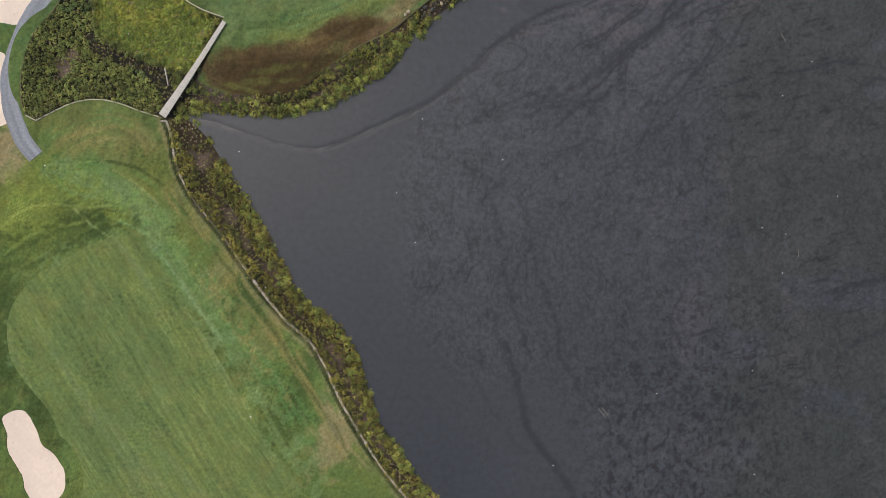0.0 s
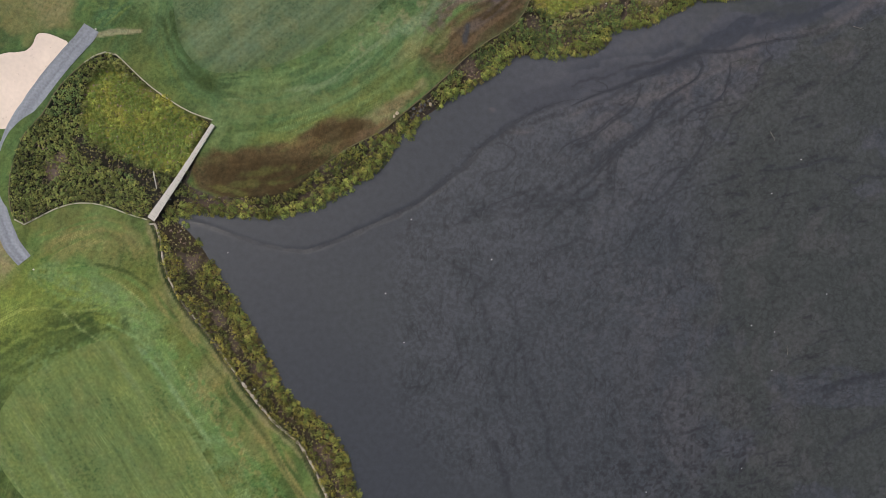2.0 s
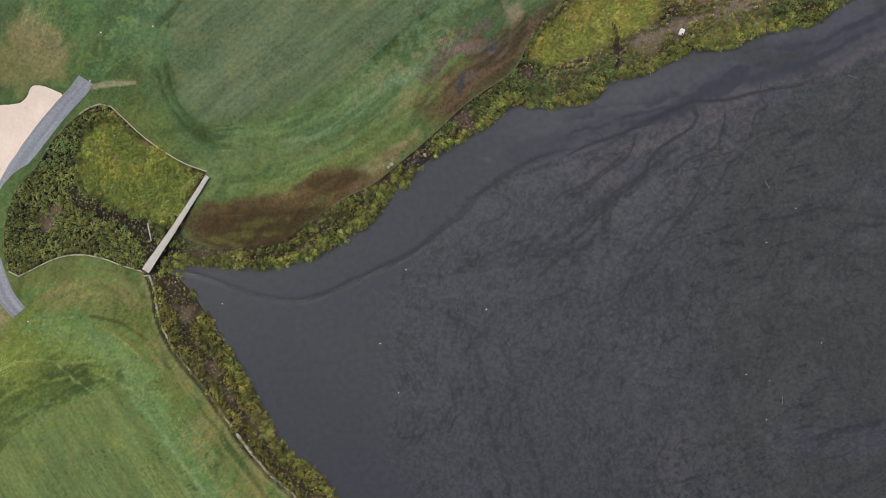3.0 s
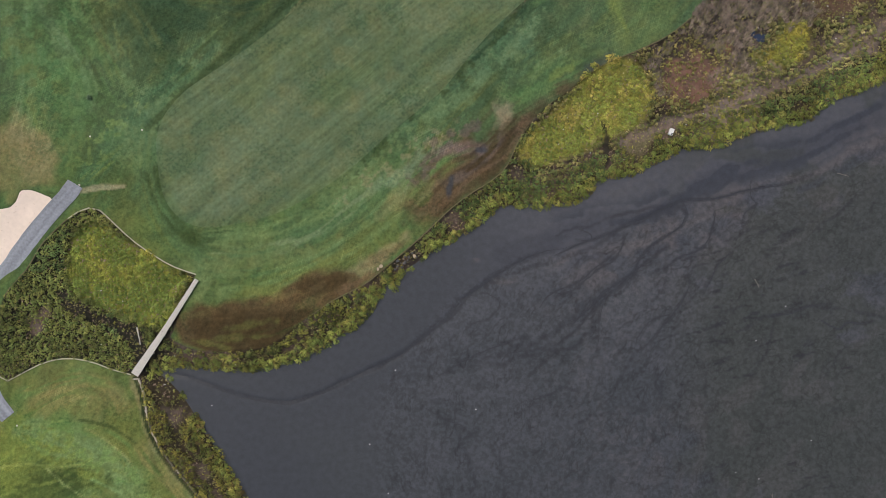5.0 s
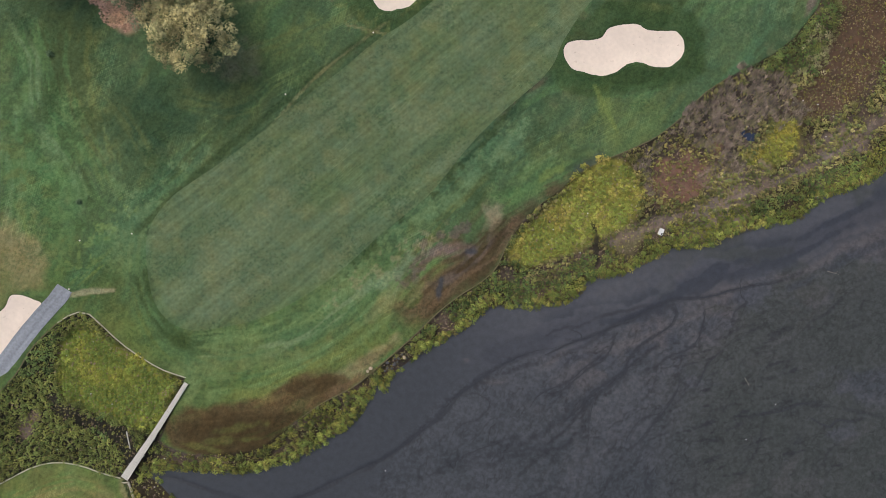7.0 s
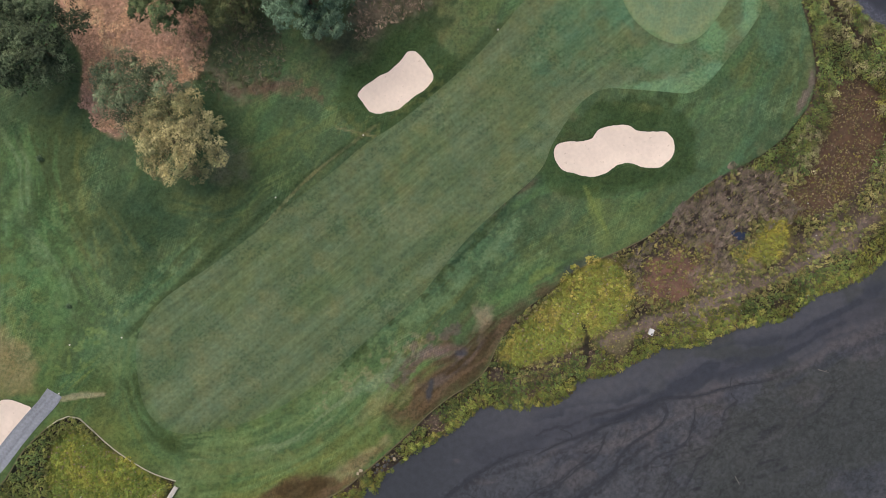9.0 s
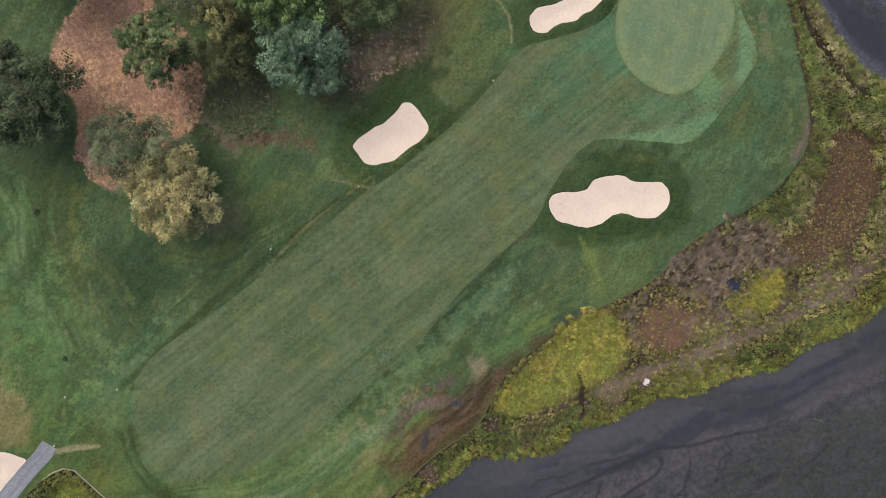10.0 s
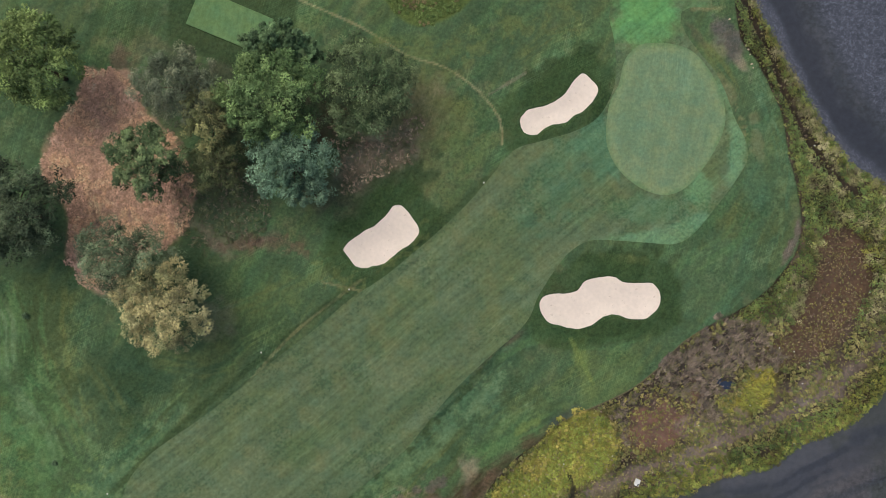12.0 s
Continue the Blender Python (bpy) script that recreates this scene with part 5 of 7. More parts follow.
for colour, k in ((lin(64, 68, 75), 0.95 * smoothness), (lin(84, 86, 94), 0.9 * smoothness * ramp(px, 5.0, 35.0)), (lin(92, 89, 91), 0.8 * ramp(np.abs(to_north - 14.0) + 8 * (fbm(px, py, 6.0, 29, 3) - 0.5), 9.0, 3.0) * ramp(px, 18.0, 45.0) * ramp(fbm(px, py, 3.0, 31, 3), 0.4, 0.6)), (lin(77, 80, 86), 0.8 * folded * ramp(mottle, 0.4, 0.65)), (lin(86, 88, 93), 0.4 * ramp(px, 15.0, 45.0) * ramp(py, 12.0, 34.0) * ramp(mottle, 0.36, 0.6)), (lin(88, 88, 92), 0.42 * pebbly), (lin(68, 72, 66), 0.6 * weed), (lin(94, 91, 93), 0.25 * lobes), (lin(55, 58, 68), wet), (lin(76, 79, 90), 0.9 * np.maximum(far_side, strip)), (lin(94, 91, 93), 0.6 * ridge), (lin(60, 64, 73), 0.8 * ponds), (lin(50, 52, 58), 0.7 * trench), (lin(46, 48, 54), 0.75 * dashes), (lin(48, 50, 56), 0.75 * rill), (lin(49, 50, 54), 0.9 * spots)):
    tint = tint * (1 - k[:, None]) + np.array(colour) * k[:, None]
mud_tint = np.repeat(np.array(lin(72, 73, 77))[None], len(fx), 0)
mud_tint[seen] = tint
mud_z = np.full(len(fx), -1.1)
mud_z[seen] += -0.08 * trench - 0.03 * ponds + 0.03 * ridge - 0.05 * rill - 0.03 * wet + 0.05 * (fbm(px, py, 4.0, 12, 3) - 0.5) + 0.05 * folded * (fbm(px, py, 2.2, 18, 2) - 0.5)
MUD, nodes, links, b = node_material("wet_mud", 0.45, 0.35)
at = nodes.new("ShaderNodeAttribute")
at.attribute_name = "tint"
open_at = nodes.new("ShaderNodeAttribute")
open_at.attribute_name = "rills"


flow_at = nodes.new("ShaderNodeAttribute")
flow_at.attribute_name = "flow"


def drawn_out(along_by, across_by):
    """The arcs of the flow as texture coordinates, drawn out along them."""
    squash = nodes.new("ShaderNodeMapping")
    squash.inputs["Scale"].default_value = (along_by, across_by, 0.0)
    links.new(flow_at.outputs["Vector"], squash.inputs["Vector"])
    return squash.outputs[0]


def cracks(along_by, across_by, warp, gap):
    """Rills that join into a net, with long lobes of mud between them: near zero in the rills."""
    wave = nodes.new("ShaderNodeTexNoise")
    wave.inputs["Scale"].default_value, wave.inputs["Detail"].default_value = 0.7, 4.0
    links.new(nodes.new("ShaderNodeTexCoord").outputs["Object"], wave.inputs["Vector"])
    push = nodes.new("ShaderNodeVectorMath")
    push.operation = "MULTIPLY_ADD"
    push.inputs[1].default_value = (warp, warp, 0.0)
    links.new(wave.outputs["Color"], push.inputs[0]), links.new(drawn_out(along_by, across_by), push.inputs[2])
    net_of = nodes.new("ShaderNodeTexVoronoi")
    net_of.feature, net_of.voronoi_dimensions = "DISTANCE_TO_EDGE", "2D"
    net_of.inputs["Scale"].default_value = 1.0
    links.new(push.outputs[0], net_of.inputs["Vector"])
    lost = nodes.new("ShaderNodeMapRange")
    lost.inputs["From Min"].default_value, lost.inputs["From Max"].default_value = 0.44, 0.60
    lost.inputs["To Min"].default_value, lost.inputs["To Max"].default_value = 0.0, gap
    links.new(noise_node(nodes, links, 0.23, 4.0), lost.inputs["Value"])
    total = nodes.new("ShaderNodeMath")
    total.operation = "ADD"
    links.new(net_of.outputs["Distance"], total.inputs[0]), links.new(lost.outputs[0], total.inputs[1])
    return total.outputs[0]


def strokes(along_by, across_by, detail):
    n = nodes.new("ShaderNodeTexNoise")
    n.inputs["Scale"].default_value, n.inputs["Detail"].default_value, n.inputs["Roughness"].default_value = 1.0, detail, 0.6
    links.new(drawn_out(along_by, across_by), n.inputs["Vector"])
    return n.outputs["Fac"]


def mixed(fac, one, two):
    m = nodes.new("ShaderNodeMix")
    links.new(fac, m.inputs["Factor"])
    for value, k in ((one, "A"), (two, "B")):
        if isinstance(value, float):
            m.inputs[k].default_value = value
        else:
            links.new(value, m.inputs[k])
    return m.outputs["Result"]


creases = mixed(open_at.outputs["Fac"], 0.25, cracks(0.17, 0.36, 0.55, 0.16))
hairlines = mixed(open_at.outputs["Fac"], 0.25, cracks(0.36, 0.8, 0.5, 0.2))
grain, clods = noise_node(nodes, links, 5.0, 4.0), noise_node(nodes, links, 0.9, 5.0)
runs, lumps = mixed(open_at.outputs["Fac"], 0.5, strokes(0.38, 0.62, 3.0)), mixed(open_at.outputs["Fac"], 0.5, noise_node(nodes, links, 1.5, 3.0))
c = vary(nodes, links, at.outputs["Color"], creases, 0.76, 1.0, 0.0, 0.08)
c = vary(nodes, links, c, hairlines, 0.80, 1.02, 0.0, 0.10)
c = vary(nodes, links, c, runs, 0.82, 1.02, 0.37, 0.45)
c = vary(nodes, links, c, lumps, 0.86, 1.14, 0.42, 0.60)
crust_at = nodes.new("ShaderNodeAttribute")
crust_at.attribute_name = "crust"
worms = noise_node(nodes, links, 2.4, 4.0)
worms.node.inputs["Distortion"].default_value = 1.2
c = vary(nodes, links, c, mixed(crust_at.outputs["Fac"], 0.4, worms), 0.95, 1.75, 0.47, 0.60)
c = vary(nodes, links, c, grain, 0.93, 1.07)
links.new(vary(nodes, links, c, clods, 0.88, 1.12), b.inputs["Base Color"])
relief(nodes, links, b, lumps, 0.45, 0.10)
mud_faces = grid_faces(len(sx), len(sy))
buried = np.zeros(len(fx), bool)
buried[middle & ~seen] = depth_in(fx[middle & ~seen], fy[middle & ~seen], shore) > 3.0
mud_faces = mud_faces[~buried[mud_faces].all(1)]
mud_mesh = mesh_from("mudflat", np.c_[fx, fy, mud_z], mud_faces, mud_tint)
for key, values in (("rills", np.maximum(ramp(folded, 0.06, 0.42), 0.2 * ramp(off_shore, 8.0, 16.0)) * (1 - wet)), ("crust", np.maximum(far_side, strip))):
    whole = np.zeros(len(fx), np.float32)
    whole[seen] = values
    mud_mesh.attributes.new(key, "FLOAT", "POINT").data.foreach_set("value", whole)
whole = np.zeros((len(fx), 3), np.float32)
whole[seen] = np.c_[flow_u, flow_v, 0 * flow_u]
mud_mesh.attributes.new("flow", "FLOAT_VECTOR", "POINT").data.foreach_set("vector", whole.ravel())
tagged(part("mudflat", mud_mesh, MUD), "dark grey wet tidal mudflat with drainage rills", "mudflat", kind="structure")


# the larger rills hold wet silt in a narrow bed
BED = plain_material("wet_silt", lin(55, 58, 64), 0.35, 0.12, 2.0, 0.12, 0.02, 0.4)
bed_verts, bed_faces = [], []
for number, (points, radius, depth) in enumerate(DRAINS + [(CHANNEL, 1.0, 0.9)]):
    c = smooth(points, False, 0.2)
    c = c + 0.5 * np.c_[fbm(c[:, 0], c[:, 1], 1.4, 15, 3) - 0.5, fbm(c[:, 0], c[:, 1], 1.4, 16, 3) - 0.5]
    d = np.gradient(c, axis=0)
    d /= np.maximum(np.linalg.norm(d, axis=1), 1e-6)[:, None]
    run = np.linspace(0, 1, len(c))
    half = (0.32 * radius * depth * (0.35 + 1.3 * fbm(c[:, 0], c[:, 1], 1.8, 40 + number, 3)) * ramp(run, -0.05, 0.12) * ramp(run, 1.0, 0.7))[:, None]
    across = np.c_[-d[:, 1], d[:, 0]]
    n = len(bed_verts)
    for side in (c - across * half, c + across * half):
        a, b_ = np.clip((side[:, 0] + 48.0) / 0.32, 0, 448), np.clip((side[:, 1] + 50.0) / 0.32, 0, 679)
        ai, bi = a.astype(int), b_.astype(int)
        grid_z = mud_z.reshape(len(sy), len(sx))
        z = np.max([grid_z[j0 + bi + q, i0 + ai + r] for q in (0, 1) for r in (0, 1)], 0) + 0.004
        bed_verts += [tuple(v) for v in np.c_[side, z]]
    m = len(c)
    bed_faces += [(n + k, n + k + 1, n + m + k + 1, n + m + k) for k in range(m - 1)]
tagged(part("rill_beds", mesh_from("rill_beds", bed_verts, bed_faces), BED), "dark wet silt lying in the mudflat's rills", "rills", kind="stuff")


# ---- mown grass ----
def mown(base_colour, strength, turn, lights=(), outline=None, wedge=None, fade=1.0):
    def colour_of(x, y):
        base = np.repeat(np.array(base_colour)[None], len(x), 0)
        n = fbm(x, y, 12.0, 201)
        s = streaks(x, y, turn, 20.0, 2.2, 9)
        for colour, k in ((TEAL, 0.3 * strength * ramp(n, 0.5, 0.72)), (MOSS, 0.35 * strength * ramp(fbm(x, y, 9.0, 66), 0.5, 0.7)), (PALE, 0.35 * strength * ramp(s, 0.5, 0.8)), (GRASS, 0.5 * strength * ramp(s, 0.5, 0.2)), (STRAW, 0.18 * strength * ramp(fbm(x, y, 3.0, 44), 0.55, 0.7))):
            base = base * (1 - k[:, None]) + np.array(colour) * k[:, None]
        for k, (where, rx, ry, angle, colour, amount) in enumerate(lights):
            patch(base, x, y, where, rx, ry, angle, colour, amount, k)
        if outline is not None:
            d = depth_in(x, y, outline) + 1.6 * (fbm(x, y, 4.0, 14, 3) - 0.5)
            soft = fade * ramp(y, 80.0, 58.0)
            k = ((0.22 + 0.4 * soft) * ramp(d, 0.6 + 2.4 * soft, -0.4))[:, None]
            base = base * (1 - k) + turf_colour(x, y) * k
        if wedge is not None:
            zone(base, x, y, wedge, lin(108, 142, 104), 0.85, 0.2, 2)
        return soften(base * (1.0 + 0.14 * fbm(x, y, 1.6, 33, 2))[:, None], 0.08)

    return colour_of


sheet("fairway_south", FAIRWAY_SOUTH, 0.5, 0.02, mown(lin(113, 131, 72), 0.7, -60.0, (), FAIRWAY_SOUTH, None, 0.15), MOWN_SOUTH, "striped light green mown fairway grass", "fairway")
APRON = [
    ((68.2, 125.5), 2.2, 7, -5, lin(110, 146, 106), 0.9), ((66.6, 134.5), 1.3, 5, 24, lin(104, 140, 98), 0.7), ((52.5, 109.0), 9, 1.4, 0, lin(102, 138, 96), 0.9), ((59.2, 111.1), 4, 2, 40, lin(102, 138, 96), 0.9),
    ((52.5, 114.6), 12, 3, 8, lin(92, 130, 92), 0.5), ((52.4, 150.0), 9, 7, 0, lin(100, 152, 90), 1.0), ((50.4, 146.0), 7, 2, 0, lin(96, 142, 88), 0.8), ((61.8, 117.7), 3, 4, -40, lin(104, 144, 100), 0.7), ((43.3, 125.7), 4, 9, 15, lin(84, 126, 94), 0.7), ((35.1, 118.6), 8, 8, 40, lin(78, 118, 88), 0.5),
]
WEDGE = smooth([(42.5, 108.8), (49.4, 110.1), (56.6, 111.9), (61.3, 113.8), (63.5, 113.5), (60.6, 110.3), (57.2, 108.4), (52.5, 108.6), (46.4, 109.0)])
sheet("fairway_north", fairway_north, 0.5, 0.02, mown(lin(96, 113, 82), 0.75, 38.0, APRON, fairway_north, WEDGE), MOWN_NORTH, "mown green fairway grass with faint stripes", "fairway")


def green_colour(x, y):
    """Paler towards a dry rim, with faint mottling."""
    base = mown(lin(115, 141, 107), 0.3, 80.0)(x, y)
    d = depth_in(x, y, GREEN) + 1.2 * (fbm(x, y, 3.0, 5, 3) - 0.5)
    for colour, k in ((lin(134, 152, 112), 0.7 * ramp(d, 2.6, 0.9)), (lin(104, 134, 92), 0.7 * ramp(d, 0.75, 0.1)), (lin(134, 146, 110), 0.35 * ramp(fbm(x, y, 2.2, 27, 3), 0.5, 0.68))):
        base = base * (1 - k[:, None]) + np.array(colour) * k[:, None]
    return base


sheet("putting_green", GREEN, 0.5, 0.05, green_colour, CLOSE, "smooth pale green closely mown putting green", "green")
sheet("tee_box", np.array(TEE), 0.8, 0.25, mown(lin(102, 134, 86), 0.15, 20.0), CLOSE, "flat rectangular pale green tee box", "tee box")


# ---- bunkers ----
def bunker(line, label):
    top = tagged(new("sand_bunker", None), label, "bunker", "sand bunkers")
    middle = (*line.mean(0), 0.0)
    top.location = middle
    d_in = np.roll(line, -1, 0) - np.roll(line, 1, 0)
    d_in /= np.linalg.norm(d_in, axis=1)[:, None]
    inward = np.c_[-d_in[:, 1], d_in[:, 0]]
    if not inside(*(line[:1] + 0.05 * inward[:1]).T, line)[0]:
        inward = -inward
    clear = ramp(edge_distance(line[:, 0], line[:, 1], path_line, False), 1.7, 3.0)
    z = rise(line[:, 0], line[:, 1]) + 0.02
    room = np.clip((edge_distance(line[:, 0], line[:, 1], fairway_north) - 0.1) / 0.8, 0.2, 1.0) * (0.7 + 0.5 * fbm(line[:, 0], line[:, 1], 2.5, 3, 2))
    rings = [np.c_[line - (out * room if out > 0.1 else out)[:, None] * inward if out > 0.1 else line - out * inward, z + up * clear + flat] for out, up, flat in ((0.9, 0.12, -0.05), (0.6, 0.19, 0.0), (0.3, 0.20, 0.0), (0.08, 0.18, 0.0), (0.01, 0.12, -0.02), (-0.06, 0.0, -0.12))]
    n = len(line)
    faces = [(r * n + i, r * n + (i + 1) % n, (r + 1) * n + (i + 1) % n, (r + 1) * n + i) for r in range(len(rings) - 1) for i in range(n)]
    verts = np.vstack(rings)
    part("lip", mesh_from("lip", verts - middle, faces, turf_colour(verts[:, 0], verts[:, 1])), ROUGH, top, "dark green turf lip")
    xy, tris = fill(line - 0.01 * inward, 0.5)
    d = depth_in(xy[:, 0], xy[:, 1], line)
    clear = ramp(edge_distance(xy[:, 0], xy[:, 1], path_line, False), 1.7, 3.0)
    z = rise(xy[:, 0], xy[:, 1]) - 0.22 * ramp(d, 0.0, 2.4) * clear + 0.02 + 0.14 * clear + 0.06 * (fbm(xy[:, 0], xy[:, 1], 0.8, 5, 2) - 0.5)
    part("sand", mesh_from("sand", np.c_[xy, z] - middle, tris), SAND, top, "pale cream raked sand")
    return top


for line in BUNKERS:
    bunker(line, "pale raked sand bunker with a curved grass lip")


# ---- cart path ----
def ribbon(points, width, lift, step=0.6):
    c = smooth(points, False, step)
    d = np.gradient(c, axis=0)
    d /= np.linalg.norm(d, axis=1)[:, None]
    nrm = np.c_[-d[:, 1], d[:, 0]]
    run = np.r_[0, np.cumsum(np.linalg.norm(np.diff(c, axis=0), axis=1))]
    narrow = 0.92 + 0.08 * ramp(run, 0.0, 3.0)
    offs = np.linspace(-0.5, 0.5, 17) * width
    wob = 0.25 * (fbm(c[:, 0], c[:, 1], 2.0, 6, 2) - 0.5)
    rows = [c + nrm * ((o + np.sign(o) * wob) if abs(o) > 0.49 * width else o + 0 * wob)[:, None] * narrow[:, None] for o in offs]
    xy = np.stack(rows, 1).reshape(-1, 2)
    z = rise(xy[:, 0], xy[:, 1]) + np.tile(lift - 0.03 * (np.abs(offs) > 0.49 * width), len(c))
    d, s = np.tile(offs, len(c)), np.repeat(run, 17)
    shade = 0.82 + 0.36 * vnoise(s / 7.0, d / 0.35, 1.0, 5) + 0.22 * ramp(np.abs(np.abs(d) - 0.75), 0.3, 0.1) * vnoise(s / 4.0, d / 3.0, 1.0, 8)
    tints = np.array(lin(146, 151, 160))[None] * shade[:, None]
    return mesh_from("ribbon", np.c_[xy, z], grid_faces(17, len(c)), tints)


tagged(part("cart_path", ribbon(CART_PATH, 2.9, 0.10), GRAVEL), "curving grey gravel cart path", "path", kind="structure")


# ---- growth ----
BRIGHT = 1.45  # leaves are lighter than the mass that they make up


def foliage(centres, radii, count, long, wide, colours, rng, squash=0.8, lean=(0.0, 0.0), shaggy=0.5):
    """Leaves on domes: count pointed leaves on each, that point outward. Returns vertices, faces and tints."""
    n = len(centres)
    az = rng.uniform(0, 2 * math.pi, (n, count))
    up = rng.uniform(-0.15, 1.0, (n, count)) ** 1.0
    flat = np.sqrt(np.clip(1 - up * up, 0, 1))
    way = np.stack([flat * np.cos(az), flat * np.sin(az), up], -1)
    reach = rng.uniform(0.62, 1.05, (n, count, 1)) * radii[:, None, None]
    mid = centres[:, None] + way * reach * np.array([1, 1, squash])
    out = np.stack([np.cos(az), np.sin(az), np.zeros_like(az)], -1)
    axis = out * (0.35 + 0.65 * up[..., None]) + np.array([0, 0, -0.4]) * flat[..., None] + np.array([lean[0], lean[1], 0.0]) + rng.normal(0, shaggy, (n, count, 3)) * 0.6
    axis /= np.linalg.norm(axis, axis=-1, keepdims=True)
    face = way * 1.2 + rng.normal(0, shaggy, (n, count, 3)) * 0.35 + np.array([0, 0, 0.3])
    side = np.cross(axis, face)
    side /= np.maximum(np.linalg.norm(side, axis=-1, keepdims=True), 1e-6)
    size = rng.uniform(0.7, 1.3, (n, count, 1))
    a, w = axis * long * size * 0.5, side * wide * size * 0.5
    quad = np.stack([mid - a, mid + w - 0.1 * a, mid + a, mid - w - 0.1 * a], 2).reshape(-1, 3)
    faces = np.arange(len(quad)).reshape(-1, 4)
    tints = np.repeat(np.minimum(colours * BRIGHT, 0.75), count * 4, 0)
    return quad, faces, tints


def blades(centres, count, tall, wide, colours, rng, lean=(0.3, 0.2), fan=0.45, stand=1.0):
    """Tufts of narrow upright blades that lean one way."""
    n = len(centres)
    base = centres[:, None] + np.concatenate([rng.normal(0, 0.16, (n, count, 2)), np.zeros((n, count, 1))], -1)
    tip = np.concatenate([rng.normal(0, fan, (n, count, 2)) + np.array(lean), stand * rng.uniform(0.6, 1.1, (n, count, 1))], -1) * tall
    az = rng.uniform(0, math.pi, (n, count))
    side = np.stack([np.cos(az), np.sin(az), np.zeros_like(az)], -1) * wide * 0.5
    quad = np.stack([base - side, base + side, base + 0.6 * tip + side * 0.9, base + tip], 2).reshape(-1, 3)
    return quad, np.arange(len(quad)).reshape(-1, 4), np.repeat(np.minimum(colours * BRIGHT, 0.75), count * 4, 0)


def net(step, seed, area=(-76.0, 102.0, -52.0, 172.0)):
    """A jittered net of places."""
    rng = np.random.default_rng(seed)
    a, b = np.meshgrid(np.arange(area[0], area[1], step), np.arange(area[2], area[3], step))
    x, y = a.ravel(), b.ravel()
    return x + rng.uniform(-0.5, 0.5, len(x)) * step, y + rng.uniform(-0.5, 0.5, len(y)) * step, rng


def stuff(name, pieces, label, category):
    verts, faces, tints = [], [], []
    n = 0
    for v, f, t in pieces:
        verts.append(v), faces.append(f + n), tints.append(t)
        n += len(v)
    me = mesh_from(name, np.vstack(verts), np.vstack(faces), np.vstack(tints), False)
    return tagged(part(name, me, LEAF), label, category, kind="stuff")


def shades(rng, n, *choices):
    """One of some colours for each, a little varied."""
    c = np.array(choices)[rng.integers(0, len(choices), n)]
    return c * rng.uniform(0.62, 1.38, (n, 1))


SHRUB = (lin(98, 100, 50), lin(84, 90, 46), lin(112, 110, 52), lin(76, 84, 48))
GREEN_SHRUB = (lin(88, 100, 56), lin(78, 94, 54), lin(104, 108, 58))
TIP = (lin(116, 122, 60), lin(106, 112, 56), lin(96, 106, 54), lin(88, 100, 52))
GOLD = (lin(142, 140, 64), lin(122, 130, 60), lin(154, 144, 72))

x, y, rng = net(0.60, 5)
bank = (depth_in(x, y, turf_line) < -0.3) & (depth_in(x, y, shore) > -0.3)
x, y = x[bank], y[bank]
to_turf, to_shore = -depth_in(x, y, turf_line), depth_in(x, y, shore)
across = to_turf / np.maximum(to_turf + np.maximum(to_shore, 0), 0.1)
beds = np.maximum.reduce([depth_in(x, y, o) for o in (MARSH_MEADOW, YELLOW_NORTH, YELLOW_SMALL, REED_BED, RUST_BED)])
patchy = fbm(x, y, 3.2, 61, 3)
gaps = [((1.0, 41.3), 1.1), ((2.6, 42.1), 1.1), ((4.4, 43.5), 1.1), ((50.4, 65.3), 1.5), ((-60.2, 33.4), 1.2), ((-61.6, 31.0), 1.3), ((-62.6, 29.2), 1.0), ((-56.5, 36.2), 0.9), ((-55.7, 34.8), 1.0), ((-54.5, 33.9), 1.2), ((-53.4, 33.5), 1.0), ((-51.6, 32.5), 1.1), ((-50.1, 32.0), 1.0), ((-48.6, 31.4), 0.9), ((-47.0, 30.8), 0.9), ((-45.5, 30.5), 1.0), ((-44.1, 29.3), 1.0), ((38.8, 64.4), 0.9), ((39.0, 61.9), 0.9), ((39.2, 59.3), 0.7), ((11.0, 49.1), 1.9), ((44.7, 63.4), 3.0), ((3.7, 42.3), 1.4), ((2.2, 41.4), 1.2), ((54.5, 75.6), 4.5), ((22.3, 57.8), 1.5), ((-38.8, 19.2), 2.0), ((-36.5, 16.0), 2.2)]
keep = patchy > 0.27 - 0.06 * ramp(y, 95, 115) - 0.09 * ramp(x, -38, -44) * (y > 20)
south_bank = (y < 30) & (x > -50)
keep &= ~(south_bank & (np.abs(across - 0.5 - 0.4 * (fbm(x, y, 7.0, 3, 2) - 0.5)) < 0.10))
keep &= beds + 5.0 * (fbm(x, y, 2.5, 12, 3) - 0.5) < 0.0
for where, r in gaps:
    keep &= np.hypot(x - where[0], y - where[1]) > r * (0.6 + 0.8 * fbm(x, y, 1.5, 4, 2))
keep &= edge_distance(x, y, smooth(MARSH_TRACK, False), False) > 0.55 * (0.4 + 1.2 * fbm(x, y, 2.5, 9, 2))
inland = (x > 28) & (to_shore > 5.0) & (y < 92) & (y > 55)
keep &= ~(inland & (fbm(x, y, 2.0, 29, 3) < 0.38))
deck_line = np.array([(-44.2, 22.5), (-39.2, 30.0), (-33.6, 38.9)])
keep &= edge_distance(x, y, deck_line, False) > 0.85
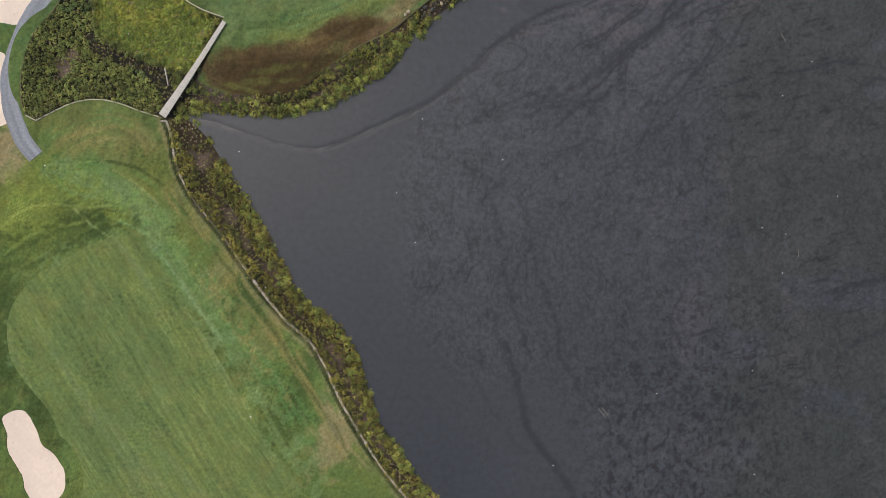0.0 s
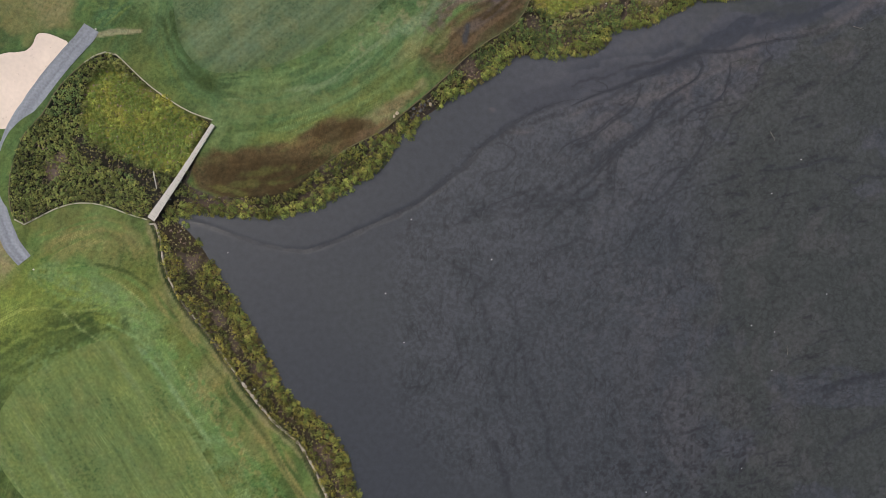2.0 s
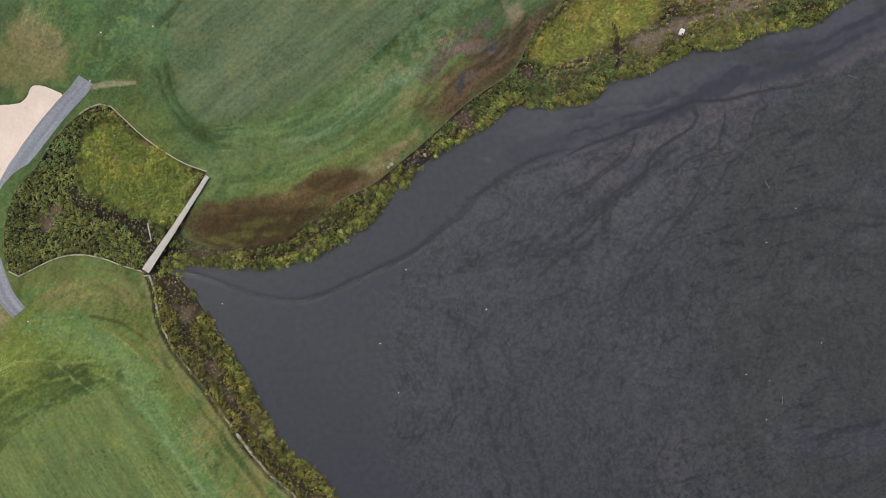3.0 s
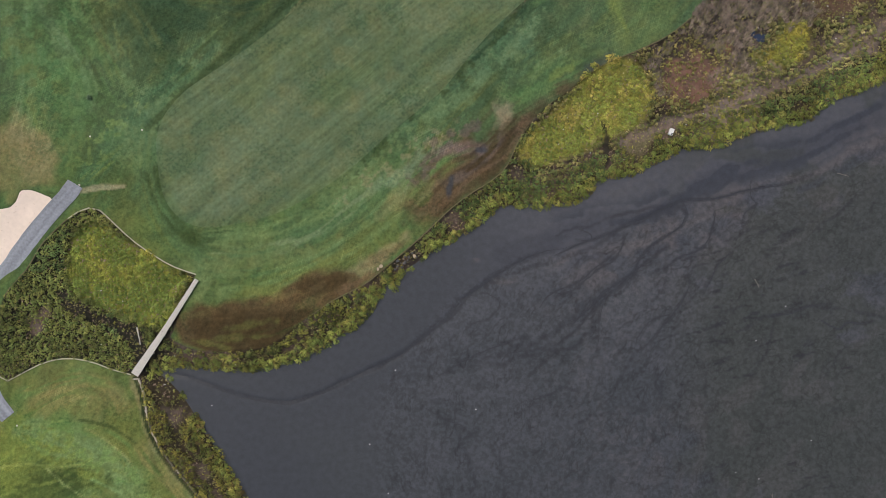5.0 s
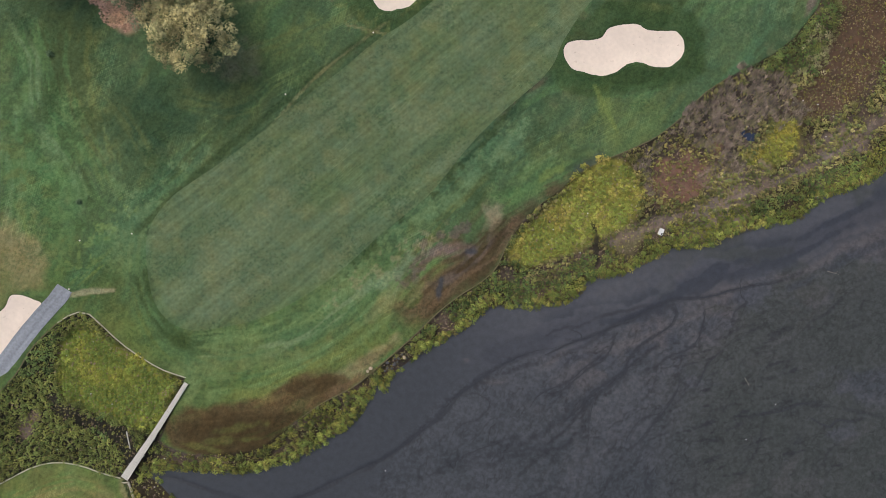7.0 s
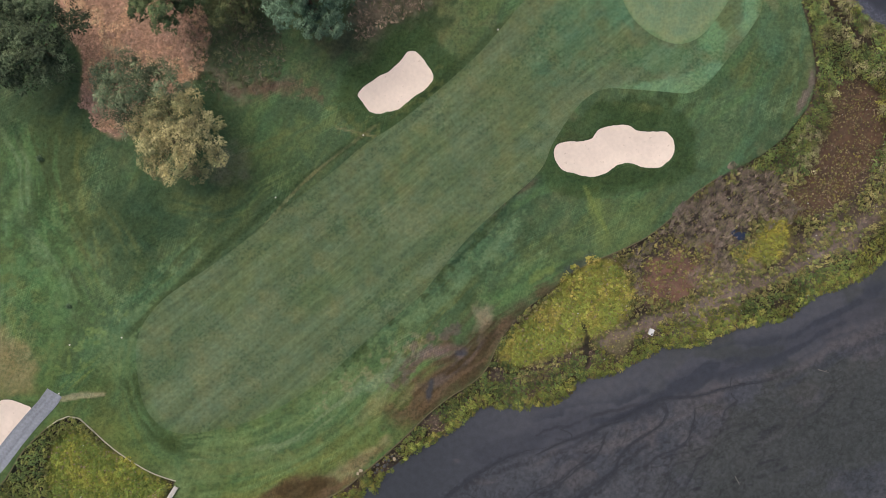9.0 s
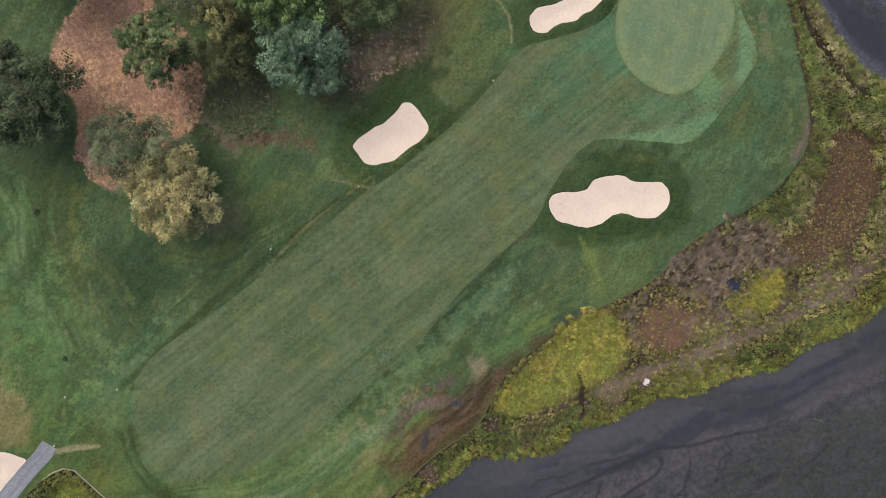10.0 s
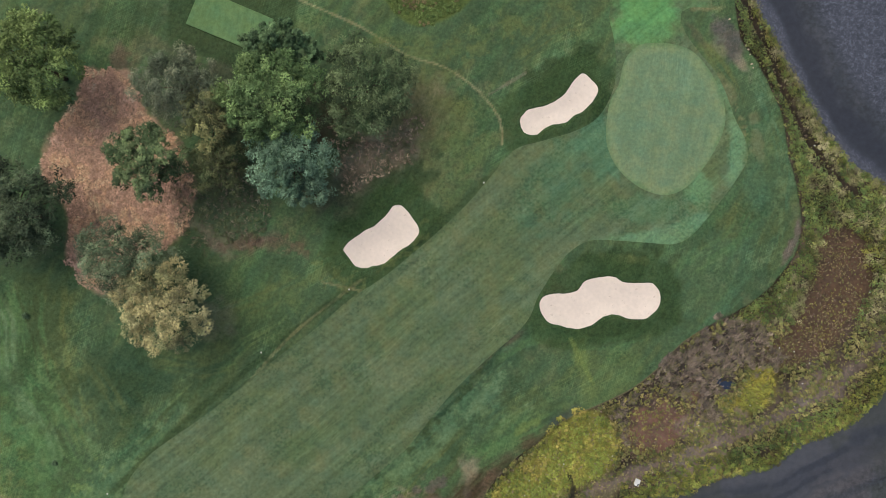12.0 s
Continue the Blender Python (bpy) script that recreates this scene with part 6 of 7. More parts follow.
keep &= (edge_distance(x, y, DITCH, False) > 0.1 + 0.7 * fbm(x, y, 1.2, 18, 2)) & (edge_distance(x, y, EAST_DITCH, False) > 0.45 + 0.6 * fbm(x, y, 3.0, 8, 2))
keep &= ~((x > -48) & (x < -38) & (np.abs(y - 21.5) < 1.0) & (to_shore < 2.5))
x, y, across, to_shore, to_turf_kept = x[keep], y[keep], across[keep], to_shore[keep], to_turf[keep]
z = ground_height(x, y)
outer = to_shore < 2.4 + 1.6 * (fbm(x, y, 6.0, 51, 2) - 0.5)
green_side = ((fbm(x, y, 12.0, 44, 2) + 0.003 * y) > 0.72) | ((y > 92) & (to_turf_kept < 5.0) & (x > 40))
east = ramp(y, 84, 104) * ramp(x, 30, 50)
radius = rng.uniform(0.3, 0.62, len(x)) * (1 + 0.35 * east) * np.where((x > 26) & (to_shore > 4.5) & (y < 94) & (y > 52), 0.75, 1.0)
centre = np.c_[x, y, z + 0.3 * radius + (0.35 + 0.6 * east) * fbm(x, y, 2.4, 7, 2)]
leafage = shades(rng, len(x), *SHRUB)
hollow = (x < -38) & (y > 20)
leafage[hollow] = shades(rng, int(hollow.sum()), lin(88, 95, 50), lin(80, 90, 48), lin(96, 99, 52)) * rng.uniform(0.9, 1.1, (int(hollow.sum()), 1))
leafage[green_side] = shades(rng, int(green_side.sum()), *GREEN_SHRUB)
light = outer & (fbm(x, y, 5.0, 13, 2) > 0.42)
leafage[light] = shades(rng, int(light.sum()), *TIP, lin(104, 96, 56), lin(94, 88, 52))
leafage[y < 22] *= np.array([1.12, 1.02, 0.98])
inland = (x > 26) & (to_shore > 4.5) & (y < 94) & (y > 52)
leafage[inland] = shades(rng, int(inland.sum()), lin(114, 110, 66), lin(102, 103, 60), lin(92, 98, 60), lin(124, 116, 76))
straw_tops = (east > 0.5) & (fbm(x, y, 1.6, 83, 3) > 0.5) & (outer | (to_turf_kept > 2.0))
leafage[straw_tops] = shades(rng, int(straw_tops.sum()), lin(112, 108, 74), lin(98, 102, 62), lin(122, 116, 88))
leafage *= ((0.45 + 1.1 * fbm(x, y, 3.0, 25, 3)) * (1 + 0.42 * ramp(x, -38, -44)) * (1 + east * (1.5 * fbm(x, y, 1.5, 97, 2) - 0.72)))[:, None]
leafage[(x > 56) & (y > 60)] *= 1.2
low = ~outer
stuff("bank_shrubs", [foliage(centre[low], radius[low], 26, 0.26, 0.16, leafage[low], rng, 1.15, (0.0, 0.0), 0.4)], "dense olive green shrubs covering the bank", "shrubs")
tx, ty, tussock_rng = net(1.05, 63)
rim = (depth_in(tx, ty, turf_line) < -0.9) & (np.abs(depth_in(tx, ty, shore) - 0.7) < 1.2)
tx, ty = tx[rim], ty[rim]
stand = (edge_distance(tx, ty, deck_line, False) > 1.6) & (edge_distance(tx, ty, DITCH, False) > 0.9) & (edge_distance(tx, ty, EAST_DITCH, False) > 1.0) & (fbm(tx, ty, 3.0, 66, 2) > 0.42)
for where, r in gaps:
    stand &= np.hypot(tx - where[0], ty - where[1]) > r
tx, ty = tx[stand], ty[stand]
clump_r = tussock_rng.uniform(0.35, 0.7, len(tx)) * (0.6 + 0.9 * fbm(tx, ty, 4.0, 67, 2))
clump_tint = shades(tussock_rng, len(tx), *TIP, lin(122, 118, 62)) * (0.7 + 1.0 * fbm(tx, ty, 5.0, 25, 2))[:, None]
clump_tint[(ty > 20) & (tx < 24)] *= 1.18
dull = (ty > 88) & (tx > 40)
clump_tint[dull] = shades(tussock_rng, int(dull.sum()), lin(104, 104, 64), lin(92, 100, 58), lin(116, 112, 80)) * 0.9
tussocks = foliage(np.c_[tx, ty, ground_height(tx, ty) + 0.25 * clump_r], clump_r, 60, 0.46, 0.10, clump_tint, tussock_rng, 0.95, (0.15, -0.3), 0.4)
stuff("shore_reeds", [foliage(centre[outer], radius[outer], 22, 0.45, 0.11, 0.98 * leafage[outer], rng, 0.6, (0.25, -0.4), 0.3), tussocks], "yellow-green shaggy reeds along the water's edge", "reeds")


x, y, rng = net(0.5, 31)
open_soil = (depth_in(x, y, turf_line) < -0.2) & (depth_in(x, y, shore) > 0.3) & (rng.uniform(0, 1, len(x)) < 0.75 - 0.5 * ramp(y, 92, 104) * ramp(x, 34, 44)) & (edge_distance(x, y, deck_line, False) > 1.0) & (edge_distance(x, y, DITCH, False) > 0.1 + 0.7 * fbm(x, y, 1.2, 18, 2))
x, y = x[open_soil], y[open_soil]
tint = shades(rng, len(x), lin(112, 114, 66), lin(130, 122, 84), lin(96, 92, 68), lin(122, 118, 58), lin(120, 104, 92)) * (0.6 + 0.8 * fbm(x, y, 4.0, 5, 2))[:, None]
stuff("bank_weeds", [foliage(np.c_[x, y, ground_height(x, y)], rng.uniform(0.12, 0.34, len(x)), 10, 0.28, 0.10, tint, rng, 0.6)], "low weeds and dry tufts on the muddy bank", "weeds")


def scatter(outline, step, seed, margin=0.0, ragged=1.5):
    x, y, rng = net(step, seed, (outline[:, 0].min() - 2, outline[:, 0].max() + 2, outline[:, 1].min() - 2, outline[:, 1].max() + 2))
    k = depth_in(x, y, outline) + ragged * (fbm(x, y, 2.5, seed, 3) - 0.5) > margin
    return x[k], y[k], rng


def meadow(name, outline, step, seed, colours, label, tall=0.42):
    x, y, rng = scatter(outline, step, seed, 0.0, 4.0)
    z = ground_height(x, y)
    keep = (fbm(x, y, 2.0, seed + 4, 2) > 0.27) & (edge_distance(x, y, DITCH, False) > 0.1 + 0.7 * fbm(x, y, 1.2, 18, 2))
    x, y, z = x[keep], y[keep], z[keep]
    r = rng.uniform(0.25, 0.55, len(x)) * (0.5 + fbm(x, y, 3.0, seed, 2))
    pick = np.clip((1.6 * fbm(x, y, 4.0, seed + 14, 3) - 0.3 + rng.normal(0, 0.12, len(x))) * len(colours), 0, len(colours) - 1).astype(int)
    tint = np.array(sorted(colours))[pick] * (rng.uniform(0.72, 1.28, len(x)) * (0.6 + 0.8 * fbm(x, y, 1.6, seed + 9, 3)))[:, None]
    return stuff(name, [foliage(np.c_[x, y, z], r, 22, 1.0 * tall, 0.12, 0.98 * tint, rng, 0.45, (-0.3, 0.25), 0.4)], label, "marsh plants")


meadow("marsh_meadow", MARSH_MEADOW, 0.5, 3, (lin(130, 136, 62), lin(114, 127, 58), lin(140, 138, 62), lin(104, 120, 58), lin(108, 124, 60)), "low yellow-green marsh plants in a walled hollow")
meadow("marsh_meadow", YELLOW_NORTH, 0.5, 6, (lin(152, 146, 72), lin(142, 141, 68), lin(130, 136, 64), lin(120, 130, 62), lin(112, 124, 60), lin(150, 138, 74)), "golden yellow matted marsh grass beside the turf")
meadow("marsh_meadow", YELLOW_SMALL, 0.5, 8, (lin(156, 146, 66), lin(138, 138, 64), lin(118, 124, 60), lin(108, 112, 58)), "small bright yellow patch of marsh grass")
meadow("marsh_meadow", MARSH_TOP, 0.6, 9, (lin(96, 112, 62), lin(84, 104, 58), lin(110, 98, 70)), "yellow-green marsh plants in a hollow in the turf")
x, y, rng = scatter(REED_BED, 0.36, 12, 0.0, 7.0)
clumps = fbm(x, y, 1.1, 47, 3) + rng.normal(0, 0.07, len(x)) > 0.42
x, y = x[clumps], y[clumps]
bare = (np.hypot(x - (54.6, 75.7)[0], y - (54.6, 75.7)[1]) < 6.2 * (0.5 + fbm(x, y, 2.0, 6, 2))) | (np.hypot(x - (66.8, 82.8)[0], y - (66.8, 82.8)[1]) < 1.7)
x, y = x[~bare], y[~bare]
tint = shades(rng, len(x), lin(128, 114, 104), lin(112, 102, 94), lin(112, 108, 82), lin(142, 128, 114), lin(94, 86, 80)) * (0.55 + 1.15 * fbm(x, y, 1.4, 2, 3))[:, None]
stuff("dry_reeds", [blades(np.c_[x, y, ground_height(x, y)], 11, 0.70, 0.11, tint, rng, (0.28, 0.62), 0.32, 0.7)], "grey-brown dry reeds leaning over the marsh", "reeds")
x, y, rng = scatter(RUST_BED, 0.44, 14, 0.0, 6.0)
thick = fbm(x, y, 2.6, 37, 3) + rng.normal(0, 0.08, len(x)) > 0.47
x, y = x[thick], y[thick]
tint = shades(rng, len(x), lin(140, 126, 92), lin(118, 110, 70), lin(112, 92, 74), lin(98, 84, 68))
stuff("rust_bed_plants", [foliage(np.c_[x, y, ground_height(x, y)], rng.uniform(0.08, 0.26, len(x)), 12, 0.24, 0.12, 0.72 * tint, rng, 0.8)], "sparse straw-coloured tufts on rust-brown marsh soil", "marsh plants")
where = (54.6, 75.7)
ring = np.array([(where[0] + 9.5 * math.cos(q), where[1] + 6.8 * math.sin(q)) for q in np.arange(0, 6.2, 0.3)])
x, y, rng = scatter(ring, 0.85, 44, 0.0, 3.0)
rim = (np.hypot((x - where[0]) / 8.5, (y - where[1]) / 6.0) + 0.5 * (fbm(x, y, 3.0, 2, 2) - 0.5) > 0.62) | (rng.uniform(0, 1, len(x)) < 0.4)
x, y = x[rim], y[rim]
tint = shades(rng, len(x), lin(126, 120, 66), lin(108, 110, 60), lin(138, 128, 78))
stuff("gold_bushes", [foliage(np.c_[x, y, ground_height(x, y) + 0.15], rng.uniform(0.16, 0.46, len(x)), 18, 0.28, 0.14, tint, rng, 0.9)], "small yellow-green bushes on bare rust-brown soil", "bushes")
x, y, rng = scatter(BRACKEN, 0.5, 15, 0.0, 3.0)
tint = np.array((lin(168, 138, 120), lin(158, 129, 110), lin(174, 142, 116), lin(140, 114, 98)))[(4 * fbm(x, y, 3.0, 71, 2) ).astype(int).clip(0, 3)] * (rng.uniform(0.85, 1.15, len(x)) * (1.1 + 0.7 * fbm(x, y, 1.8, 21, 3)))[:, None]
stuff("dead_bracken", [foliage(np.c_[x, y, rise(x, y)], rng.uniform(0.3, 0.6, len(x)), 15, 0.50, 0.16, tint, rng, 0.4, (0, 0), 0.5)], "rust-brown dead bracken and leaf litter", "bracken")


THICKET = smooth([(-32.2, 126.2), (-24.5, 123.8), (-18.6, 122.3), (-14.9, 115.4), (-17.2, 109.5), (-22.6, 107.5), (-29.4, 108.3), (-31.8, 114.4)])
DEAD_STEMS = smooth([(-3.9, 131.3), (1.0, 127.9), (7.0, 127.4), (10.5, 131.5), (12.1, 130.0), (10.7, 125.3), (6.0, 121.5), (-0.5, 117.3), (-3.1, 120.4)])
x, y, rng = scatter(THICKET, 0.85, 51, 0.0, 5.0)
tint = shades(rng, len(x), lin(94, 96, 68), lin(104, 96, 80), lin(86, 98, 64), lin(112, 104, 88)) * (0.6 + 0.7 * fbm(x, y, 3.0, 22, 2))[:, None]
stuff("thicket", [foliage(np.c_[x, y, rise(x, y) + 0.2], rng.uniform(0.3, 0.8, len(x)), 16, 0.45, 0.09, tint, rng, 0.8, (0, 0), 0.7)], "brown and olive scrub beneath the trees", "scrub")
x, y, rng = scatter(DEAD_STEMS, 0.6, 52, 0.0, 4.0)
tint = shades(rng, len(x), lin(170, 148, 126), lin(140, 120, 102), lin(116, 102, 84), lin(100, 100, 70)) * (0.7 + 0.5 * fbm(x, y, 3.0, 32, 2))[:, None]
stuff("dead_stems", [foliage(np.c_[x, y, rise(x, y)], rng.uniform(0.2, 0.5, len(x)), 12, 0.6, 0.08, 1.15 * tint, rng, 0.35, (0.3, 0.2), 0.6)], "flattened pale dead stems beside the trees", "dead stems")


# ---- trees ----
def tube(a, b, ra, rb, sides=7, bend=0.0, rng=None):
    """A tapered limb from a to b."""
    bm = bmesh.new()
    a, b = Vector(a), Vector(b)
    rings = []
    sag = Vector((0, 0, bend))
    turn = (b - a).to_track_quat("Z", "Y")
    for k in range(5):
        t = k / 4
        p = a.lerp(b, t) + sag * (4 * t * (1 - t))
        r = ra + (rb - ra) * t
        rings.append([bm.verts.new(p + turn @ Vector((r * math.cos(q), r * math.sin(q), 0))) for q in [2 * math.pi * i / sides for i in range(sides)]])
    for one, two in zip(rings, rings[1:]):
        for i in range(sides):
            bm.faces.new((one[i], one[(i + 1) % sides], two[(i + 1) % sides], two[i]))
    bm.faces.new(rings[-1])
    bm.faces.new(rings[0][::-1])
    return finish(bm, "limb")


def tree(where, height, spread_x, spread_y, colours, label, seed, lobes=46, count=150, leaf=(0.40, 0.20), cone=0.0, sparse=0.0, droop=0.0):
    """Trunk, limbs, and a crown of boughs, each a cluster of sprays of small leaves."""
    rng = np.random.default_rng(seed)
    x0, y0 = where
    z0 = float(rise(x0, y0))
    top = tagged(new("tree", None), label, "tree")
    top.location = (x0, y0, z0)
    crown_low = 0.30 * height
    stem = part("trunk", tube((0, 0, -0.2), (0.3, -0.2, 0.75 * height), 0.032 * height, 0.010 * height, 9), BARK, top)
    boughs = int(lobes * 0.8)
    az = np.arange(boughs) * 2.399963 + rng.uniform(-0.35, 0.35, boughs)
    rr = np.sqrt((np.arange(boughs) + 0.6) / boughs) * 0.82
    uneven = 0.78 + 0.40 * vnoise(2.2 * np.cos(az) + 9, 2.2 * np.sin(az) + 9, 1.0, seed)
    dome = np.sqrt(np.clip(1 - rr**2, 0, 1)) * (1 - cone) + (1 - rr) * cone
    bx, by = rr * np.cos(az) * spread_x * uneven, rr * np.sin(az) * spread_y * uneven
    bz = crown_low + dome * (height - crown_low) * rng.uniform(0.72, 1.0, boughs)
    bsize = rng.uniform(0.19, 0.31, boughs) * min(spread_x, spread_y)
    bz -= 0.7 * bsize
    for k in range(0, boughs, max(1, boughs // 10)):
        part("limb", tube((0.1, 0, rng.uniform(0.35, 0.62) * height), (bx[k], by[k], bz[k]), 0.011 * height, 0.004 * height, 6, 0.3), BARK, stem)
    each = 11
    way = rng.normal(0, 1, (boughs, each, 3))
    way[..., 2] = np.abs(way[..., 2]) * 0.9 - 0.25
    way /= np.linalg.norm(way, axis=-1, keepdims=True)
    sprays = (np.c_[bx, by, bz][:, None] + way * bsize[:, None, None] * rng.uniform(0.45, 0.85, (boughs, each, 1))).reshape(-1, 3)
    size = rng.uniform(0.28, 0.46, len(sprays)) * np.repeat(bsize, each)
    tints = np.repeat(shades(rng, boughs, *colours), each, 0) * rng.uniform(0.62, 1.38, (boughs * each, 1))
    per = max(12, int(count * lobes * (1 - sparse) * 2.6 / len(sprays)))
    v, f, t = foliage(sprays, size, per, leaf[0], leaf[1], tints, rng, 0.8, (0, 0), 0.55)
    part("crown", mesh_from("crown", v, f, t, False), LEAF, top)
    return top


def tones(r, g, b):
    return (lin(r, g, b), lin(0.82 * r, 0.85 * g, 0.82 * b), lin(min(255, 1.15 * r), min(255, 1.12 * g), 1.1 * b))


tree((-49.8, 136.8), 15.0, 9.2, 9.0, tones(100, 117, 68), "tall leafy tree with a broad mid-green crown", 1, 66, 110)
tree((-53.6, 113.0), 14.0, 9.4, 10.0, tones(72, 84, 62), "tall tree with a dark green rounded crown", 2, 72, 110)
tree((-29.8, 98.4), 13.5, 9.0, 8.0, tones(146, 141, 102), "tree with a pale olive-yellow feathery crown", 3, 60, 120, (0.42, 0.12))
tree((-36.8, 105.5), 11.0, 8.6, 7.8, tones(98, 110, 84), "sparse grey-green tree beside dead bracken", 4, 66, 110, (0.38, 0.13), 0.0, 0.1)
tree((-32.6, 121.9), 13.0, 6.4, 6.8, tones(88, 104, 70), "slender dark green tree above the bracken", 5, 45, 110)
tree((-27.3, 133.8), 11.5, 8.4, 7.4, tones(100, 106, 86), "thin grey-green tree losing its leaves", 6, 60, 105, (0.36, 0.12), 0.0, 0.1)
tree((-22.8, 129.0), 11.5, 5.8, 7.8, tones(108, 110, 74), "olive green tree with a loose crown", 7, 48, 100, (0.36, 0.12), 0.0, 0.1)
tree((-12.4, 131.4), 16.5, 9.6, 8.0, tones(95, 116, 72), "large bright green broad-leaved tree", 8, 78, 110)
tree((-11.6, 140.0), 13.0, 7.0, 4.6, tones(80, 102, 70), "mid-green broad-leaved tree in a cluster", 9, 45, 110)
tree((2.4, 134.0), 13.0, 9.0, 9.2, tones(84, 98, 68), "dark grey-green tree with drooping branches", 10, 72, 110, (0.44, 0.13))
tree((-9.6, 121.2), 14.5, 7.8, 7.6, tones(92, 116, 94), "blue-green spruce with stiff bristling branches", 11, 60, 110, (0.40, 0.15), 0.3)
tree((-22.0, 121.6), 9.0, 5.4, 5.2, tones(84, 90, 60), "small olive tree in the shade of taller ones", 12, 30, 100, (0.34, 0.12), 0.0, 0.15)


def spiky_shrub(where, radius, label, seed):
    """A low rosette of stiff pointed leaves round a short stem."""
    rng = np.random.default_rng(seed)
    top = tagged(new("shrub", None), label, "shrub")
    top.location = (*where, float(rise(*where)))
    part("stem", tube((0, 0, -0.1), (0, 0, 0.35), 0.09, 0.05, 7), BARK, top)
    v, f, t = foliage(np.array([(0.0, 0.0, 0.25)]), np.array([0.4 * radius]), 90, 0.9 * radius, 0.10, np.array([lin(78, 98, 70)]), rng, 0.6, (0, 0), 0.25)
    part("leaves", mesh_from("leaves", v, f, t, False), LEAF, top)


spiky_shrub((-56.6, 95.9), 1.15, "small dark green spiky shrub alone in the rough", 31)
spiky_shrub((-51.9, 70.4), 0.8, "low ragged green shrub in mown rough grass", 32)


# ---- footbridge ----
def box(dx, dy, dz, bevel=0.0):
    bm = bmesh.new()
    bmesh.ops.create_cube(bm, size=1.0)
    bmesh.ops.scale(bm, vec=(dx, dy, dz), verts=bm.verts)
    if bevel:
        bmesh.ops.bevel(bm, geom=bm.edges[:], offset=bevel, segments=2, affect="EDGES")
    return finish(bm, "box")


def place(ob, x, y, z, turn=0.0, size=(1, 1, 1), tip=0.0):
    ob.matrix_basis = Matrix.LocRotScale((x, y, z), Euler((radians(tip), 0, turn)), size)
    return ob


bridge = tagged(new("footbridge", None), "pale weathered wooden footbridge across the marsh outlet", "footbridge")
rng = random.Random(4)
plank_mesh = box(1.0, 0.212, 0.05)
plank_mesh.materials.append(WOOD)
beam_mesh = box(1.0, 0.16, 0.24)
beam_mesh.materials.append(OLD_WOOD)
pile_mesh = tube((0, 0, -1.6), (0, 0, 0), 0.14, 0.13, 8)
pile_mesh.materials.append(OLD_WOOD)
widths = (1.4, 0.95, 0.7)
for i in range(2):
    a, b = Vector(deck_line[i]), Vector(deck_line[i + 1])
    run, angle = (b - a).length, math.atan2(b[1] - a[1], b[0] - a[0])
    count = int(run / 0.2)
    for k in range(count):
        p, wide = a.lerp(b, (k + 0.5) / count), widths[i] + (widths[i + 1] - widths[i]) * (k + 0.5) / count
        ob = new("plank", plank_mesh)
        ob.parent = bridge
        place(ob, p[0] + rng.uniform(-0.03, 0.03), p[1] + rng.uniform(-0.03, 0.03), 0.33 + rng.uniform(-0.003, 0.003), angle + math.pi / 2 + rng.uniform(-0.01, 0.01), (wide * rng.uniform(0.98, 1.03), 1, 1))
    mid = a.lerp(b, 0.5)
    for sidewise in (-0.5, 0.5):
        off = sidewise * 0.75 * (widths[i] + widths[i + 1]) / 2
        ob = new("beam", beam_mesh)
        ob.parent = bridge
        place(ob, mid[0] - off * math.sin(angle), mid[1] + off * math.cos(angle), 0.185, angle, (run, 1, 1))
        for t in (0.1, 0.5, 0.9):
            p = a.lerp(b, t)
            ob = new("pile", pile_mesh)
            ob.parent = bridge
            place(ob, p[0] - off * math.sin(angle), p[1] + off * math.cos(angle), 0.07)

# ---- the stone seawall and the timber edging ----
def rock_mesh(seed, rough=0.18):
    bm = bmesh.new()
    bmesh.ops.create_icosphere(bm, subdivisions=1, radius=0.5)
    r = random.Random(seed)
    for v in bm.verts:
        v.co *= r.uniform(1 - rough, 1 + rough)
        v.co.x, v.co.y = max(-0.45, min(0.45, v.co.x)), max(-0.42, min(0.42, v.co.y))
        v.co.z = max(-0.4, min(0.36, v.co.z))
    return finish(bm, "rock")


rocks = [rock_mesh(k) for k in range(6)]
for me in rocks:
    me.materials.append(STONE)
mossy = [me.copy() for me in rocks]
MOSSY_STONE = plain_material("mossy_stone", lin(112, 108, 92), 0.9, 0.3, 3.0, 0.3, 0.05)
for me in mossy:
    me.materials.clear()
    me.materials.append(MOSSY_STONE)
seawall = tagged(new("seawall", None), "low pale rubble stone wall between turf and bank", "wall", kind="structure")
line = smooth(WALL_LINE, False, 0.5)
steps = np.r_[0, np.cumsum(np.linalg.norm(np.diff(line, axis=0), axis=1))]
at_run, rng = 8.0, random.Random(8)
while at_run < steps[-1] - 0.3:
    long = rng.uniform(0.6, 1.5)
    px_, py_ = np.interp(at_run + long / 2, steps, line[:, 0]), np.interp(at_run + long / 2, steps, line[:, 1])
    qx_, qy_ = np.interp(at_run + long, steps, line[:, 0]), np.interp(at_run + long, steps, line[:, 1])
    angle = math.atan2(qy_ - py_, qx_ - px_)
    dull = (-6.0 < py_ < 10.5 and rng.random() < 0.8) or (py_ >= 10.5 and rng.random() < 0.25)
    ob = new("stone", rng.choice(mossy if dull else rocks))
    ob.parent = seawall
    wide = rng.uniform(0.4, 0.75) * (0.75 if py_ > -6.0 else 1.0)
    place(ob, px_ + 0.35 * math.sin(angle), py_ - 0.35 * math.cos(angle), -0.12 + rng.uniform(-0.05, 0.08), angle + rng.choice((0, math.pi)), (long * 1.3, wide, rng.uniform(0.5, 0.62)))
    at_run += long * 0.9

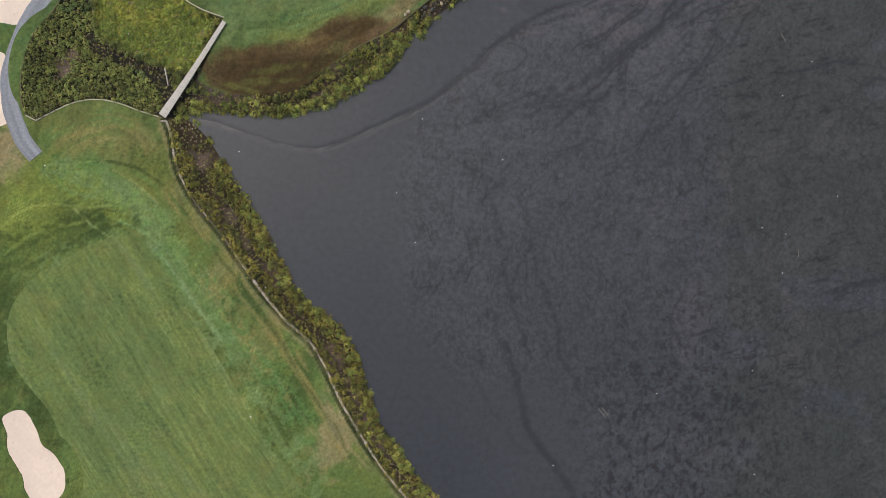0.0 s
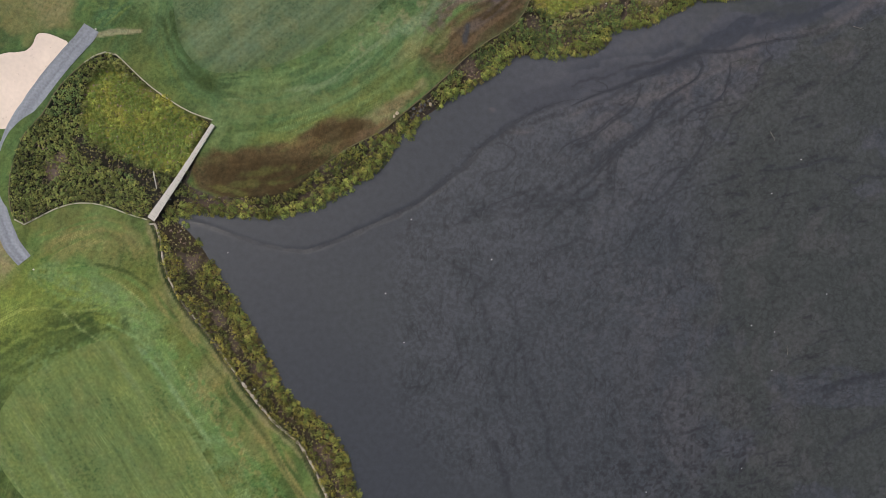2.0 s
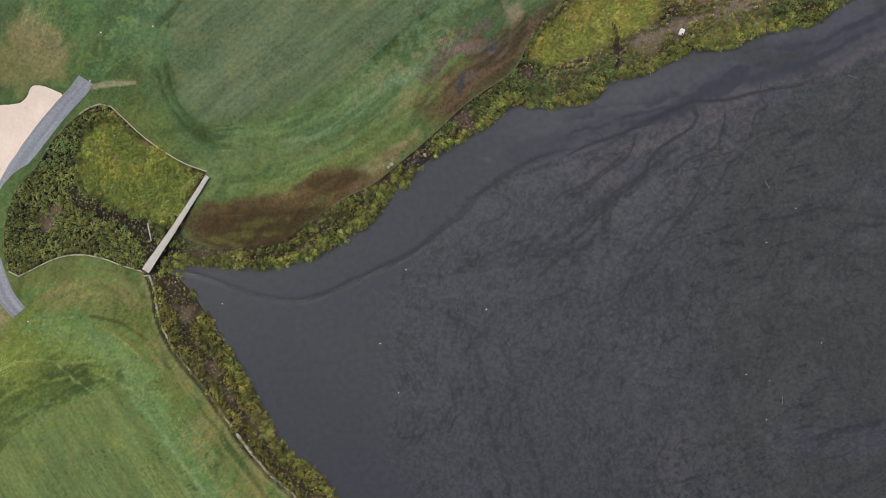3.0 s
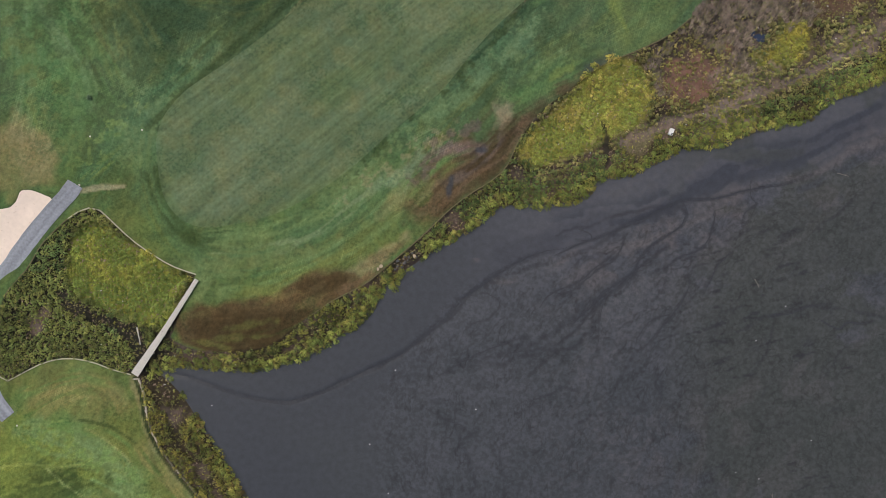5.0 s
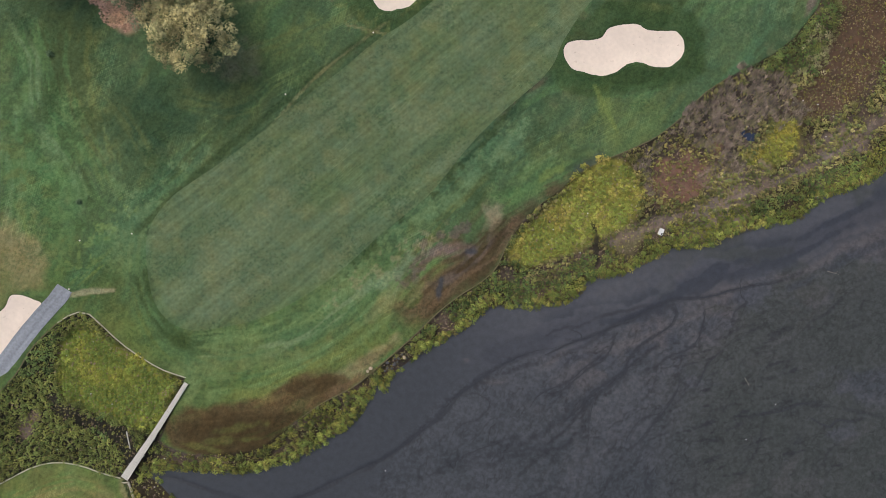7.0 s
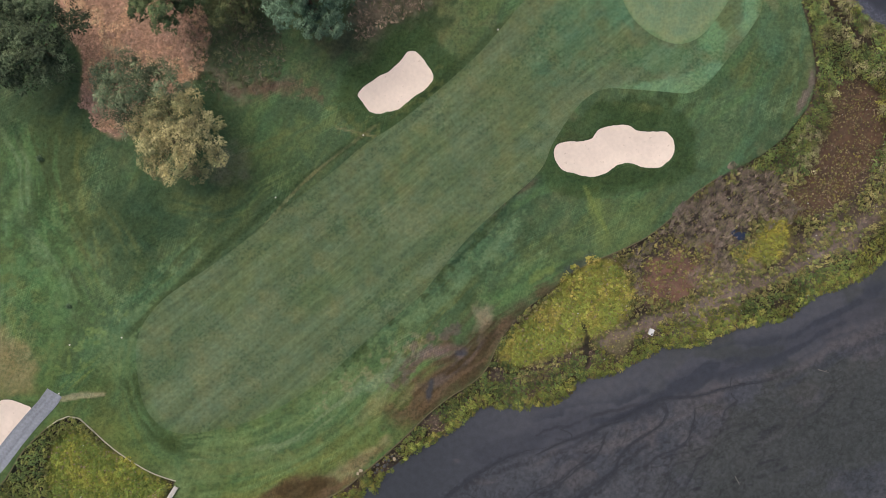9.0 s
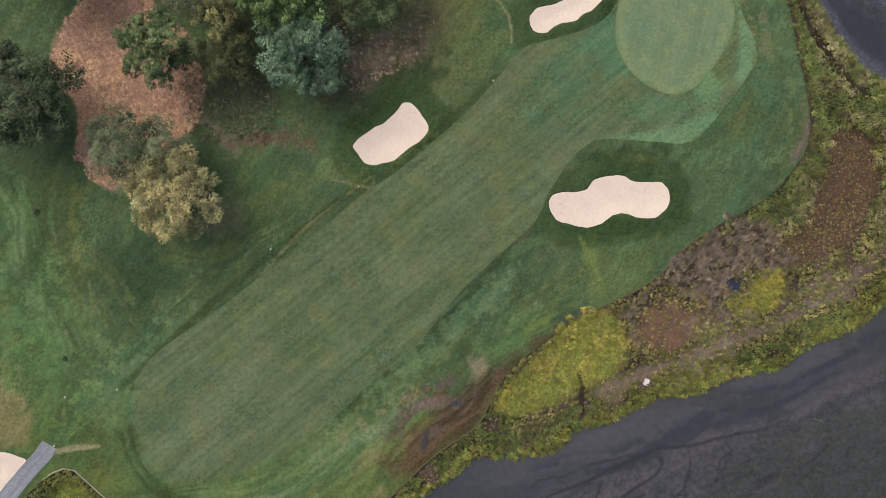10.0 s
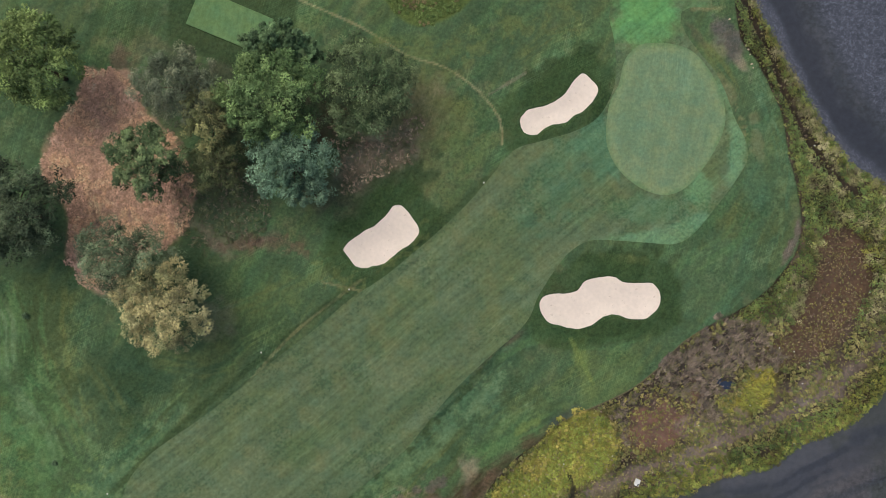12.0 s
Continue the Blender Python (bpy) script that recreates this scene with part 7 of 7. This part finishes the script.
board_mesh = box(1.0, 0.20, 0.42, 0.015)
board_mesh.materials.append(OLD_WOOD)
dark_mesh = board_mesh.copy()
dark_mesh.materials.clear()
dark_mesh.materials.append(plain_material("mossy_timber", lin(112, 106, 80), 0.9, 0.25, 4.0, 0.2, 0.02))


def edging(points, label, me, piece=2.0, sink=0.0):
    top = tagged(new("timber_edging", None), label, "edging", kind="structure")
    line = smooth(points, False, 0.5)
    steps = np.r_[0, np.cumsum(np.linalg.norm(np.diff(line, axis=0), axis=1))]
    rng, s = random.Random(3), 0.0
    while s < steps[-1] - 0.4:
        e = min(s + piece, steps[-1])
        ax, ay, bx, by = np.interp(s, steps, line[:, 0]), np.interp(s, steps, line[:, 1]), np.interp(e, steps, line[:, 0]), np.interp(e, steps, line[:, 1])
        ob = new("sleeper", me)
        ob.parent = top
        place(ob, (ax + bx) / 2, (ay + by) / 2, float(rise((ax + bx) / 2, (ay + by) / 2)) - 0.04 - sink + rng.uniform(-0.02, 0.02), math.atan2(by - ay, bx - ax), (math.hypot(bx - ax, by - ay) + 0.02, 1, 1))
        s = e
    return top


edging(MARSH_EDGE[:8], "pale weathered timber edging on the marsh hollow's south side", board_mesh)
edging(MARSH_EDGE[7:16], "dark mossy timber edging between cart path and marsh", dark_mesh)
edging(MARSH_EDGE[15:], "pale weathered timber edging on the marsh hollow's north side", board_mesh)
edging(NORTH_EDGE[1:], "dark low timber edging along the turf", dark_mesh, 2.0, 0.13)

# ---- small things ----
crate = tagged(new("storage_box", None), "small white plastic box among shore plants", "box")
crate.matrix_basis = Matrix.LocRotScale((*(50.4, 65.3), -0.62), Euler((0, 0, radians(-22))), None)
DARK_PLASTIC = plain_material("dark_plastic", lin(50, 50, 54), 0.6)
body_mesh = box(0.75, 1.15, 0.5, 0.04)
part("body", body_mesh, WHITE, crate).location = (0, 0, 0.25)
lid = part("lid", box(0.79, 1.19, 0.07, 0.02), WHITE, crate, "white lid")
lid.location = (0, 0, 0.535)
part("latch", box(0.22, 0.34, 0.06, 0.01), DARK_PLASTIC, lid, "dark grey latch plate").location = (0.18, -0.34, 0.045)
pole = tagged(part("pole", tube((0, 0, 0), (0.55, -3.0, -0.1), 0.12, 0.09, 8), WOOD), "pale bare pole lying beside the footbridge", "pole")
pole.location = (*(-43.7, 30.7), 0.55)

rng = random.Random(12)
heap = [((0.8, 40.6), 0.54, 3), ((1.2, 41.1), 0.55, 3), ((1.5, 40.8), 0.33, 5), ((2.2, 41.8), 0.33, 3), ((1.3, 42.3), 0.38, 5), ((1.8, 41.7), 0.34, 2), ((2.6, 42.9), 0.59, 2), ((2.6, 43.0), 0.59, 3), ((3.0, 42.2), 0.46, 3), ((3.8, 43.5), 0.59, 3), ((4.6, 42.8), 0.39, 4), ((4.2, 42.9), 0.38, 4), ((4.4, 43.7), 0.3, 3), ((5.3, 44.6), 0.41, 4), ((5.3, 44.5), 0.44, 3), ((5.2, 44.9), 0.58, 3), ((-1.7, 41.2), 0.9, 0), ((-2.2, 40.7), 0.7, 1), ((1.2, 42.1), 0.8, 2), ((2.5, 41.8), 0.9, 3), ((3.2, 42.8), 0.7, 4), ((2.0, 41.0), 0.6, 5), ((4.2, 43.0), 0.8, 1), ((5.7, 43.8), 0.6, 2), ((7.2, 45.0), 0.6, 0), ((-36.2, 5.1), 0.8, 2), ((-27.0, -8.4), 0.7, 3), ((67.0, 148.8), 0.45, 0), ((70.2, 144.2), 0.5, 1), ((70.5, 143.4), 0.45, 0), ((71.1, 140.8), 0.5, 1), ((71.4, 140.1), 0.35, 0), ((70.8, 142.5), 0.3, 1)]
TAN_STONE = plain_material("tan_stone", lin(196, 180, 156), 0.9, 0.25, 3.0, 0.25, 0.05)
tan = [me.copy() for me in rocks]
for me in tan:
    me.materials.clear()
    me.materials.append(TAN_STONE)
GREY_STONE = plain_material("riprap_stone", lin(96, 96, 98), 0.9, 0.25, 3.0, 0.25, 0.05)
grey = [me.copy() for me in rocks]
for me in grey:
    me.materials.clear()
    me.materials.append(GREY_STONE)
for (rx_, ry_), size, k in heap:
    pale = k < 2
    ob = tagged(new("boulder", (tan if pale else grey)[k]), "pale tan boulder at the edge of the bank" if pale else "grey boulder on the muddy bank", "rock", "boulders on the bank")
    place(ob, rx_, ry_, float(ground_height(np.array([rx_]), np.array([ry_]))[0]) + 0.15 * size, rng.uniform(0, 6), (size, size * 0.8, size * 0.7))

HEADS = [(-16.5, 89.3), (-51.8, 63.7), (-43.0, 64.9), (-53.6, 55.3), (-64.2, 13.8), (-29.3, -30.0), (22.6, 119.2), (-1.2, 100.3)]
cap_mesh, ring_mesh = tube((0, 0, 0.0), (0, 0, 0.10), 0.09, 0.08, 10), tube((0, 0, -0.05), (0, 0, 0.05), 0.16, 0.15, 12)
cap_mesh.materials.append(WHITE), ring_mesh.materials.append(OLD_WOOD)
for hx, hy in HEADS:
    head = tagged(new("sprinkler_head", None), "small round sprinkler head set in the turf", "sprinkler", "sprinkler heads")
    head.location = (hx, hy, float(rise(hx, hy)) + 0.04)
    collar = new("collar", ring_mesh)
    collar.parent = head
    cap = new("cap", cap_mesh)
    cap.parent = collar
POOL, nodes, links, b = node_material("still_water", 0.05, 0.5)
b.inputs["Base Color"].default_value = (*lin(52, 62, 84), 1)
for where, rx_, ry_ in (((67.2, 82.6), 1.3, 0.8), ((65.6, 83.5), 0.5, 0.9)):
    line = np.array([(where[0] + rx_ * math.cos(q) * (1 + 0.2 * math.sin(3 * q)), where[1] + ry_ * math.sin(q)) for q in np.arange(0, 6.28, 0.3)])
    xy, tris = fill(line, 0.4)
    level = float(ground_height(xy[:, 0], xy[:, 1]).max()) + 0.05
    tagged(part("puddle", mesh_from("puddle", np.c_[xy, np.full(len(xy), level)], tris), POOL), "small dark blue pool of water among reeds", "puddle", kind="structure")

# white flecks stand in for specks taken as gulls; bank ones are added at random
FLECKS = [(0.8, 22.6), (-0.5, 0.6), (43.4, -26.9), (61.1, -22.9), (62.9, 3.3), (67.2, 2.1), (77.0, 9.0), (66.6, 27.4), (72.1, 33.7), (66.7, -5.0), (71.1, -29.8), (15.2, 15.4), (-3.8, 9.4), (24.4, -39.7), (-31.5, 16.6), (61.5, -41.9)]
bits = [(p, 0.14, -1.06) for p in FLECKS]
lx, ly, rng2 = net(3.2, 77)
spot = (depth_in(lx, ly, turf_line) < -1.0) & (depth_in(lx, ly, shore) > 0.5) & (rng2.uniform(0, 1, len(lx)) < 0.22)
lz = ground_height(lx[spot], ly[spot])
bits += [((a, b), rng2.uniform(0.08, 0.2), c + 0.06) for a, b, c in zip(lx[spot], ly[spot], lz)]
shape = [(1, 0, 0), (-1, 0, 0), (0, 1, 0), (0, -1, 0), (0, 0, 0.6), (0, 0, -0.6)]
sides = [(0, 2, 4), (2, 1, 4), (1, 3, 4), (3, 0, 4), (2, 0, 5), (1, 2, 5), (3, 1, 5), (0, 3, 5)]
verts, faces = [], []
for (a, b), r, c in bits:
    n = len(verts)
    verts += [(a + r * i, b + r * j * 0.7, c + r * k) for i, j, k in shape]
    faces += [(n + i, n + j, n + k) for i, j, k in sides]
tagged(part("white_flecks", mesh_from("white_flecks", verts, faces, None, False), WHITE), "scattered small white flecks on mud and bank", "shells", kind="stuff")


DRIFT = plain_material("bleached_wood", lin(134, 131, 124), 0.9, 0.2, 5.0, 0.15, 0.02)
for (dx_, dy_), turn, size in (((66.7, 37.9), -1.1, 1.0), ((69.7, -1.3), 1.5, 0.9), ((82.8, 57.8), -0.3, 1.2), ((33.3, -30.4), -0.93, 1.25), ((33.9, -30.2), -0.93, 1.15)):
    branch = tagged(part("driftwood", tube((-0.9, 0, 0.08), (0.9, 0.05, 0.05), 0.07, 0.03, 7, 0.05), DRIFT), "grey forked branch lying on the mud", "driftwood")
    part("twig", tube((0.1, 0, 0.1), (0.7, 0.45, 0.06), 0.04, 0.015, 6), DRIFT, branch)
    place(branch, dx_, dy_, -1.1, turn, (size, size, size))
